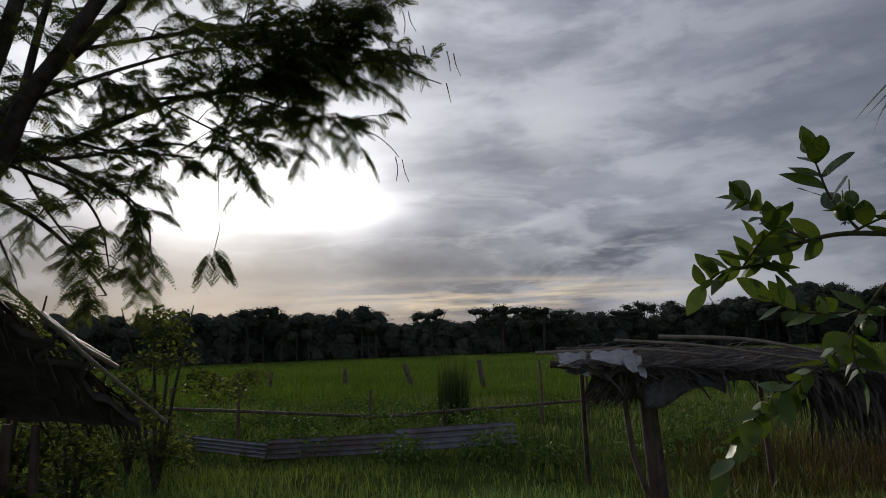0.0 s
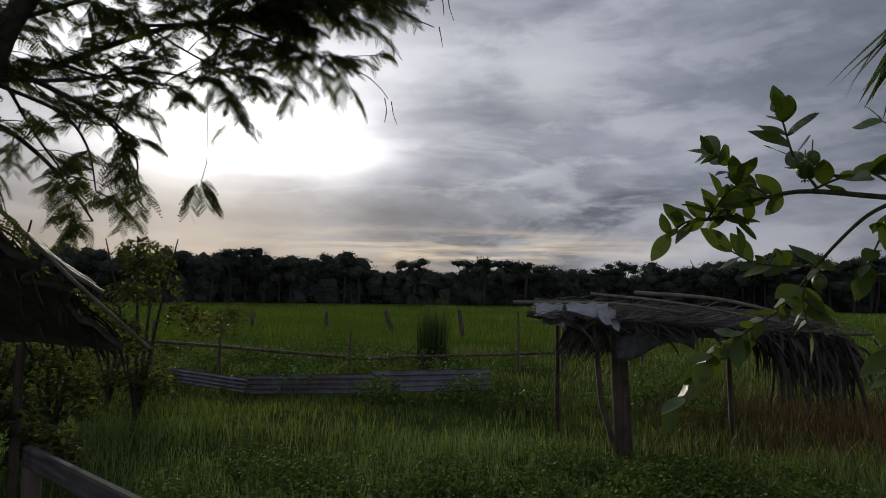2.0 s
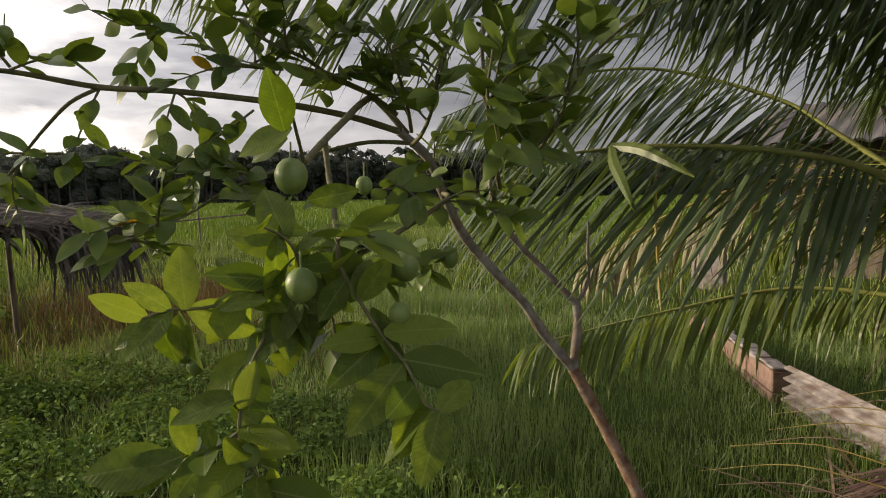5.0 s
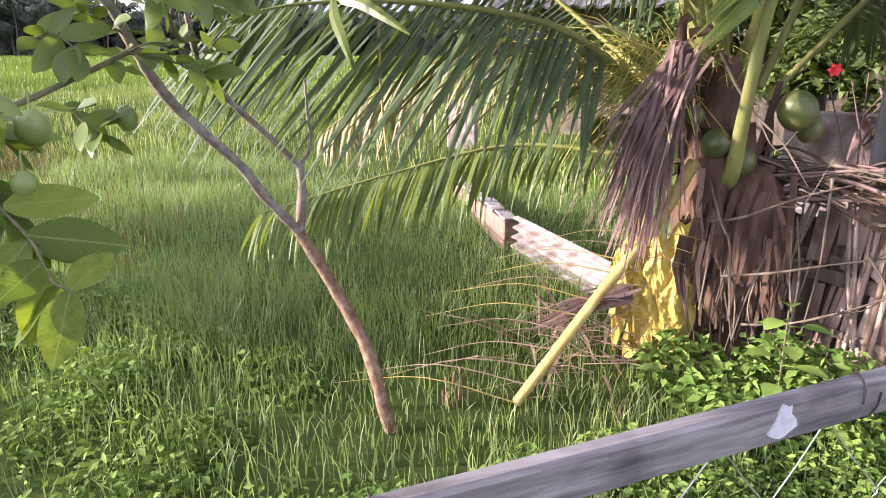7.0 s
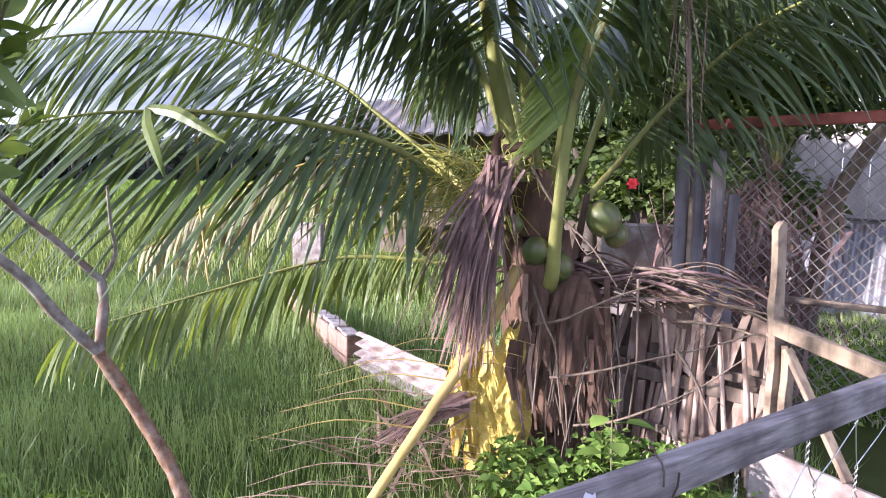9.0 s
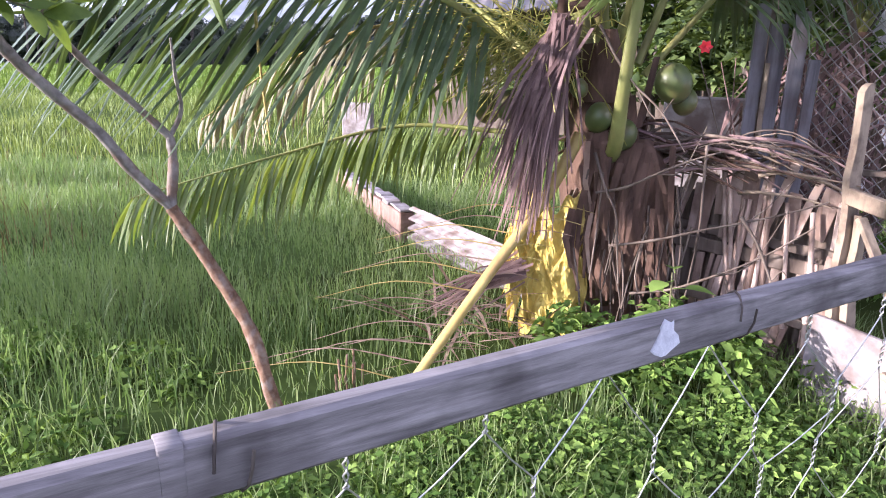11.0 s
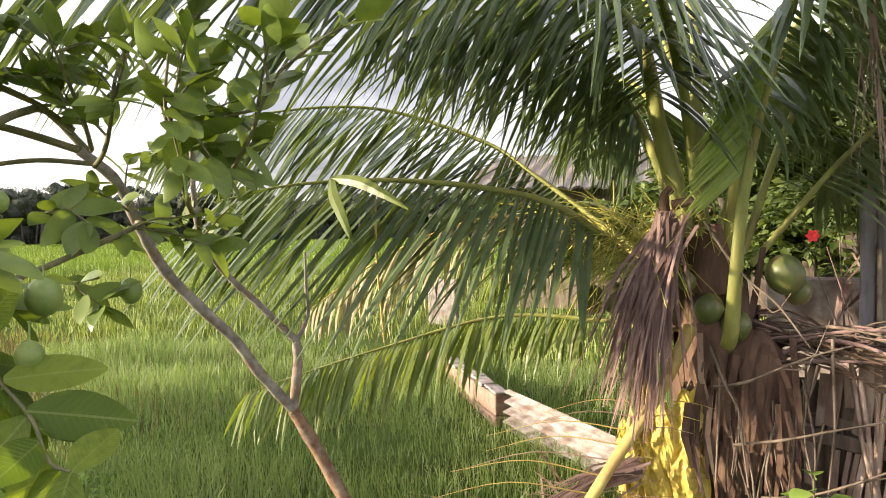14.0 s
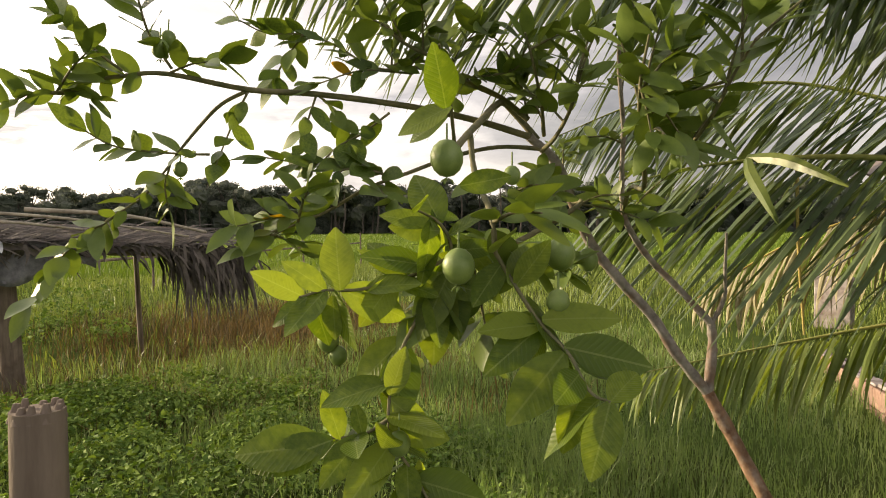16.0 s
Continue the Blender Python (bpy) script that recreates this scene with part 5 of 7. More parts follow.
    for at, r in fruits:
        mb = Mesh()
        egg(mb, at, r, 1.12, 12, None, 0.02)
        tube(mb, [Vector(at) + Vector((0, 0, r * 1.05)), Vector(at) + Vector((0.004, 0.004, r * 1.12 + 0.03))], 0.0022, 0.002, 5)
        for k in range(5):
            a = 2 * math.pi * k / 5
            c = Vector(at) - Vector((0, 0, r * 1.1))
            mb.add([c, c + Vector((math.cos(a - .4), math.sin(a - .4), -0.5)) * r * 0.35, c + Vector((math.cos(a), math.sin(a), -0.9)) * r * 0.5, c + Vector((math.cos(a + .4), math.sin(a + .4), -0.5)) * r * 0.35], [(0, 1, 2, 3)])
        child("fruit", mb, M_FRUIT, root, "round unripe green guava")
    mb = Mesh()
    place(mb, leaf_shape(0.075, 0.042, 0.1), Matrix.Translation((0.645, 1.577, 2.074)) @ frame_of((0.6, -0.3, -0.35), (-0.4, -0.7, 0.5)).to_4x4())
    child("leaf", mb, M_ORANGE, root, "yellow orange ageing leaf")
    mb = Mesh()
    place(mb, leaf_shape(0.11, 0.045, 0.05), Matrix.Translation((0.424, 1.418, 1.587)) @ frame_of((-0.9, 0.2, -0.08), (0, 0.3, 1)).to_4x4())
    child("leaf", mb, M_ORANGE, root, "yellow orange ageing leaf")


guava_tree()


# ---- dwarf coconut palm ----
def leaflet(length, width, droop, segments=5):
    """One folded strap-like leaflet along y that bends down."""
    verts, faces = [], []
    for i in range(segments + 1):
        s = i / segments
        w = width * 0.5 * (0.55 + 1.6 * s if s < 0.28 else 1.0 - ((s - 0.28) / 0.72) ** 1.7) + 0.0006
        ang = droop * s
        y = length * (math.sin(ang) / droop if droop > 0.01 else s)
        z = -length * ((1 - math.cos(ang)) / droop if droop > 0.01 else 0)
        verts += [(-w, y, z - 0.35 * w), (0, y, z), (w, y, z - 0.35 * w)]
    for i in range(segments):
        a = 3 * i
        faces += [(a, a + 1, a + 4, a + 3), (a + 1, a + 2, a + 5, a + 4)]
    return verts, faces


def frond(root, line, r0, seed, longest=0.8, bare=0.25, mat=None, stalk=None, gap=0.035, droop=(0.5, 1.2), single=False, hang=0.35, width=0.036, label="", forward=0.55, two=True, tip=0.45):
    rng = random.Random(seed)
    mat, stalk = mat or M_FROND, stalk or M_RACHIS
    pts = spline(line, 12)
    mb = Mesh()
    tube(mb, pts, r0, 0.004, 7, flat=0.7)
    rib = child("frond", mb, stalk, root, label)
    dist = [0.0]
    for a, b in zip(pts, pts[1:]):
        dist.append(dist[-1] + (b - a).length)
    total = dist[-1]
    s = bare * total
    joined = Mesh()
    k = 0
    while s < total:
        while dist[k + 1] < s and k < len(pts) - 2:
            k += 1
        f = (s - dist[k]) / max(dist[k + 1] - dist[k], 1e-6)
        p = pts[k].lerp(pts[k + 1], f)
        t = (pts[k + 1] - pts[k]).normalized()
        q = (s / total - bare) / (1 - bare)
        ln = longest * (0.45 + 0.55 * math.sin(math.pi * min(1, 0.12 + q * 0.80))) * (1 - tip * max(0, q - 0.7) / 0.3)
        side = t.cross(Vector((0, 0, 1)))
        side = side.normalized() if side.length > 0.05 else Vector((1, 0, 0))
        for sg in (1, -1) if two else (1,):
            if rng.random() < 0.05:
                continue
            out = (side * sg * rng.uniform(0.75, 1.0) + t * (forward + 0.5 * q) * rng.uniform(0.8, 1.2) + Vector((0, 0, -hang + rng.uniform(-0.12, 0.12)))).normalized()
            m3 = frame_of(out, Vector((rng.uniform(-0.25, 0.25), rng.uniform(-0.25, 0.25), 1)))
            m = Matrix.Translation(p) @ m3.to_4x4()
            shape = leaflet(ln * rng.uniform(0.88, 1.08), width * rng.uniform(0.8, 1.15), rng.uniform(*droop))
            if single:
                one = Mesh()
                place(one, shape, m)
                child("leaflet", one, mat, rib, smooth=False)
            else:
                place(joined, shape, m)
        s += gap * rng.uniform(0.85, 1.15)
    if joined.v:
        child("foliage", joined, mat, rib, smooth=False)["kind"] = "stuff"
    return rib


def coconut_palm():
    rng = random.Random(41)
    root = thing("dwarf_coconut_palm", (3.40, -0.52, 0), "low dwarf coconut palm with green coconuts and hanging dry husk", "palm tree")
    trunk = Mesh()
    tube(trunk, spline([(3.44, -0.56, -0.1), (3.44, -0.55, 0.35), (3.42, -0.53, 0.8), (3.40, -0.50, 1.2), (3.40, -0.47, 1.55)], 6), 0.19, 0.13, 14, 0.07, rng)
    child("trunk", trunk, M_HUSK, root, "brown fibrous trunk wrapped in old leaf bases")
    for k in range(18):
        a = k * 2.4
        z = 0.25 + 0.06 * k
        c = Vector((3.42, -0.53, z))
        o = Vector((math.cos(a), math.sin(a), 0))
        mb = Mesh()
        sd = o.cross(Vector((0, 0, 1)))
        g, w = [], 0.13
        for j in range(5):
            s = j / 4
            for u in (-1, -0.4, 0.4, 1):
                g.append(c + o * (0.16 + 0.05 * s + 0.03 * (1 - u * u)) + sd * u * w * (1 - 0.75 * s) + Vector((0, 0, 0.34 * s)))
        mb.add(g, [(j * 4 + i, j * 4 + i + 1, j * 4 + 5 + i, j * 4 + 4 + i) for j in range(4) for i in range(3)])
        child("leaf_base", mb, M_HUSK, root)
    # fronds
    frond(root, [(3.36, -0.38, 1.22), (3.22, -0.10, 1.46), (2.98, 0.18, 1.70), (2.74, 0.48, 1.79), (2.55, 0.82, 1.825), (2.44, 1.06, 1.825), (2.30, 1.30, 1.80), (2.20, 1.55, 1.74)], 0.032, 1, 1.05, 0.22, None, None, 0.042, (0.08, 0.32), True, 1.1, 0.040, "long arching frond whose folded tip hangs down", tip=0.0, forward=0.75)
    frond(root, [(3.42, -0.40, 1.06), (3.52, 0.05, 1.08), (3.44, 0.62, 1.09), (3.10, 1.22, 0.93), (2.60, 1.75, 0.76)], 0.026, 2, 0.50, 0.22, M_FROND_Y, M_RACHIS, 0.040, (0.3, 0.8), True, 1.1, 0.036, "low yellowish frond reaching out over the grass", tip=0.0)
    frond(root, [(3.52, -0.38, 1.30), (3.70, 0.0, 1.56), (3.80, 0.49, 1.92), (3.80, 0.83, 2.15), (3.55, 1.46, 2.36), (3.15, 2.06, 2.30), (2.8, 2.5, 2.1)], 0.03, 3, 1.00, 0.22, None, None, 0.036, (0.18, 0.5), True, 0.95, 0.038, forward=0.7)
    frond(root, [(3.36, -0.42, 1.45), (3.31, -0.28, 2.04), (3.21, -0.15, 2.58), (2.85, 0.28, 2.86), (2.25, 0.90, 2.98), (1.40, 1.55, 2.92), (0.72, 2.12, 2.74)], 0.050, 4, 1.34, 0.18, None, None, 0.026, (0.2, 0.55), True, 0.92, 0.040, forward=0.8)
    frond(root, [(3.46, -0.47, 1.45), (3.44, -0.44, 2.14), (3.42, -0.42, 2.75), (3.10, -0.20, 3.45), (2.45, 0.10, 3.85), (1.7, 0.4, 3.8)], 0.046, 5, 0.95, 0.34, None, None, 0.036, (0.35, 0.8), True, 0.7, 0.044)
    frond(root, [(3.36, -0.58, 1.13), (3.25, -0.62, 1.74), (3.14, -0.70, 2.24), (2.98, -0.92, 2.72), (2.75, -1.35, 3.05), (2.50, -1.95, 3.10), (2.25, -2.55, 2.85)], 0.050, 6, 0.95, 0.34, None, None, 0.036, (0.35, 0.8), True, 0.8, 0.050)
    frond(root, [(3.52, -0.66, 1.45), (3.75, -0.95, 2.25), (3.90, -1.45, 2.85), (3.85, -2.15, 3.10), (3.70, -2.9, 2.95), (3.5, -3.5, 2.6)], 0.032, 7, 0.95, 0.25, None, None, 0.036, (0.35, 0.8), True, 0.75, 0.050)
    young = spline([(3.30, -0.56, 0.96), (3.07, -0.59, 1.10), (2.98, -0.605, 1.35), (2.945, -0.635, 1.71), (2.90, -0.685, 2.02), (2.79, -0.76, 2.34), (2.70, -0.80, 2.48)], 10)
    rib = Mesh()
    tube(rib, young, 0.042, 0.012, 9, flat=0.75)
    rib = child("frond", rib, M_RACHIS, root, "young pale green frond with folded leaflets")
    for k in range(35, len(young)):
        for u in (0.0, 0.5):
            p = young[k].lerp(young[min(k + 1, len(young) - 1)], u)
            q = (k - 35) / (len(young) - 35)
            out = Vector((-0.10 + rng.gauss(0, 0.05), 0.72 - 0.10 * q + rng.gauss(0, 0.04), -0.72 + rng.gauss(0, 0.04))).normalized()
            one = Mesh()
            place(one, leaflet((0.26 + 0.20 * math.sin(math.pi * min(1, q + 0.15))) * rng.uniform(0.9, 1.08), 0.030, rng.uniform(0.03, 0.2)), Matrix.Translation(p) @ frame_of(out, Vector((-0.8, 0.1, 0.5 + rng.gauss(0, 0.3)))).to_4x4())
            child("leaflet", one, M_YOUNG, rib, smooth=False)
    frond(root, [(3.60, -0.55, 1.45), (4.20, -0.80, 2.40), (4.90, -1.15, 2.65), (5.60, -1.50, 2.20)], 0.03, 10, 0.8, 0.2, None, None, 0.034, (0.5, 1.0), True, 0.6)
    frond(root, [(3.55, -0.35, 1.38), (4.15, 0.20, 1.75), (4.75, 0.75, 1.60), (5.20, 1.25, 1.10)], 0.026, 11, 0.7, 0.2, M_FROND_Y, None, 0.034, (0.5, 1.0), True, 0.8)
    frond(root, [(3.55, -0.50, 1.50), (3.80, -0.35, 2.40), (4.20, 0.0, 3.20), (4.70, 0.6, 3.50), (5.2, 1.3, 3.2)], 0.03, 12, 0.85, 0.25, None, None, 0.034, (0.4, 1.0), True, 0.6)
    frond(root, [(3.50, -0.70, 1.40), (3.65, -1.20, 2.00), (3.55, -1.75, 2.45), (3.35, -2.35, 2.45)], 0.028, 13, 0.85, 0.25, None, None, 0.032, (0.3, 0.8), True, 0.85)
    frond(root, [(3.38, -0.46, 1.60), (3.22, -0.40, 2.15), (2.95, -0.30, 2.62), (2.50, -0.16, 2.86), (2.00, 0.00, 2.88), (1.60, 0.14, 2.74)], 0.034, 14, 1.10, 0.30, None, None, 0.036, (0.2, 0.6), True, 1.15, 0.040, forward=0.6)
    frond(root, [(3.50, -0.55, 1.55), (3.55, -0.78, 2.30), (3.50, -1.10, 2.90), (3.35, -1.60, 3.20), (3.10, -2.20, 3.15)], 0.034, 15, 0.95, 0.25, None, None, 0.036, (0.3, 0.8), True, 0.85, 0.048)
    frond(root, [(3.60, -0.45, 1.50), (3.90, -0.25, 2.20), (4.30, 0.00, 2.55), (4.90, 0.30, 2.50), (5.40, 0.55, 2.20)], 0.03, 16, 0.8, 0.2, None, None, 0.030, (0.4, 1.0), True, 0.7)
    frond(root, [(3.52, -0.36, 1.25), (3.86, 0.20, 1.62), (4.02, 0.90, 1.66), (3.92, 1.55, 1.42), (3.70, 2.05, 1.05)], 0.024, 17, 0.70, 0.30, M_STRAW, M_YSTALK, 0.042, (0.4, 1.0), True, 1.1, 0.028, "dried straw coloured frond hanging low")
    frond(root, [(3.48, -0.40, 1.45), (3.50, -0.22, 2.00), (3.46, 0.0, 2.42), (3.32, 0.32, 2.66), (3.08, 0.72, 2.74), (2.78, 1.10, 2.66)], 0.034, 18, 0.85, 0.30, None, None, 0.027, (0.12, 0.45), True, 1.35, 0.036, forward=0.45)
    # bent strap of the broken frond tip
    for line in (((2.41, 1.10, 1.835), (2.35, 0.94, 1.815), (2.28, 0.80, 1.765), (2.21, 0.63, 1.685)), ((2.41, 1.10, 1.835), (2.32, 1.04, 1.76), (2.22, 0.94, 1.66), (2.13, 0.84, 1.55))):
        mb = Mesh()
        pts = spline(line, 5)
        grid = []
        for k, p in enumerate(pts):
            w = 0.026 * math.sin(math.pi * (0.22 + 0.72 * k / (len(pts) - 1)))
            d = (pts[min(k + 1, len(pts) - 1)] - pts[max(k - 1, 0)]).normalized()
            across = d.cross(Vector((-0.95, 0.1, 0.35))).normalized()
            grid += [p - across * w, p + Vector((-0.008, 0, 0.003)), p + across * w]
        slab(mb, grid, 3, len(pts), (0.003, 0, 0))
        child("folded_leaflet", mb, M_FROND_Y, root, "pale folded leaflet strap", smooth=False)
    mb = Mesh()
    tube(mb, spline([(2.50, 0.93, 1.82), (2.50, 0.92, 1.45), (2.52, 0.90, 1.08)], 5), 0.008, 0.004, 6, flat=0.6)
    child("dry_midrib", mb, M_YSTALK, root, "thin dry brown midrib hanging from the frond")
    # dry flower stalks and husk
    stub = Mesh()
    tube(stub, spline([(3.10, -0.33, 1.40), (3.11, -0.31, 1.62), (3.12, -0.30, 1.74), (3.13, -0.33, 1.78)], 4), 0.03, 0.022, 8, 0.1, rng)
    tube(stub, [(3.12, -0.34, 1.70), (3.10, -0.42, 1.72), (3.09, -0.46, 1.66)], 0.028, 0.016, 7, 0.1, rng)
    child("dry_stub", stub, M_HUSK, root, "dark brown broken flower stalk")
    husk = Mesh()
    n0 = len(husk.v)
    for at, r, st in (((3.32, -0.62, 0.62), 0.21, 1.9), ((3.28, -0.70, 0.88), 0.15, 1.5), ((3.30, -0.50, 0.98), 0.14, 1.5)):
        k0 = len(husk.v)
        egg(husk, at, r, st, 16)
        for i in range(k0, len(husk.v)):
            q = Vector(husk.v[i])
            husk.v[i] = tuple(q + (q - Vector(at)).normalized() * 0.05 * noise.noise(Vector((q.x * 14, q.y * 14, q.z * 3))))
    child("husk_mass", husk, M_HUSK, root, "reddish brown matted fibre swelling round the trunk")
    for k in range(46):
        a = Vector((3.14 + rng.uniform(-0.05, 0.06), rng.uniform(-0.86, -0.40), rng.uniform(0.75, 1.12)))
        e = a + Vector((rng.uniform(-0.10, 0.03), rng.uniform(-0.10, 0.10), -rng.uniform(0.25, 0.6)))
        strip = Mesh()
        w = Vector((0.15, 1, 0)).normalized() * rng.uniform(0.006, 0.018)
        mid = a.lerp(e, 0.5) + Vector((-0.03, rng.uniform(-0.03, 0.03), 0))
        strip.add([a - w, a + w, mid + w, mid - w, e + 0.5 * w, e - 0.5 * w], [(0, 1, 2, 3), (3, 2, 4, 5)])
        child("bark_strip", strip, M_DEADLEAF if k % 9 == 0 else M_HUSK, root, smooth=False)
    skirt = Mesh()
    for k in range(120):
        a = Vector((3.02 + rng.uniform(-0.05, 0.05), -0.33 + rng.gauss(0, 0.035), 1.62 + rng.uniform(-0.12, 0.06)))
        sp = rng.gauss(0.17, 0.11)
        e = Vector((2.90 + rng.uniform(-0.12, 0.1), -0.33 + sp, rng.uniform(0.62, 1.12)))
        mid = a.lerp(e, 0.5) + Vector((rng.uniform(-0.03, 0.02), 0.05 * sp, 0.05))
        w = Vector((0.2, 1, 0)).normalized() * rng.uniform(0.004, 0.011)
        skirt.add([a - w, a + w, mid + w, mid - w, e + 0.3 * w, e - 0.3 * w], [(0, 1, 2, 3), (3, 2, 4, 5)])
    child("dry_skirt", skirt, M_SKIRT, root, "purplish brown bunch of dead leaflets hanging down", False)
    rag = Mesh()
    for k in range(11):
        a = Vector((3.05 + rng.uniform(-0.03, 0.03), -1.12 + rng.gauss(0, 0.05), 2.55 + rng.uniform(-0.1, 0.2)))
        e = Vector((3.02 + rng.uniform(-0.05, 0.05), -1.16 + rng.gauss(0, 0.05), rng.uniform(1.55, 2.0)))
        w = Vector((0.2, 1, 0)).normalized() * rng.uniform(0.002, 0.005)
        rag.add([a - w, a + w, a.lerp(e, 0.5) + w, a.lerp(e, 0.5) - w, e], [(0, 1, 2, 3), (3, 2, 4)])
    child("dead_tuft", rag, M_SKIRT, root, "dead brown strands hanging among the fronds", False)["kind"] = "stuff"
    fibre = Mesh()
    for k in range(260):
        a = Vector((3.18 + rng.uniform(-0.12, 0.12), -0.16 + rng.gauss(0, 0.16), 1.52 + rng.uniform(-0.15, 0.15)))
        e = a + Vector((rng.uniform(-0.25, 0.1), rng.gauss(0.1, 0.18), rng.uniform(-0.35, 0.22)))
        tube(fibre, [a, a.lerp(e, 0.5) + Vector((0, 0, 0.04)), e], 0.0035, 0.002, 3)
    child("flower_tangle", fibre, M_STRAND, root, "tangle of thin yellow flower stalks")["kind"] = "stuff"
    for (x, y, z), r in (((3.22, -0.83, 1.37), 0.100), ((3.36, -0.90, 1.28), 0.07), ((3.22, -0.50, 1.20), 0.078), ((3.22, -0.62, 1.12), 0.08), ((3.22, -0.06, 1.24), 0.085), ((3.30, 0.07, 1.22), 0.085), ((3.12, -0.40, 1.34), 0.05)):
        mb = Mesh()
        egg(mb, (x, y, z), 0.87 * r, 1.14, 16, Euler((rng.uniform(-0.5, 0.5), rng.uniform(-0.5, 0.5), rng.uniform(0, 3))).to_matrix(), 0.014)
        child("coconut", mb, M_COCO, root, "large green coconut")
    return root


coconut_palm()


def back_palm():
    rng = random.Random(47)
    root = thing("coconut_palm", (5.7, -2.3, 0), "young coconut palm with long green fronds behind the wire pen", "palm tree")
    trunk = Mesh()
    tube(trunk, spline([(5.7, -2.3, -0.1), (5.68, -2.28, 0.8), (5.66, -2.26, 1.7)], 5), 0.12, 0.09, 12, 0.08, rng)
    child("trunk", trunk, M_HUSK, root, "brown fibrous trunk")
    for k, (ang, rise, reach) in enumerate(((150, 1.6, 1.7), (195, 1.5, 2.0), (235, 1.3, 2.1), (265, 1.5, 2.0), (110, 1.4, 1.7), (60, 1.2, 1.8))):
        o = Vector((math.cos(radians(ang)), math.sin(radians(ang)), 0))
        p = Vector((5.66, -2.26, 1.65))
        frond(root, [p, p + 0.18 * reach * o + Vector((0, 0, 0.55 * rise)), p + 0.5 * reach * o + Vector((0, 0, 0.92 * rise)), p + 0.82 * reach * o + Vector((0, 0, 0.85 * rise)), p + 1.05 * reach * o + Vector((0, 0, 0.5 * rise))], 0.028, 60 + k, 0.85, 0.2, None, None, 0.034, (0.3, 0.9), False, 0.8, 0.034)


back_palm()


def dead_frond():
    rng = random.Random(43)
    root = thing("dead_palm_frond", (2.42, 0.19, 0.03), "dead yellow palm frond leaning from the trunk to the ground", "palm frond")
    line = [(3.14, -0.42, 1.12), (3.02, -0.28, 0.82), (2.78, -0.06, 0.48), (2.42, 0.20, 0.06)]
    mb = Mesh()
    tube(mb, spline(line, 8), 0.046, 0.034, 8, flat=0.7)
    child("stalk", mb, M_YSTALK, root, "thick yellow stalk")
    pts = spline(line, 12)
    for k in range(14, len(pts), 2):
        for sg in (1, -1):
            p = pts[k]
            q = (k - 14) / (len(pts) - 15)
            ln = (0.62 + 0.22 * q if sg > 0 else 0.30 - 0.10 * q) * rng.uniform(0.8, 1.1)
            out = Vector((-0.26 * sg + rng.uniform(-0.06, 0.06), 0.95 * sg, 0.16 + rng.uniform(-0.05, 0.07))).normalized()
            e = p + out * ln
            e.z = max(0.10, e.z - 0.22 * ln)
            mid = p.lerp(e, 0.5) + Vector((0, 0, 0.09 * ln))
            rib = Mesh()
            tube(rib, spline([p, mid, e], 4), 0.0075, 0.0022, 5, flat=0.5)
            child("leaflet", rib, M_YSTALK if rng.random() < 0.55 else M_DEADLEAF, root)
    bundle = Mesh()
    for k in range(46):
        p = Vector((3.05 + rng.gauss(0, 0.02), -0.18 + rng.gauss(0, 0.03), 0.46 + rng.gauss(0, 0.035)))
        e = Vector((2.88 + rng.gauss(0, 0.04), 0.20 + rng.uniform(-0.12, 0.16), 0.25 + rng.gauss(0, 0.05)))
        w = Vector((0.1, 0.1, 1)).normalized() * rng.uniform(0.004, 0.010)
        mid = p.lerp(e, 0.5) + Vector((0, 0, rng.uniform(0.0, 0.05)))
        bundle.add([p - w, p + w, mid + w, mid - w, e], [(0, 1, 2, 3), (3, 2, 4)])
    child("dry_tuft", bundle, M_SKIRT, root, "purplish tuft of dead leaflets", False)["kind"] = "stuff"
    hb = Mesh()
    for k in range(60):
        p = Vector((2.98 + rng.gauss(0, 0.14), 0.02 + rng.gauss(0, 0.17), rng.uniform(0.02, 0.24)))
        out = Vector((rng.uniform(-1, 0.4), rng.uniform(-0.5, 1), rng.uniform(-0.05, 0.25))).normalized()
        e = p + out * rng.uniform(0.25, 0.6)
        e.z = max(e.z, 0.02)
        w = out.cross(Vector((0, 0, 1))).normalized() * rng.uniform(0.004, 0.010)
        hb.add([p - w, p + w, p.lerp(e, 0.5) + w + Vector((0, 0, 0.03)), p.lerp(e, 0.5) - w + Vector((0, 0, 0.03)), e], [(0, 1, 2, 3), (3, 2, 4)])
    tagged(part("dead_leaf_heap", hb, M_DEADLEAF, smooth=False), "heap of reddish dead palm leaflets on the grass", "dead leaves", kind="stuff")


dead_frond()


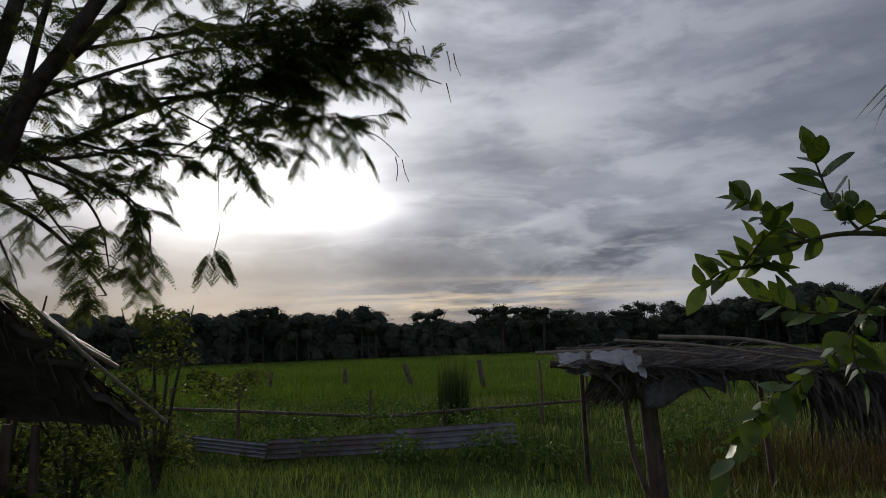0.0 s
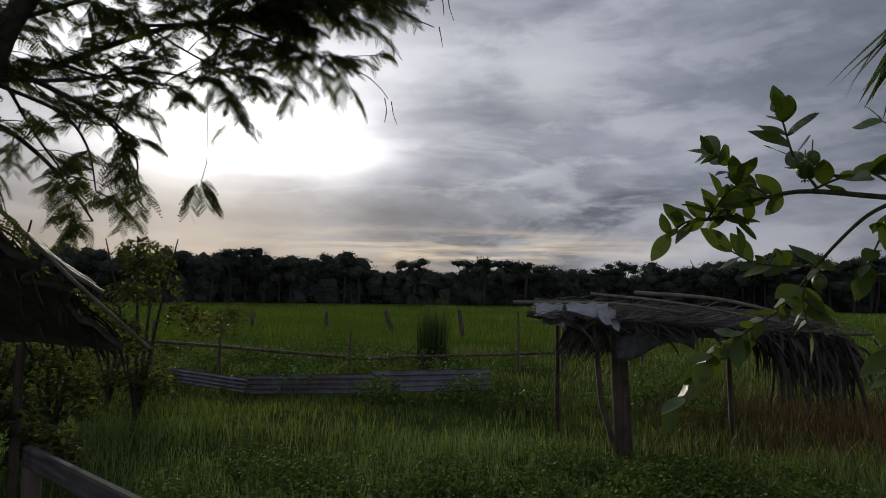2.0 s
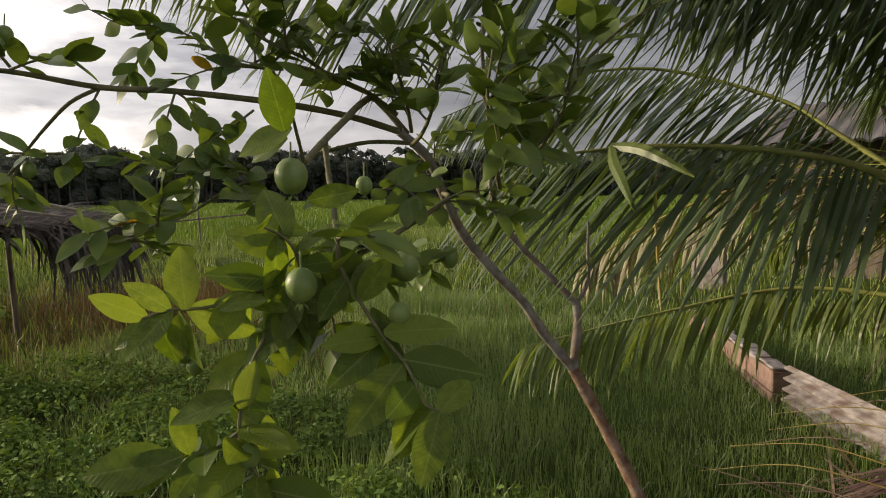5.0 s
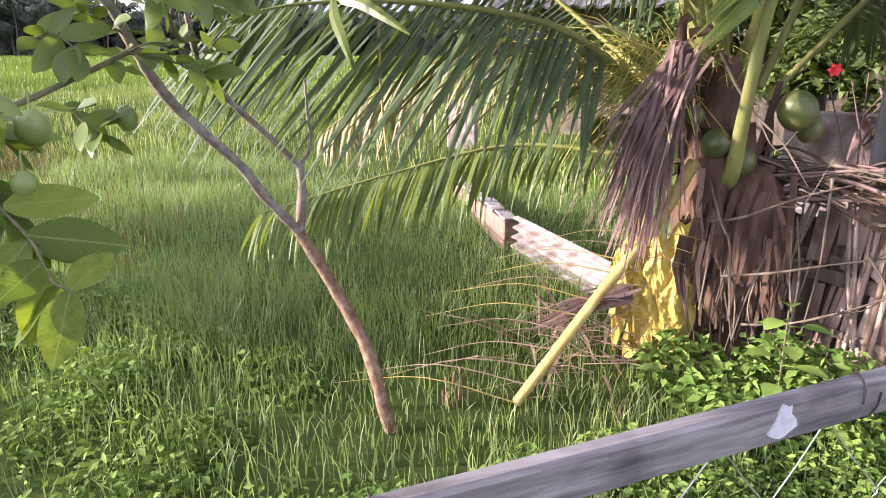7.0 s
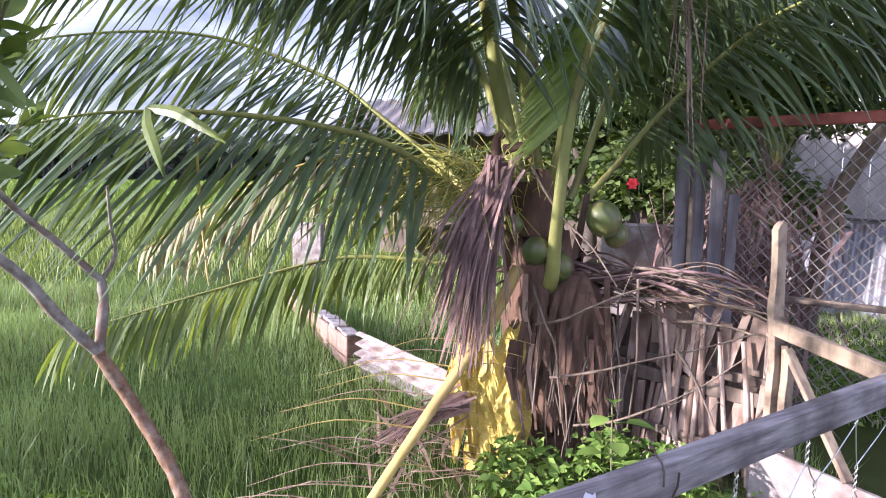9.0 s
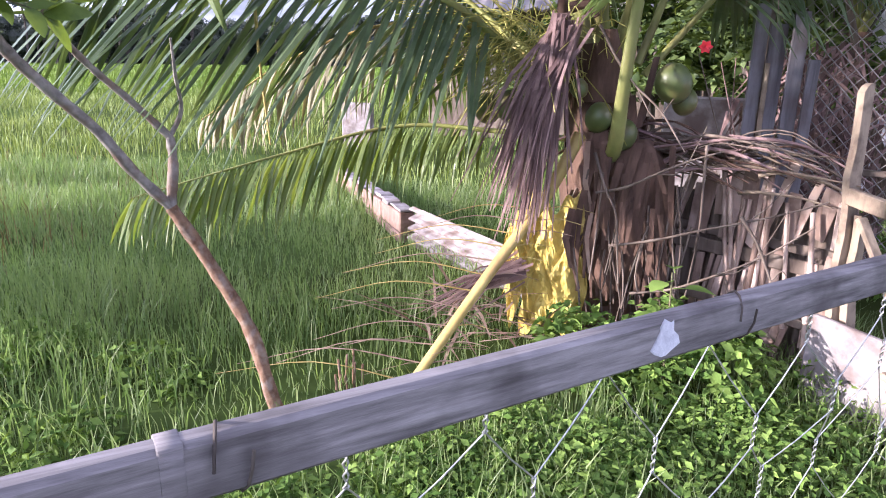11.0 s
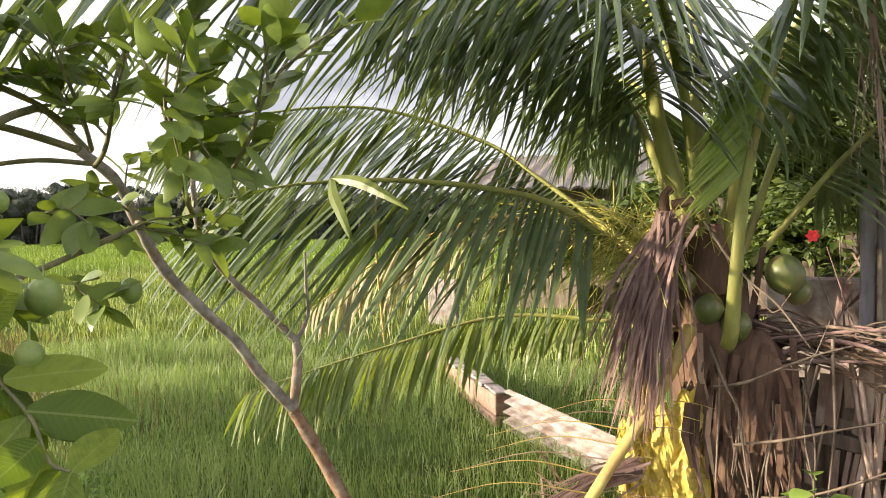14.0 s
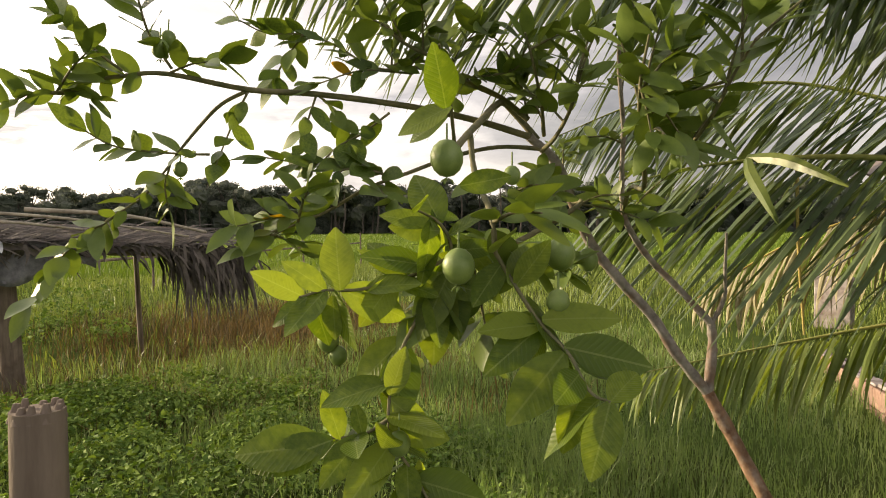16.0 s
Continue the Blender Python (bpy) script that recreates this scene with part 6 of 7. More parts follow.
def yellow_sheet():
    root = thing("plastic_sheet", (3.16, -0.3, 0.02), "crumpled bright yellow plastic sheet wrapped round the palm trunk", "plastic sheet")
    nx, ny = 33, 41
    def cloth(y0, y1, z0, z1, x, seed, ragged):
        g = []
        for j in range(ny):
            for i in range(nx):
                u, v = i / (nx - 1), j / (ny - 1)
                yy = y0 + (y1 - y0) * u
                top = z1 + 0.05 * math.sin(9 * u + seed) + 0.03 * math.sin(23 * u)
                bot = z0 + ragged * (math.sin(11 * u + 2 * seed) * 0.5 + 0.5)
                fold = 0.008 * math.sin(13 * u + 2.5 * v + seed) + 0.006 * math.sin(29 * u - 6 * v) + 0.030 * noise.noise(Vector((6 * u, 9 * v, seed))) + 0.022 * abs(noise.noise(Vector((11 * u, 13 * v, seed + 4)))) + 0.014 * abs(noise.noise(Vector((23 * u, 27 * v, seed + 7))))
                g.append((x - 0.06 * math.sin(math.pi * u) + fold, yy + 0.012 * math.sin(14 * v + seed), bot + (top - bot) * v))
        mb = Mesh()
        slab(mb, g, nx, ny, (0.003, 0, 0))
        child("flap", mb, M_CLOTH, root, smooth=False)
    cloth(-0.50, -0.17, 0.03, 0.80, 3.16, 0.3, 0.10)
    cloth(-0.24, -0.08, 0.10, 0.66, 3.13, 2.1, 0.2)


yellow_sheet()


# ---- low wall behind the palm ----
def low_wall():
    root = thing("low_sheet_wall", (4.4, 0.5, 0), "low wall of chalky white corrugated sheet with a bent top edge", "wall")
    mb = Mesh()
    corrugated(mb, (3.78, -0.16, -0.12), (4.97, 1.02, -0.12), 0.40, 5, 0.042, 0.03)
    child("sheet", mb, M_WHITEZINC, root)
    wall = thing("low_block_wall", (6.0, 1.75, 0), "low reddish block wall with a pale worn top", "wall")
    a, b = Vector((5.02, 1.06, -0.13)), Vector((7.4, 2.70, -0.22))
    n, rows = 9, 2
    for j in range(rows):
        for i in range(n):
            p, q = a.lerp(b, i / n), a.lerp(b, (i + 1) / n)
            m, ln = span(p, q)
            blk = Mesh()
            box(blk, m @ pose(0.004 * ((i * 7 + j) % 3), 0, 0.08 + 0.175 * j), 0.13, ln - 0.012, 0.168, 0.010)
            child("block", blk, M_BRICK, wall, smooth=False)
    rng = random.Random(50)
    for i in range(16):
        p, q = a.lerp(b, i / 16), a.lerp(b, (i + 1) / 16)
        m, ln = span(p, q, rng.uniform(-4, 4))
        lump = Mesh()
        hgt = rng.uniform(0.018, 0.034)
        box(lump, m @ pose(rng.uniform(-0.012, 0.012), 0, 0.345 + hgt / 2 + 0.002), rng.uniform(0.12, 0.14), ln * rng.uniform(0.97, 1.0), hgt, 0.007)
        child("mortar_lump", lump, M_WHITEZINC, wall, smooth=False)


low_wall()


# ---- shed side with slats, brush and mesh ----
def slat_fence():
    rng = random.Random(53)
    root = thing("slat_fence", (3.3, -1.2, 0), "patched low fence of sun bleached wooden slats and scraps", "fence")
    a, b = Vector((3.66, -0.72, 0)), Vector((3.08, -1.66, 0))
    d = (b - a).normalized()
    nrm = Vector((d.y, -d.x, 0))
    for low, high, count in ((0.68, 0.97, 17), (0.10, 0.60, 30)):
        for i in range(count):
            s = (i + rng.uniform(-0.25, 0.25)) / (count - 1)
            p = a.lerp(b, s) + nrm * (rng.uniform(-0.010, 0.016) + (0.015 if low < 0.5 else 0.0))
            z0, z1 = low + rng.uniform(-0.10, 0.05), high + rng.uniform(-0.10, 0.07)
            if rng.random() < (0.55 if s < 0.36 else 0.10):
                continue
            mb = Mesh()
            m = Matrix.Translation(p + Vector((0, 0, (z0 + z1) / 2))) @ frame_of(nrm, (0, 0, 1)).to_4x4() @ pose(0, 0, 0, rng.uniform(-5, 5), rng.gauss(-7, 7), rng.uniform(-6, 6))
            n0 = len(mb.v)
            box(mb, m, rng.uniform(0.03, 0.085) if low > 0.5 else rng.uniform(0.018, 0.075), 0.010, z1 - z0, 0.002)
            for k in range(n0, len(mb.v)):
                v = Vector(mb.v[k])
                mb.v[k] = tuple(v + d * 0.012 * noise.noise(v * 9 + Vector((i, 0, 0))) + Vector((0, 0, 0.03 * noise.noise(v * 25 + Vector((0, i, 0))))))
            child("slat", mb, M_SLAT, root, smooth=False)
    for k in range(9):
        s = rng.uniform(0.1, 0.95)
        p = a.lerp(b, s) + nrm * 0.045
        mb = Mesh()
        lean_by = rng.uniform(-0.16, 0.05)
        tube(mb, [p + Vector((0, 0, rng.uniform(0.0, 0.3))), p + d * lean_by * 0.5 + Vector((0, 0, 0.55)), p + d * lean_by + Vector((0, 0, rng.uniform(0.8, 1.05)))], 0.016, 0.011, 6, 0.15, rng)
        child("stake", mb, M_SLAT, root)
    for z, h, off in ((0.57, 0.07, 0.028), (0.30, 0.045, 0.045), (0.64, 0.05, -0.03)):
        mb = Mesh()
        m, ln = span(a + nrm * off + Vector((0, 0, z)), b + nrm * off + Vector((0, 0, z - 0.03)))
        box(mb, m, 0.016, ln, h, 0.004)
        child("cross_board", mb, M_POST, root, smooth=False)
    back = Mesh()
    corrugated(back, a - nrm * 0.06 + Vector((0, 0, 0.02)), b - nrm * 0.06 + Vector((0, 0, 0.02)), 0.80, 16, 0.012, 0, along=False)
    child("backing_sheet", back, M_POST, root, "rusty brown ribbed sheet behind the slats")
    post = Mesh()
    for p, q, w in (((2.90, -1.60, -0.06), (2.96, -1.555, 1.37), 0.075), ((2.885, -1.655, -0.06), (2.93, -1.615, 0.86), 0.065)):
        m, ln = span(p, q)
        grid = []
        for k in range(13):
            for u in range(4):
                v = m @ Vector(((u / 3 - 0.5) * w * (1.1 - 0.3 * k / 12), ln * (k / 12 - 0.5), -0.016))
                grid.append(v + Vector((0.010 * noise.noise(v * 6), 0.018 * noise.noise(v * 5 + Vector((3, 1, 0))), 0.05 * noise.noise(v * 24) if k == 12 else 0)))
        slab(post, grid, 4, 13, m.to_3x3() @ Vector((0, 0, 0.032)))
    tagged(part("gate_post", post, M_PALEWOOD, smooth=False), "crooked sun bleached split post beside the slat fence", "post")
    for p, q, w, h in (((2.92, -1.56, 0.94), (2.02, -2.06, 0.83), 0.035, 0.07), ((2.86, -1.60, 0.86), (2.55, -1.76, 0.42), 0.05, 0.022), ((2.60, -1.72, 0.30), (1.98, -2.22, 0.24), 0.14, 0.03)):
        mb = Mesh()
        m, ln = span(p, q)
        box(mb, m, w, ln, h, 0.005)
        tagged(part("plank", mb, M_PALEWOOD, smooth=False), "loose bleached plank nailed to the crooked post", "plank", "loose planks")
    mb = Mesh()
    m, ln = span((2.92, -1.50, 0.20), (2.30, -2.02, 0.18))
    box(mb, m, 0.03, ln, 0.42, 0.006)
    tagged(part("white_board", mb, M_WHITEZINC, smooth=False), "pale painted board leaning at the fence foot", "board")


slat_fence()


def brush_pile():
    rng = random.Random(59)
    root = thing("brush_pile", (3.2, -1.1, 0.95), "tangled dry palm stalks and branches piled on the slat fence", "brushwood")
    for k in range(58):
        s = rng.random()
        p = Vector((3.46, -0.66, 1.00)).lerp(Vector((3.18, -1.36, 1.05)), s) + Vector((rng.uniform(-0.14, 0.1), rng.uniform(-0.1, 0.1), rng.gauss(0, 0.05)))
        d = Vector((-0.42 + rng.uniform(-0.3, 0.3), -0.9, rng.gauss(0, 0.10))).normalized()
        ln = rng.uniform(0.3, 0.95)
        mb = Mesh()
        rise = Vector((0, 0, rng.uniform(0.02, 0.10) * ln))
        knot = [Vector((rng.gauss(0, 0.02), rng.gauss(0, 0.015), rng.gauss(0, 0.016))) for _ in range(2)]
        tube(mb, spline([p - d * ln * 0.5 - rise, p - d * ln * 0.2 + rise + knot[0], p + d * ln * 0.15 + rise + knot[1], p + d * ln * 0.5 - rise], 3), rng.uniform(0.006, 0.019), 0.005, 6, 0.22, rng, flat=rng.uniform(0.45, 1))
        child("stalk", mb, (M_POST, M_PALEWOOD, M_HUSK, M_SKIRT)[k % 4], root)
    vine = Mesh()
    for a, b, c in (((3.05, -0.52, 0.86), (2.95, -0.78, 0.98), (2.92, -1.05, 1.10)), ((2.98, -0.60, 0.62), (2.90, -1.0, 0.75), (2.95, -1.5, 0.90)), ((3.02, -0.72, 0.38), (2.85, -1.05, 0.55), (2.90, -1.45, 0.80)), ((3.03, -0.48, 1.62), (2.95, -0.66, 1.36), (2.82, -0.88, 1.10)), ((2.95, -0.98, 1.12), (2.94, -0.99, 0.75), (2.93, -0.96, 0.40)), ((3.05, -0.50, 1.05), (2.96, -0.62, 0.78), (2.94, -0.66, 0.45)), ((2.90, -1.15, 0.82), (2.86, -1.30, 0.55), (2.85, -1.38, 0.40))):
        wob = [Vector((0, 0, rng.gauss(0, 0.018))) for _ in range(2)]
        a, b, c = Vector(a), Vector(b), Vector(c)
        tube(vine, spline([a, a.lerp(b, 0.5) + wob[0], b, b.lerp(c, 0.5) + wob[1], c], 4), 0.0075, 0.0035, 6, 0.25, rng)
        tube(vine, spline([b, b.lerp(c, 0.4) + 3 * wob[0] + Vector((0, 0, 0.03)), b.lerp(c, 0.7) + Vector((0, 0, 0.14))], 3), 0.004, 0.002, 5, 0.2, rng)
    for k in range(34):
        p = Vector((3.15 + rng.uniform(-0.12, 0.12), rng.uniform(-1.05, -0.42), rng.uniform(0.55, 1.0)))
        e = p + Vector((rng.uniform(-0.15, 0.05), rng.uniform(-0.12, 0.12), -rng.uniform(0.3, 0.65)))
        tube(vine, spline([p, p.lerp(e, 0.5) + Vector((rng.uniform(-0.05, 0.05), rng.uniform(-0.05, 0.05), 0)), e], 3), 0.006, 0.004, 4)
    child("vine", vine, M_POST, root, "bare brown vines and hanging root strands")


brush_pile()


def mesh_pen():
    rng = random.Random(61)
    root = thing("mesh_pen", (3.9, -1.9, 0), "wire mesh pen under a red painted metal bar", "pen")
    bar = Mesh()
    m, ln = span((4.05, -1.35, 1.885), (2.95, -2.95, 1.90))
    box(bar, m, 0.04, ln, 0.06, 0.005)
    child("top_bar", bar, M_RED, root, "red oxide painted angle bar", False)
    for x, y in ((4.05, -1.35), (2.95, -2.95)):
        mb = Mesh()
        tube(mb, [(x, y, -0.05), (x, y, 1.90)], 0.035, 0.03, 8, 0.04, rng)
        child("post", mb, M_POST, root)
    wires = Mesh()
    a, b = Vector((4.05, -1.35, 0)), Vector((2.95, -2.95, 0))
    d = (b - a).normalized()
    ln = (b - a).length
    cell = 0.075
    z0, z1 = 0.35, 1.86
    hgt = z1 - z0
    k = -hgt
    while k < ln:
        for sg in (1, -1):
            s0, s1 = (max(k, 0), min(k + hgt, ln))
            if s1 > s0:
                za, zb = (z0 + (s0 - k), z0 + (s1 - k)) if sg > 0 else (z1 - (s0 - k), z1 - (s1 - k))
                tube(wires, [a + d * s0 + Vector((0, 0, za)), a + d * s1 + Vector((0, 0, zb))], 0.0027, 0.0027, 4)
        k += cell
    child("chain_link", wires, M_WIRE_DULL, root, "diamond chain link mesh")
    mid = Mesh()
    m, l3 = span((3.72, -1.83, 0.93), (3.28, -2.47, 0.95))
    box(mid, m, 0.03, l3, 0.035, 0.004)
    child("mid_bar", mid, M_POST, root, "dull brown bar across the mesh", False)
    # coop behind
    coop = thing("coop_wall", (8.6, -5.1, 0), "pale plank coop wall with a ledge", "coop")
    a, b = Vector((9.52, -3.50, 0)), Vector((7.35, -7.2, 0))
    for i in range(14):
        p, q = a.lerp(b, i / 14), a.lerp(b, (i + 1) / 14)
        mm, l2 = span(p, q)
        mb = Mesh()
        box(mb, mm @ pose(0.006 * (i % 2), 0, 1.12), 0.03, l2 - 0.008, 2.26, 0.004)
        child("plank", mb, M_PLASTER, coop, smooth=False)
    mb = Mesh()
    mm, l2 = span(a + Vector((-0.06, 0.04, 1.08)), b + Vector((-0.06, 0.04, 1.08)))
    box(mb, mm, 0.12, l2, 0.03, 0.004)
    child("ledge", mb, M_SHADE, coop, smooth=False)
    sheet = Mesh()
    corrugated(sheet, (8.55, -3.33, 0.0), (7.55, -5.15, 0.0), 1.05, 19, 0.03, -0.5, along=False)
    tagged(part("leaning_sheet", sheet, M_ZINC), "grey corrugated sheet leaning against the coop", "metal sheet")
    # grey boards beside the mesh
    screen = thing("board_screen", (3.84, -1.42, 0), "weathered grey upright boards closing the corner of the wire pen", "screen")
    for k, (y0, w, tall) in enumerate(((-1.285, 0.07, 1.80), (-1.372, 0.09, 1.70), (-1.47, 0.08, 1.76), (-1.553, 0.06, 1.52))):
        mb = Mesh()
        box(mb, Matrix.Translation((3.86 + 0.2 * (y0 + 1.28) + 0.006 * (k % 2), y0, tall / 2 - 0.03)) @ pose(0, 0, 0, 0, rng.uniform(-1, 1), 12), 0.018, w, tall, 0.003)
        child("board", mb, M_GREYBOARD, screen, smooth=False)
    mb = Mesh()
    tube(mb, [(3.80, -1.335, -0.05), (3.80, -1.335, 0.7), (3.805, -1.33, 1.47)], 0.016, 0.014, 7, 0.1, rng)
    child("pole", mb, M_PALEWOOD, screen, "thin pale pole")
    mb = Mesh()
    mm, l2 = span((5.03, -0.90, 0.6), (4.92, -1.62, 0.6))
    box(mb, mm, 0.12, l2, 1.26, 0.012)
    tagged(part("whitewashed_block", mb, M_WHITEZINC, smooth=False), "low whitewashed block standing behind the coconuts", "block")
    tree = thing("pale_barked_tree", (4.60, -2.18, 0), "pale barked tree with dark leaves behind the wire mesh", "tree")
    tb = Mesh()
    tube(tb, spline([(4.60, -2.18, -0.1), (4.54, -2.24, 0.8), (4.51, -2.31, 1.4), (4.44, -2.5, 1.85), (4.4, -2.8, 2.4)], 5), 0.065, 0.04, 9, 0.08, rng)
    tube(tb, spline([(4.54, -2.24, 0.8), (4.62, -2.05, 1.3), (4.75, -1.9, 1.9)], 5), 0.04, 0.02, 7, 0.08, rng)
    child("trunk", tb, M_PALEWOOD, tree)
    nrng = np.random.default_rng(62)
    leaf = leaf_cloud("crown", nrng, [(5.2, -2.0, 1.2), (5.5, -1.6, 0.8), (5.4, -2.2, 1.9), (5.2, -2.8, 2.4), (5.6, -1.4, 1.6), (5.9, -2.0, 2.6), (5.3, -1.7, 2.2), (5.8, -2.4, 1.2)], [0.5, 0.55, 0.6, 0.6, 0.5, 0.8, 0.6, 0.45], 8200, 0.09, M_GARDEN, "dark leaves", "tree", 1.0)
    leaf.parent = tree
    leaf.matrix_parent_inverse = Matrix.Translation(-tree.location)
    del leaf["category"]
    leaf_cloud("pen_weeds", nrng, [(4.35 + 0.05 * k, -2.3 - 0.16 * k, 0.15) for k in range(8)], [0.42] * 8, 2600, 0.05, M_WEED, "low green plants growing inside the wire pen", "weeds", 1.2)
    heap = thing("dry_thicket", (4.3, -1.75, 0), "tangle of dry brown palm leaves and stems behind the wire mesh", "thicket")
    for k in range(70):
        p = Vector((4.30 + rng.gauss(0, 0.20), -1.72 + rng.gauss(0, 0.17), -0.02))
        q = p + Vector((rng.gauss(0, 0.16), rng.gauss(0, 0.22), rng.uniform(0.6, 1.55)))
        stem = Mesh()
        tube(stem, spline([p, p.lerp(q, 0.5) + Vector((rng.gauss(0, 0.05), rng.gauss(0, 0.06), 0)), q], 4), rng.uniform(0.006, 0.014), 0.003, 5)
        child("stem", stem, M_SKIRT if k % 3 else M_POST, heap)
    dry = Mesh()
    for k in range(520):
        p = Vector((4.28 + rng.gauss(0, 0.20), -1.74 + rng.gauss(0, 0.18), rng.uniform(0.35, 1.6)))
        e = p + Vector((rng.gauss(0, 0.12), rng.gauss(0, 0.16), -rng.uniform(0.12, 0.45)))
        w = Vector((0.3, 1, 0)).normalized() * rng.uniform(0.005, 0.014)
        dry.add([p - w, p + w, p.lerp(e, 0.5) + w, p.lerp(e, 0.5) - w, e], [(0, 1, 2, 3), (3, 2, 4)])
    child("dry_foliage", dry, M_SKIRT, heap, smooth=False)["kind"] = "stuff"
    flower = Mesh()
    c = Vector((3.55, -0.986, 1.543))
    for k in range(6):
        a0 = 2 * math.pi * k / 6
        place(flower, leaf_shape(0.034, 0.028, 0.3), Matrix.Translation(c) @ frame_of((-0.5, math.cos(a0), math.sin(a0)), (-1, 0, 0)).to_4x4())
    tagged(part("red_flower", flower, M_FLOWER), "bright red hibiscus flower beside the coconuts", "flower")


mesh_pen()


def house():
    root = thing("farm_house", (12.6, 1.0, 0), "low brown farm house with a grey metal roof", "house")
    wall = Mesh()
    box(wall, Matrix.Translation((14.6, 0.2, 1.15)), 4.4, 5.6, 2.3, 0.02)
    child("wall", wall, M_POST, root, smooth=False)
    for sg in (-1, 1):
        roof = Mesh()
        verts = []
        rows = 121
        for off in (0, 0.03):
            for i in range(rows):
                y = -3.3 + 7.2 * i / (rows - 1)
                w = 0.025 * math.sin(2 * math.pi * i / 5)
                for s in (0, 1):
                    verts.append((14.6 + sg * (2.9 if s == 0 else 0.0), y, (2.25 if s == 0 else 3.15) + w + off))
        f = []
        for o in (0, rows * 2):
            f += [(o + 2 * i, o + 2 * i + 1, o + 2 * i + 3, o + 2 * i + 2) for i in range(rows - 1)]
        roof.add(verts, f)
        child("roof", roof, M_ROOF, root)
    for y in (-1.4, 1.6):
        win = Mesh()
        box(win, Matrix.Translation((12.38, y, 1.35)), 0.06, 0.9, 0.9, 0.01)
        w = child("window", win, M_SHADE, root, "dark shuttered window", False)
        fr = Mesh()
        for dy, dz, sy, sz in ((0, 0.48, 1.04, 0.06), (0, -0.48, 1.04, 0.06), (0.49, 0, 0.06, 0.9), (-0.49, 0, 0.06, 0.9)):
            box(fr, Matrix.Translation((12.355, y + dy, 1.35 + dz)), 0.05, sy, sz, 0.006)
        child("window_frame", fr, M_PALEWOOD, w, smooth=False)
    post = Mesh()
    box(post, Matrix.Translation((9.9, 3.45, 0.38)), 0.14, 0.50, 0.75, 0.02)
    tagged(part("low_pillar", post, M_WHITEZINC, smooth=False), "short white plastered pillar standing beyond the low wall", "pillar")
    # dark garden trees behind the palm close the view
    rng = np.random.default_rng(71)
    for i, (x, y, r, tall) in enumerate(((12.0, -6.0, 1.9, 5.2), (8.2, -7.5, 2.2, 5.2), (19.5, 3.5, 1.8, 3.0), (19, -3, 2.4, 5.2), (10.5, -1.6, 1.5, 3.4), (4.0, -9.0, 2.4, 5.0), (7.6, -2.6, 1.2, 3.2), (9.6, 0.6, 1.0, 1.9), (7.4, -1.9, 0.9, 2.9), (8.6, -0.9, 1.2, 2.4), (8.6, -1.8, 1.3, 3.6), (6.8, -5.6, 1.6, 4.4), (10.2, -3.7, 1.1, 3.6))):
        t = thing("garden_tree", (x, y, 0), "dense dark green garden tree behind the yard", "tree", "garden trees")
        tb = Mesh()
        tube(tb, spline([(x, y, -0.1), (x + 0.1, y, tall * 0.4), (x, y + 0.2, tall * 0.8)], 4), 0.13, 0.05, 8)
        for k in range(4):
            a = k * 1.6
            tube(tb, [(x + 0.1, y, tall * 0.4), (x + 0.5 * r * math.cos(a), y + 0.5 * r * math.sin(a), tall * 0.75)], 0.06, 0.02, 6)
        child("trunk", tb, M_DARKBARK, t)
        cs = [(x + rng.normal() * r * 0.45, y + rng.normal() * r * 0.45, tall * rng.uniform(0.35, 0.95)) for _ in range(9)]
        leaf = leaf_cloud("crown", rng, cs, rng.uniform(0.35, 0.6, 9) * r, 4200, 0.15, M_GARDEN, "", "", 0.8)
        leaf.parent = t
        leaf.matrix_parent_inverse = Matrix.Translation(-t.location)


house()


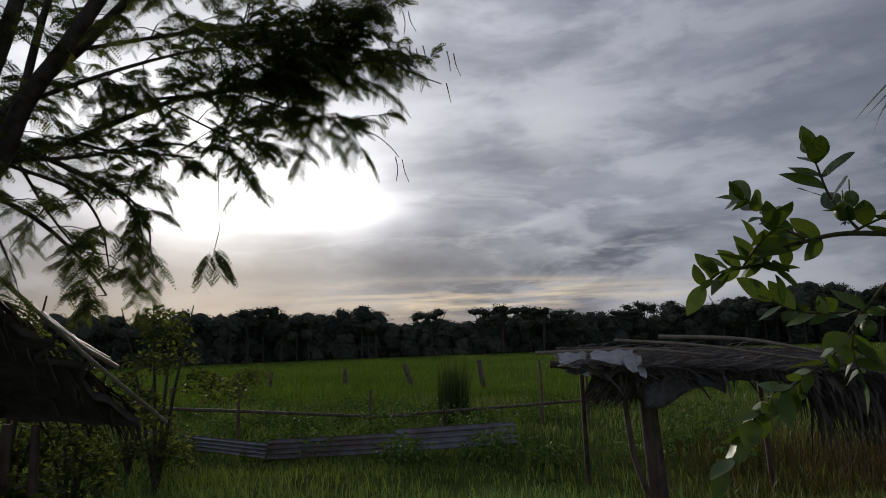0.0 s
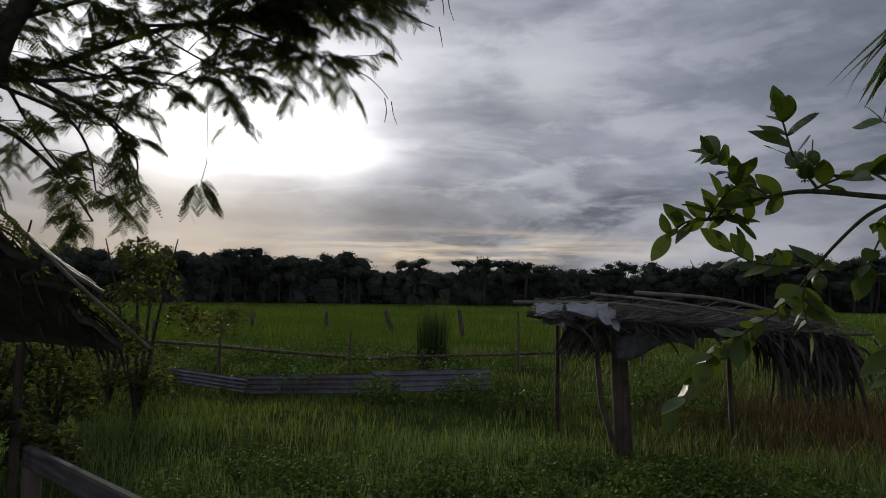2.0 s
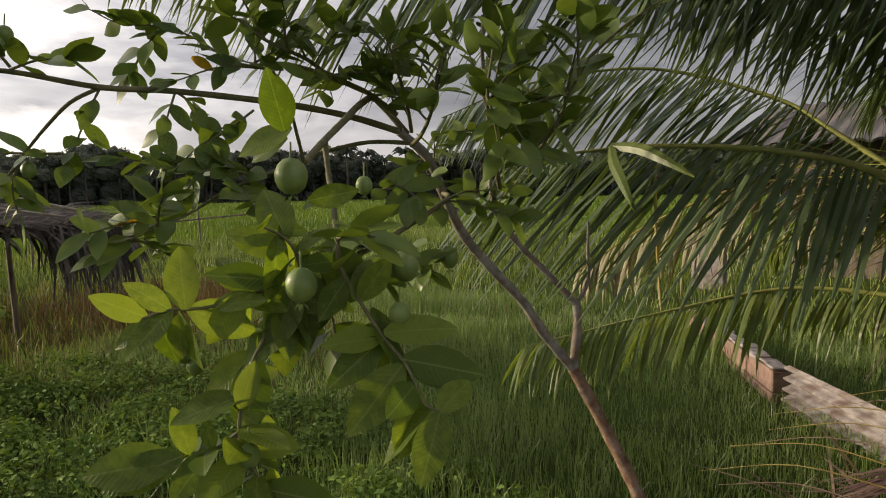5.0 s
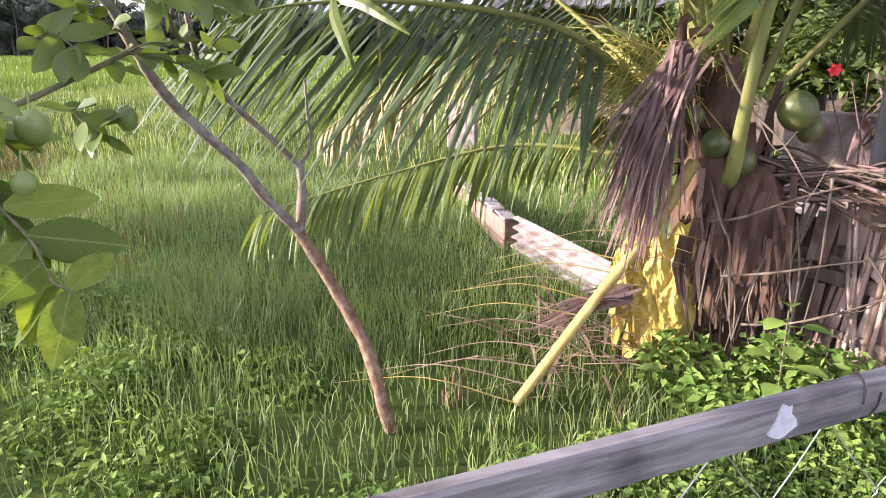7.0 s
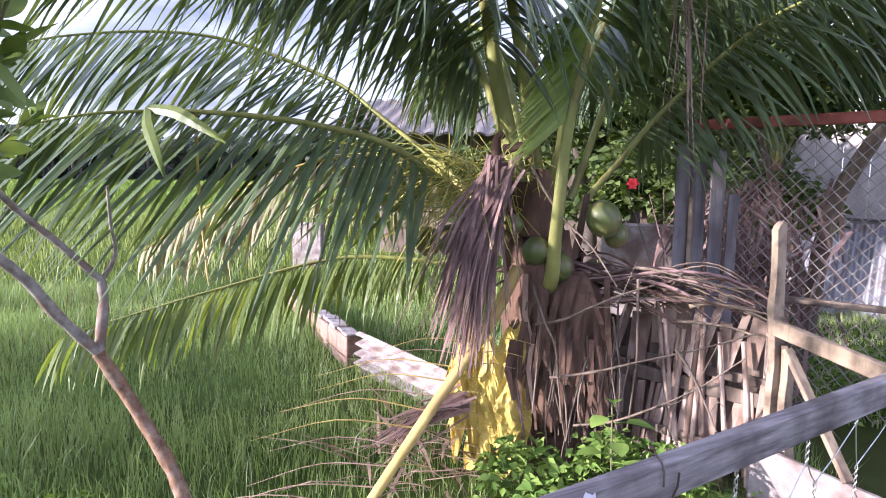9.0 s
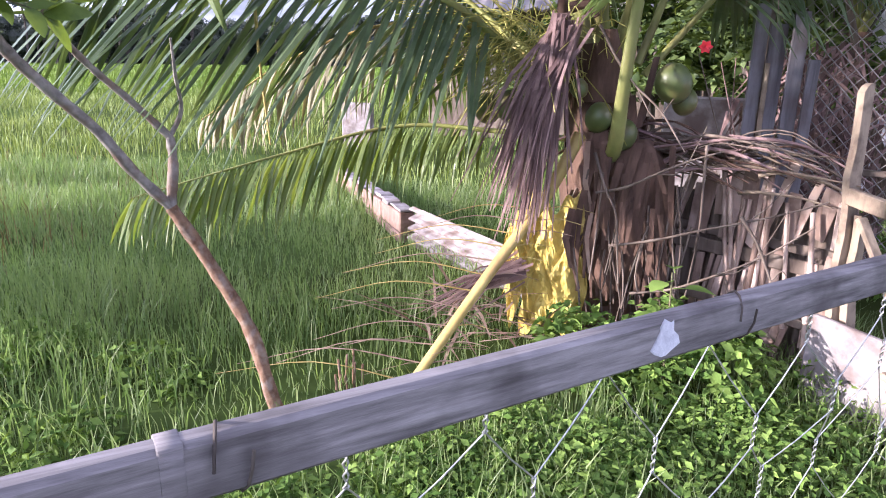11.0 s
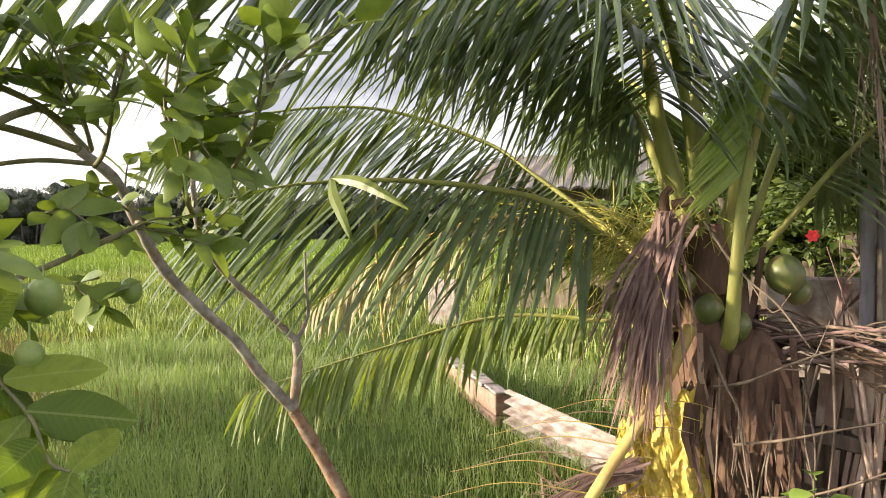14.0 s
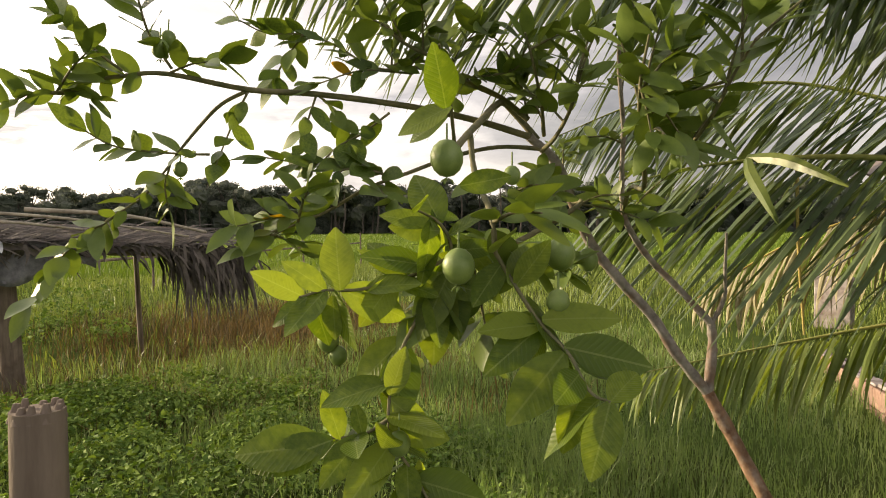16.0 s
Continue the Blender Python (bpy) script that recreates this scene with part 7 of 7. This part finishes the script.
# ---- left side: leucaena tree and dark shed ----
def left_tree():
    rng = random.Random(83)
    root = thing("leucaena_tree", (-4.6, 2.75, 0), "spreading tree with feathery leaves and hanging brown pods", "tree")
    limbs = [
        ([(-4.7, 2.7, -0.1), (-4.55, 2.75, 1.2), (-4.2, 2.85, 2.2), (-3.9, 2.95, 2.75)], 0.11, 0.075),
        ([(-3.9, 2.95, 2.72), (-3.43, 3.18, 2.96), (-2.90, 3.31, 3.20), (-2.54, 3.39, 3.30), (-1.95, 3.53, 3.44), (-1.55, 3.60, 3.50)], 0.024, 0.005),
        ([(-4.2, 2.85, 2.2), (-3.75, 2.85, 2.75), (-3.50, 2.98, 3.20), (-3.24, 3.07, 3.49), (-3.02, 3.11, 3.73), (-2.82, 3.12, 3.95), (-2.5, 3.2, 4.2)], 0.055, 0.014),
        ([(-3.24, 3.07, 3.49), (-2.68, 3.25, 3.62), (-2.20, 3.40, 3.70), (-1.68, 3.55, 3.75), (-1.55, 3.5, 3.72)], 0.013, 0.004),
        ([(-2.90, 3.31, 3.25), (-2.5, 3.42, 3.30), (-2.2, 3.5, 3.36), (-1.9, 3.55, 3.38)], 0.012, 0.004),
        ([(-3.6, 3.0, 2.95), (-3.3, 3.2, 2.80), (-3.0, 3.2, 2.62), (-2.85, 3.15, 2.40)], 0.02, 0.005),
        ([(-3.02, 3.11, 3.73), (-2.4, 3.0, 3.95), (-1.9, 3.2, 4.05), (-1.4, 3.4, 4.0)], 0.014, 0.004),
        ([(-3.9, 2.95, 2.75), (-3.7, 3.3, 2.6), (-3.5, 3.5, 2.35), (-3.3, 3.5, 2.1)], 0.02, 0.006),
        ([(-3.50, 2.98, 3.20), (-3.3, 2.9, 3.7), (-3.1, 2.9, 4.1), (-2.8, 3.0, 4.4)], 0.025, 0.008),
        ([(-2.54, 3.39, 3.33), (-2.2, 3.45, 3.50), (-1.8, 3.5, 3.62)], 0.010, 0.004),
        ([(-3.43, 3.18, 3.02), (-3.1, 3.25, 2.92), (-2.85, 3.3, 2.90), (-2.65, 3.35, 2.88)], 0.012, 0.004),
        ([(-3.6, 3.0, 2.95), (-3.5, 3.2, 2.60), (-3.35, 3.3, 2.35)], 0.012, 0.004),
        ([(-2.90, 3.31, 3.25), (-2.59, 3.48, 3.08), (-2.38, 3.58, 3.00), (-2.30, 3.62, 2.92)], 0.008, 0.004),
        ([(-2.54, 3.39, 3.33), (-2.12, 3.66, 3.22), (-1.92, 3.72, 3.17), (-1.78, 3.76, 3.12)], 0.007, 0.003),
        ([(-2.20, 3.40, 3.70), (-2.00, 3.72, 3.70), (-1.72, 3.80, 3.62)], 0.008, 0.003),
        ([(-1.55, 3.60, 3.50), (-1.35, 3.55, 3.36), (-1.18, 3.5, 3.26)], 0.006, 0.003),
        ([(-1.78, 3.76, 3.12), (-1.62, 3.62, 3.02), (-1.5, 3.5, 2.90), (-1.44, 3.46, 2.82)], 0.004, 0.002),
        ([(-4.2, 2.85, 2.2), (-3.75, 2.76, 2.42), (-3.38, 2.68, 2.70), (-3.22, 2.68, 3.03), (-3.02, 2.70, 3.32), (-2.80, 2.75, 3.70)], 0.07, 0.035),
        ([(-3.75, 2.70, 2.42), (-3.42, 2.55, 2.60), (-3.27, 2.45, 2.90), (-3.12, 2.41, 3.22), (-3.0, 2.40, 3.6)], 0.055, 0.03),
        ([(-3.38, 2.72, 2.74), (-3.14, 2.95, 2.63), (-3.02, 3.02, 2.45), (-3.0, 3.08, 2.22)], 0.012, 0.004),
        ([(-3.20, 2.95, 2.76), (-2.95, 3.15, 2.62), (-2.87, 3.25, 2.42), (-2.90, 3.26, 2.24)], 0.011, 0.004),
        ([(-3.42, 2.55, 2.60), (-3.30, 2.56, 2.45), (-3.26, 2.62, 2.30)], 0.012, 0.005),
        ([(-3.20, 2.70, 3.05), (-2.84, 2.86, 3.24), (-2.49, 3.01, 3.38), (-2.1, 3.15, 3.45)], 0.014, 0.004),
        ([(-3.36, 2.78, 2.76), (-3.10, 2.98, 2.82), (-2.74, 3.18, 2.92), (-2.45, 3.35, 2.90)], 0.012, 0.004),
    ]
    seeds = []
    for i, (line, r0, r1) in enumerate(limbs):
        mb = Mesh()
        pts = spline(line, 6)
        tube(mb, pts, r0, r1, 8, 0.05, rng)
        child("trunk" if i == 0 else "limb", mb, M_DARKBARK, root)
        if i and i not in (15, 16):
            run = 0.0
            for k in range(3, len(pts)):
                run += (pts[k] - pts[k - 1]).length
                if run > 0.085:
                    run = 0.0
                    seeds.append((pts[k], (pts[min(k + 1, len(pts) - 1)] - pts[k - 1]).normalized()))
    twigs, leaves = Mesh(), Mesh()

    def compound(p, d, ln):
        """A twice feathered leaf: a drooping midrib with narrow leaflet combs."""
        tip = p + d * ln + Vector((0, 0, -0.25 * ln))
        tube(twigs, [p, p + d * ln * 0.6, tip], 0.0018, 0.001, 3)
        for k in range(1, 9):
            s = k / 8
            q = p.lerp(p + d * ln * 0.6, s / 0.6) if s < 0.6 else (p + d * ln * 0.6).lerp(tip, (s - 0.6) / 0.4)
            side = d.cross(Vector((0, 0, 1)))
            side = side.normalized() if side.length > 0.05 else Vector((1, 0, 0))
            for sg in (1, -1):
                o = (side * sg * 0.85 + d * 0.5 + Vector((0, 0, -rng.uniform(0.05, 0.75)))).normalized()
                l2 = ln * rng.uniform(0.42, 0.60)
                w = o.cross(Vector((rng.uniform(-0.7, 0.7), rng.uniform(-1, 1), rng.uniform(-0.3, 0.3)))).normalized() * l2 * 0.20
                sag = Vector((0, 0, -0.25 * l2))
                vs, fs = [], []
                for j in range(6):
                    u = 0.10 + 0.85 * j / 5
                    c = q + o * l2 * u + sag * u * u
                    f = o * l2 * 0.10
                    r = math.sin(math.pi * (0.15 + 0.75 * u)) + 0.15
                    for sw in (1, -1):
                        k = len(vs)
                        vs += [c, c + w * r * sw * 0.5 - f * 0.75, c + w * r * sw + f * 0.3, c + w * r * sw * 0.5 + f * 1.0]
                        fs.append((k, k + 1, k + 2, k + 3))
                leaves.add(vs, fs)

    for p, d in seeds:
        for k in range(3 if p.x > -2.5 else 1):
            o = (d * rng.uniform(0.2, 1) + Vector((rng.gauss(0, 0.6), rng.gauss(0, 0.6), rng.gauss(0.02, 0.5)))).normalized()
            ln = rng.uniform(0.10, 0.32)
            e = p + o * ln
            tube(twigs, [p, p.lerp(e, 0.5) + Vector((0, 0, 0.02)), e], 0.005, 0.002, 4)
            for j in range(4):
                q = p.lerp(e, 0.25 + 0.75 * j / 3)
                compound(q, (o + Vector((rng.gauss(0, 0.8), rng.gauss(0, 0.8), rng.uniform(-0.6, 0.4)))).normalized(), rng.uniform(0.085, 0.15))
    starts = [p for p, d in seeds]
    for k in range(120):
        p = starts[rng.randrange(len(starts))]
        if p.x < -2.9 and rng.random() < 0.55:
            continue
        q = starts[rng.randrange(len(starts))]
        if not 0.15 < (q - p).length < 0.95:
            continue
        e = p.lerp(q, rng.uniform(0.3, 0.7)) + Vector((rng.gauss(0, 0.10), rng.gauss(0, 0.16), rng.gauss(0.02, 0.08)))
        tube(twigs, [p, p.lerp(e, 0.5) + Vector((0, 0, 0.03)), e], 0.0045, 0.002, 4)
        o = (e - p).normalized()
        for j in range(4):
            compound(p.lerp(e, 0.4 + 0.6 * j / 3), (o + Vector((rng.gauss(0, 0.8), rng.gauss(0, 0.8), rng.uniform(-0.9, 0.2)))).normalized(), rng.uniform(0.09, 0.15))
    hang = Vector((-2.32, 2.94, 2.23))
    tube(twigs, [hang + Vector((0.02, 0, 0.55)), hang + Vector((0.03, 0, 0.12)), hang], 0.0025, 0.002, 4)
    for k in range(6):
        compound(hang + Vector((0.012 * k - 0.03, 0, 0.015 * (k % 3))), Vector((rng.uniform(-0.8, 0.8), rng.uniform(-0.5, 0.5), -rng.uniform(0.5, 1.1))).normalized(), rng.uniform(0.10, 0.14))
    ob = child("twig_tangle", twigs, M_DARKBARK, root)
    ob["kind"] = "stuff"
    ob = child("crown", leaves, M_LTREE, root, smooth=False)
    ob["kind"] = "stuff"
    for x, y, z in ((-1.15, 3.5, 3.26), (-1.46, 3.45, 2.82), (-1.42, 3.45, 2.80), (-1.36, 3.47, 3.50), (-1.32, 3.47, 3.48), (-1.28, 3.48, 3.50), (-1.14, 3.5, 3.46), (-1.10, 3.5, 3.44), (-1.36, 3.47, 3.72), (-1.40, 3.5, 3.74), (-1.44, 3.5, 3.20), (-0.93, 3.45, 3.98), (-0.88, 3.45, 3.97), (-0.83, 3.45, 3.97)):
        mb = Mesh()
        ln = rng.uniform(0.11, 0.15)
        tube(mb, spline([(x, y, z), (x + 0.012, y, z - ln * 0.5), (x + rng.uniform(0.0, 0.05), y, z - ln)], 4), 0.009, 0.004, 6, flat=0.35)
        child("seed_pod", mb, M_POD, root)
    mb = Mesh()
    tube(mb, spline([(-1.4, 3.4, 4.0), (-1.1, 3.42, 4.06), (-0.85, 3.45, 3.98)], 4), 0.004, 0.002, 4)
    child("limb", mb, M_DARKBARK, root)


left_tree()


def left_shed():
    rng = random.Random(89)
    root = thing("bamboo_shed", (-4.0, 3.6, 0), "dark lean-to shed with a sloping roof edged by bamboo poles", "shed")
    roof = Mesh()
    nx, ny = 14, 12
    grid = []
    for jj in range(ny):
        for ii in range(nx):
            s, u = jj / (ny - 1), ii / (nx - 1)
            e = Vector((-3.62, 2.85, 2.14)).lerp(Vector((-3.34, 3.90, 1.32)), s) + Vector((-1.7 * u, 0.12 * u, 0.10 * u))
            ragged = 0.16 * noise.noise(Vector((jj * 0.9, ii * 0.8, 3.0))) * (1.0 if ii in (0, nx - 1) or jj == ny - 1 else 0.15)
            grid.append(e + Vector((ragged, ragged, 0.05 * noise.noise(Vector((ii * 0.6, jj * 0.7, 8.0))))))
    faces = [(r0 * nx + c, r0 * nx + c + 1, (r0 + 1) * nx + c + 1, (r0 + 1) * nx + c) for r0 in range(ny - 1) for c in range(nx - 1)]
    o = len(grid)
    rim = [k for k in range(nx)] + [nx * r0 + nx - 1 for r0 in range(1, ny)] + [nx * (ny - 1) + c for c in range(nx - 2, -1, -1)] + [nx * r0 for r0 in range(ny - 2, 0, -1)]
    roof.add(grid + [p - Vector((0, 0, 0.05)) for p in grid], faces + [tuple(o + k for k in f[::-1]) for f in faces] + [(p, q, o + q, o + p) for p, q in zip(rim, rim[1:] + rim[:1])])
    child("roof", roof, M_THATCH, root, "dark ragged thatch roof")
    straw = Mesh()
    for k in range(320):
        s, u = rng.random(), rng.random() ** 1.6
        p = Vector((-3.62, 2.85, 2.16)).lerp(Vector((-3.34, 3.90, 1.34)), s) + Vector((-1.7 * u, 0.12 * u, 0.10 * u + 0.02))
        e = p + Vector((rng.uniform(-0.05, 0.10), rng.uniform(0.1, 0.3), -rng.uniform(0.08, 0.34)))
        w = Vector((0.012, 0, 0))
        straw.add([p - w, p + w, (p + e) / 2 + w + Vector((0, 0, 0.02)), (p + e) / 2 - w + Vector((0, 0, 0.02)), e], [(0, 1, 2, 3), (3, 2, 4)])
    child("straw", straw, M_THATCH, root, smooth=False)["kind"] = "stuff"
    for a, b, r in (((-3.50, 2.80, 2.22), (-3.18, 4.00, 1.28), 0.014), ((-3.55, 3.30, 1.96), (-3.38, 3.75, 1.66), 0.018), ((-3.60, 3.32, 2.00), (-3.44, 3.75, 1.71), 0.018)):
        mb = Mesh()
        tube(mb, [a, Vector(a).lerp(Vector(b), 0.5) + Vector((0, 0, -0.02)), b], r, r * 0.8, 7)
        child("pole", mb, M_BAMBOO, root, "thin pale bamboo pole")
    for x, y, tall in ((-4.0, 3.80, 1.30), (-4.9, 3.9, 1.3), (-3.75, 2.95, 2.05), (-4.3, 3.9, 1.3)):
        mb = Mesh()
        tube(mb, [(x, y, -0.1), (x + 0.02, y, tall)], 0.035, 0.03, 7, 0.06, rng)
        child("post", mb, M_POST, root)
    nrng = np.random.default_rng(90)
    for i, (x, y, tall, r) in enumerate(((-5.6, 7.9, 2.6, 0.95), (-5.6, 6.3, 2.0, 0.9), (-6.9, 9.3, 1.5, 0.8), (-4.7, 3.4, 1.2, 0.7), (-5.0, 4.6, 1.3, 0.7), (-4.4, 3.6, 2.3, 0.8), (-5.2, 4.8, 2.5, 0.9), (-11.6, 22.9, 1.0, 1.4), (-4.3, 3.0, 1.7, 0.55))):
        t = thing("shrub", (x, y, 0), "dark leafy shrub beside the bamboo shed", "shrub", "shrubs by the shed")
        for k in range(4):
            a = k * 1.7
            tb = Mesh()
            tube(tb, spline([(x, y, -0.05), (x + 0.25 * r * math.cos(a), y + 0.25 * r * math.sin(a), tall * 0.5), (x + 0.5 * r * math.cos(a), y + 0.5 * r * math.sin(a), tall * 0.9)], 3), 0.03, 0.008, 5)
            child("stem", tb, M_DARKBARK, t)
        cs = [(x + nrng.normal() * r * 0.4, y + nrng.normal() * r * 0.4, tall * nrng.uniform(0.1, 0.85)) for _ in range(10)]
        leaf = leaf_cloud("crown", nrng, cs, nrng.uniform(0.3, 0.5, 10) * r, 2200, 0.085, M_LTREE, "", "", 1.0)
        leaf.parent = t
        leaf.matrix_parent_inverse = Matrix.Translation(-t.location)


left_shed()


# ---- small growth at the fence foot ----
def cut_stems():
    rng = random.Random(97)
    root = thing("cut_stems", (2.35, 0.46, 0), "few short reddish brown stems cut off above the grass", "stems")
    for k in range(8):
        x, y = 2.35 + rng.uniform(-0.05, 0.05), 0.46 + rng.uniform(-0.06, 0.06)
        mb = Mesh()
        tube(mb, [(x, y, -0.05), (x + rng.uniform(-0.02, 0.02), y + rng.uniform(-0.02, 0.02), rng.uniform(0.10, 0.20))], 0.007, 0.005, 6, 0.1, rng)
        child("stem", mb, M_TRUNK, root)


cut_stems()


def broad_leaf_plant():
    rng = random.Random(98)
    at = Vector((2.64, -0.88, 0.0))
    root = thing("broad_leaf_plant", at, "young bright green plant with broad leaves beside the slat fence", "plant")
    stem = Mesh()
    tube(stem, [at + Vector((0, 0, -0.05)), at + Vector((0.01, 0.0, 0.30)), at + Vector((0.0, 0.01, 0.62))], 0.007, 0.004, 6)
    child("stem", stem, M_TWIG, root)
    for k in range(11):
        a = k * 2.4
        z = 0.62 - 0.035 * k
        out = Vector((math.cos(a), math.sin(a), rng.uniform(-0.2, 0.35))).normalized()
        mb = Mesh()
        tube(mb, [at + Vector((0, 0, z)), at + out * 0.05 + Vector((0, 0, z))], 0.003, 0.002, 4)
        place(mb, leaf_shape(0.13 * rng.uniform(0.7, 1.05), 0.085, 0.25, 0.2), Matrix.Translation(at + out * 0.05 + Vector((0, 0, z))) @ frame_of(out, (0, 0, 1)).to_4x4())
        child("leaf", mb, M_WEED, root)


broad_leaf_plant()
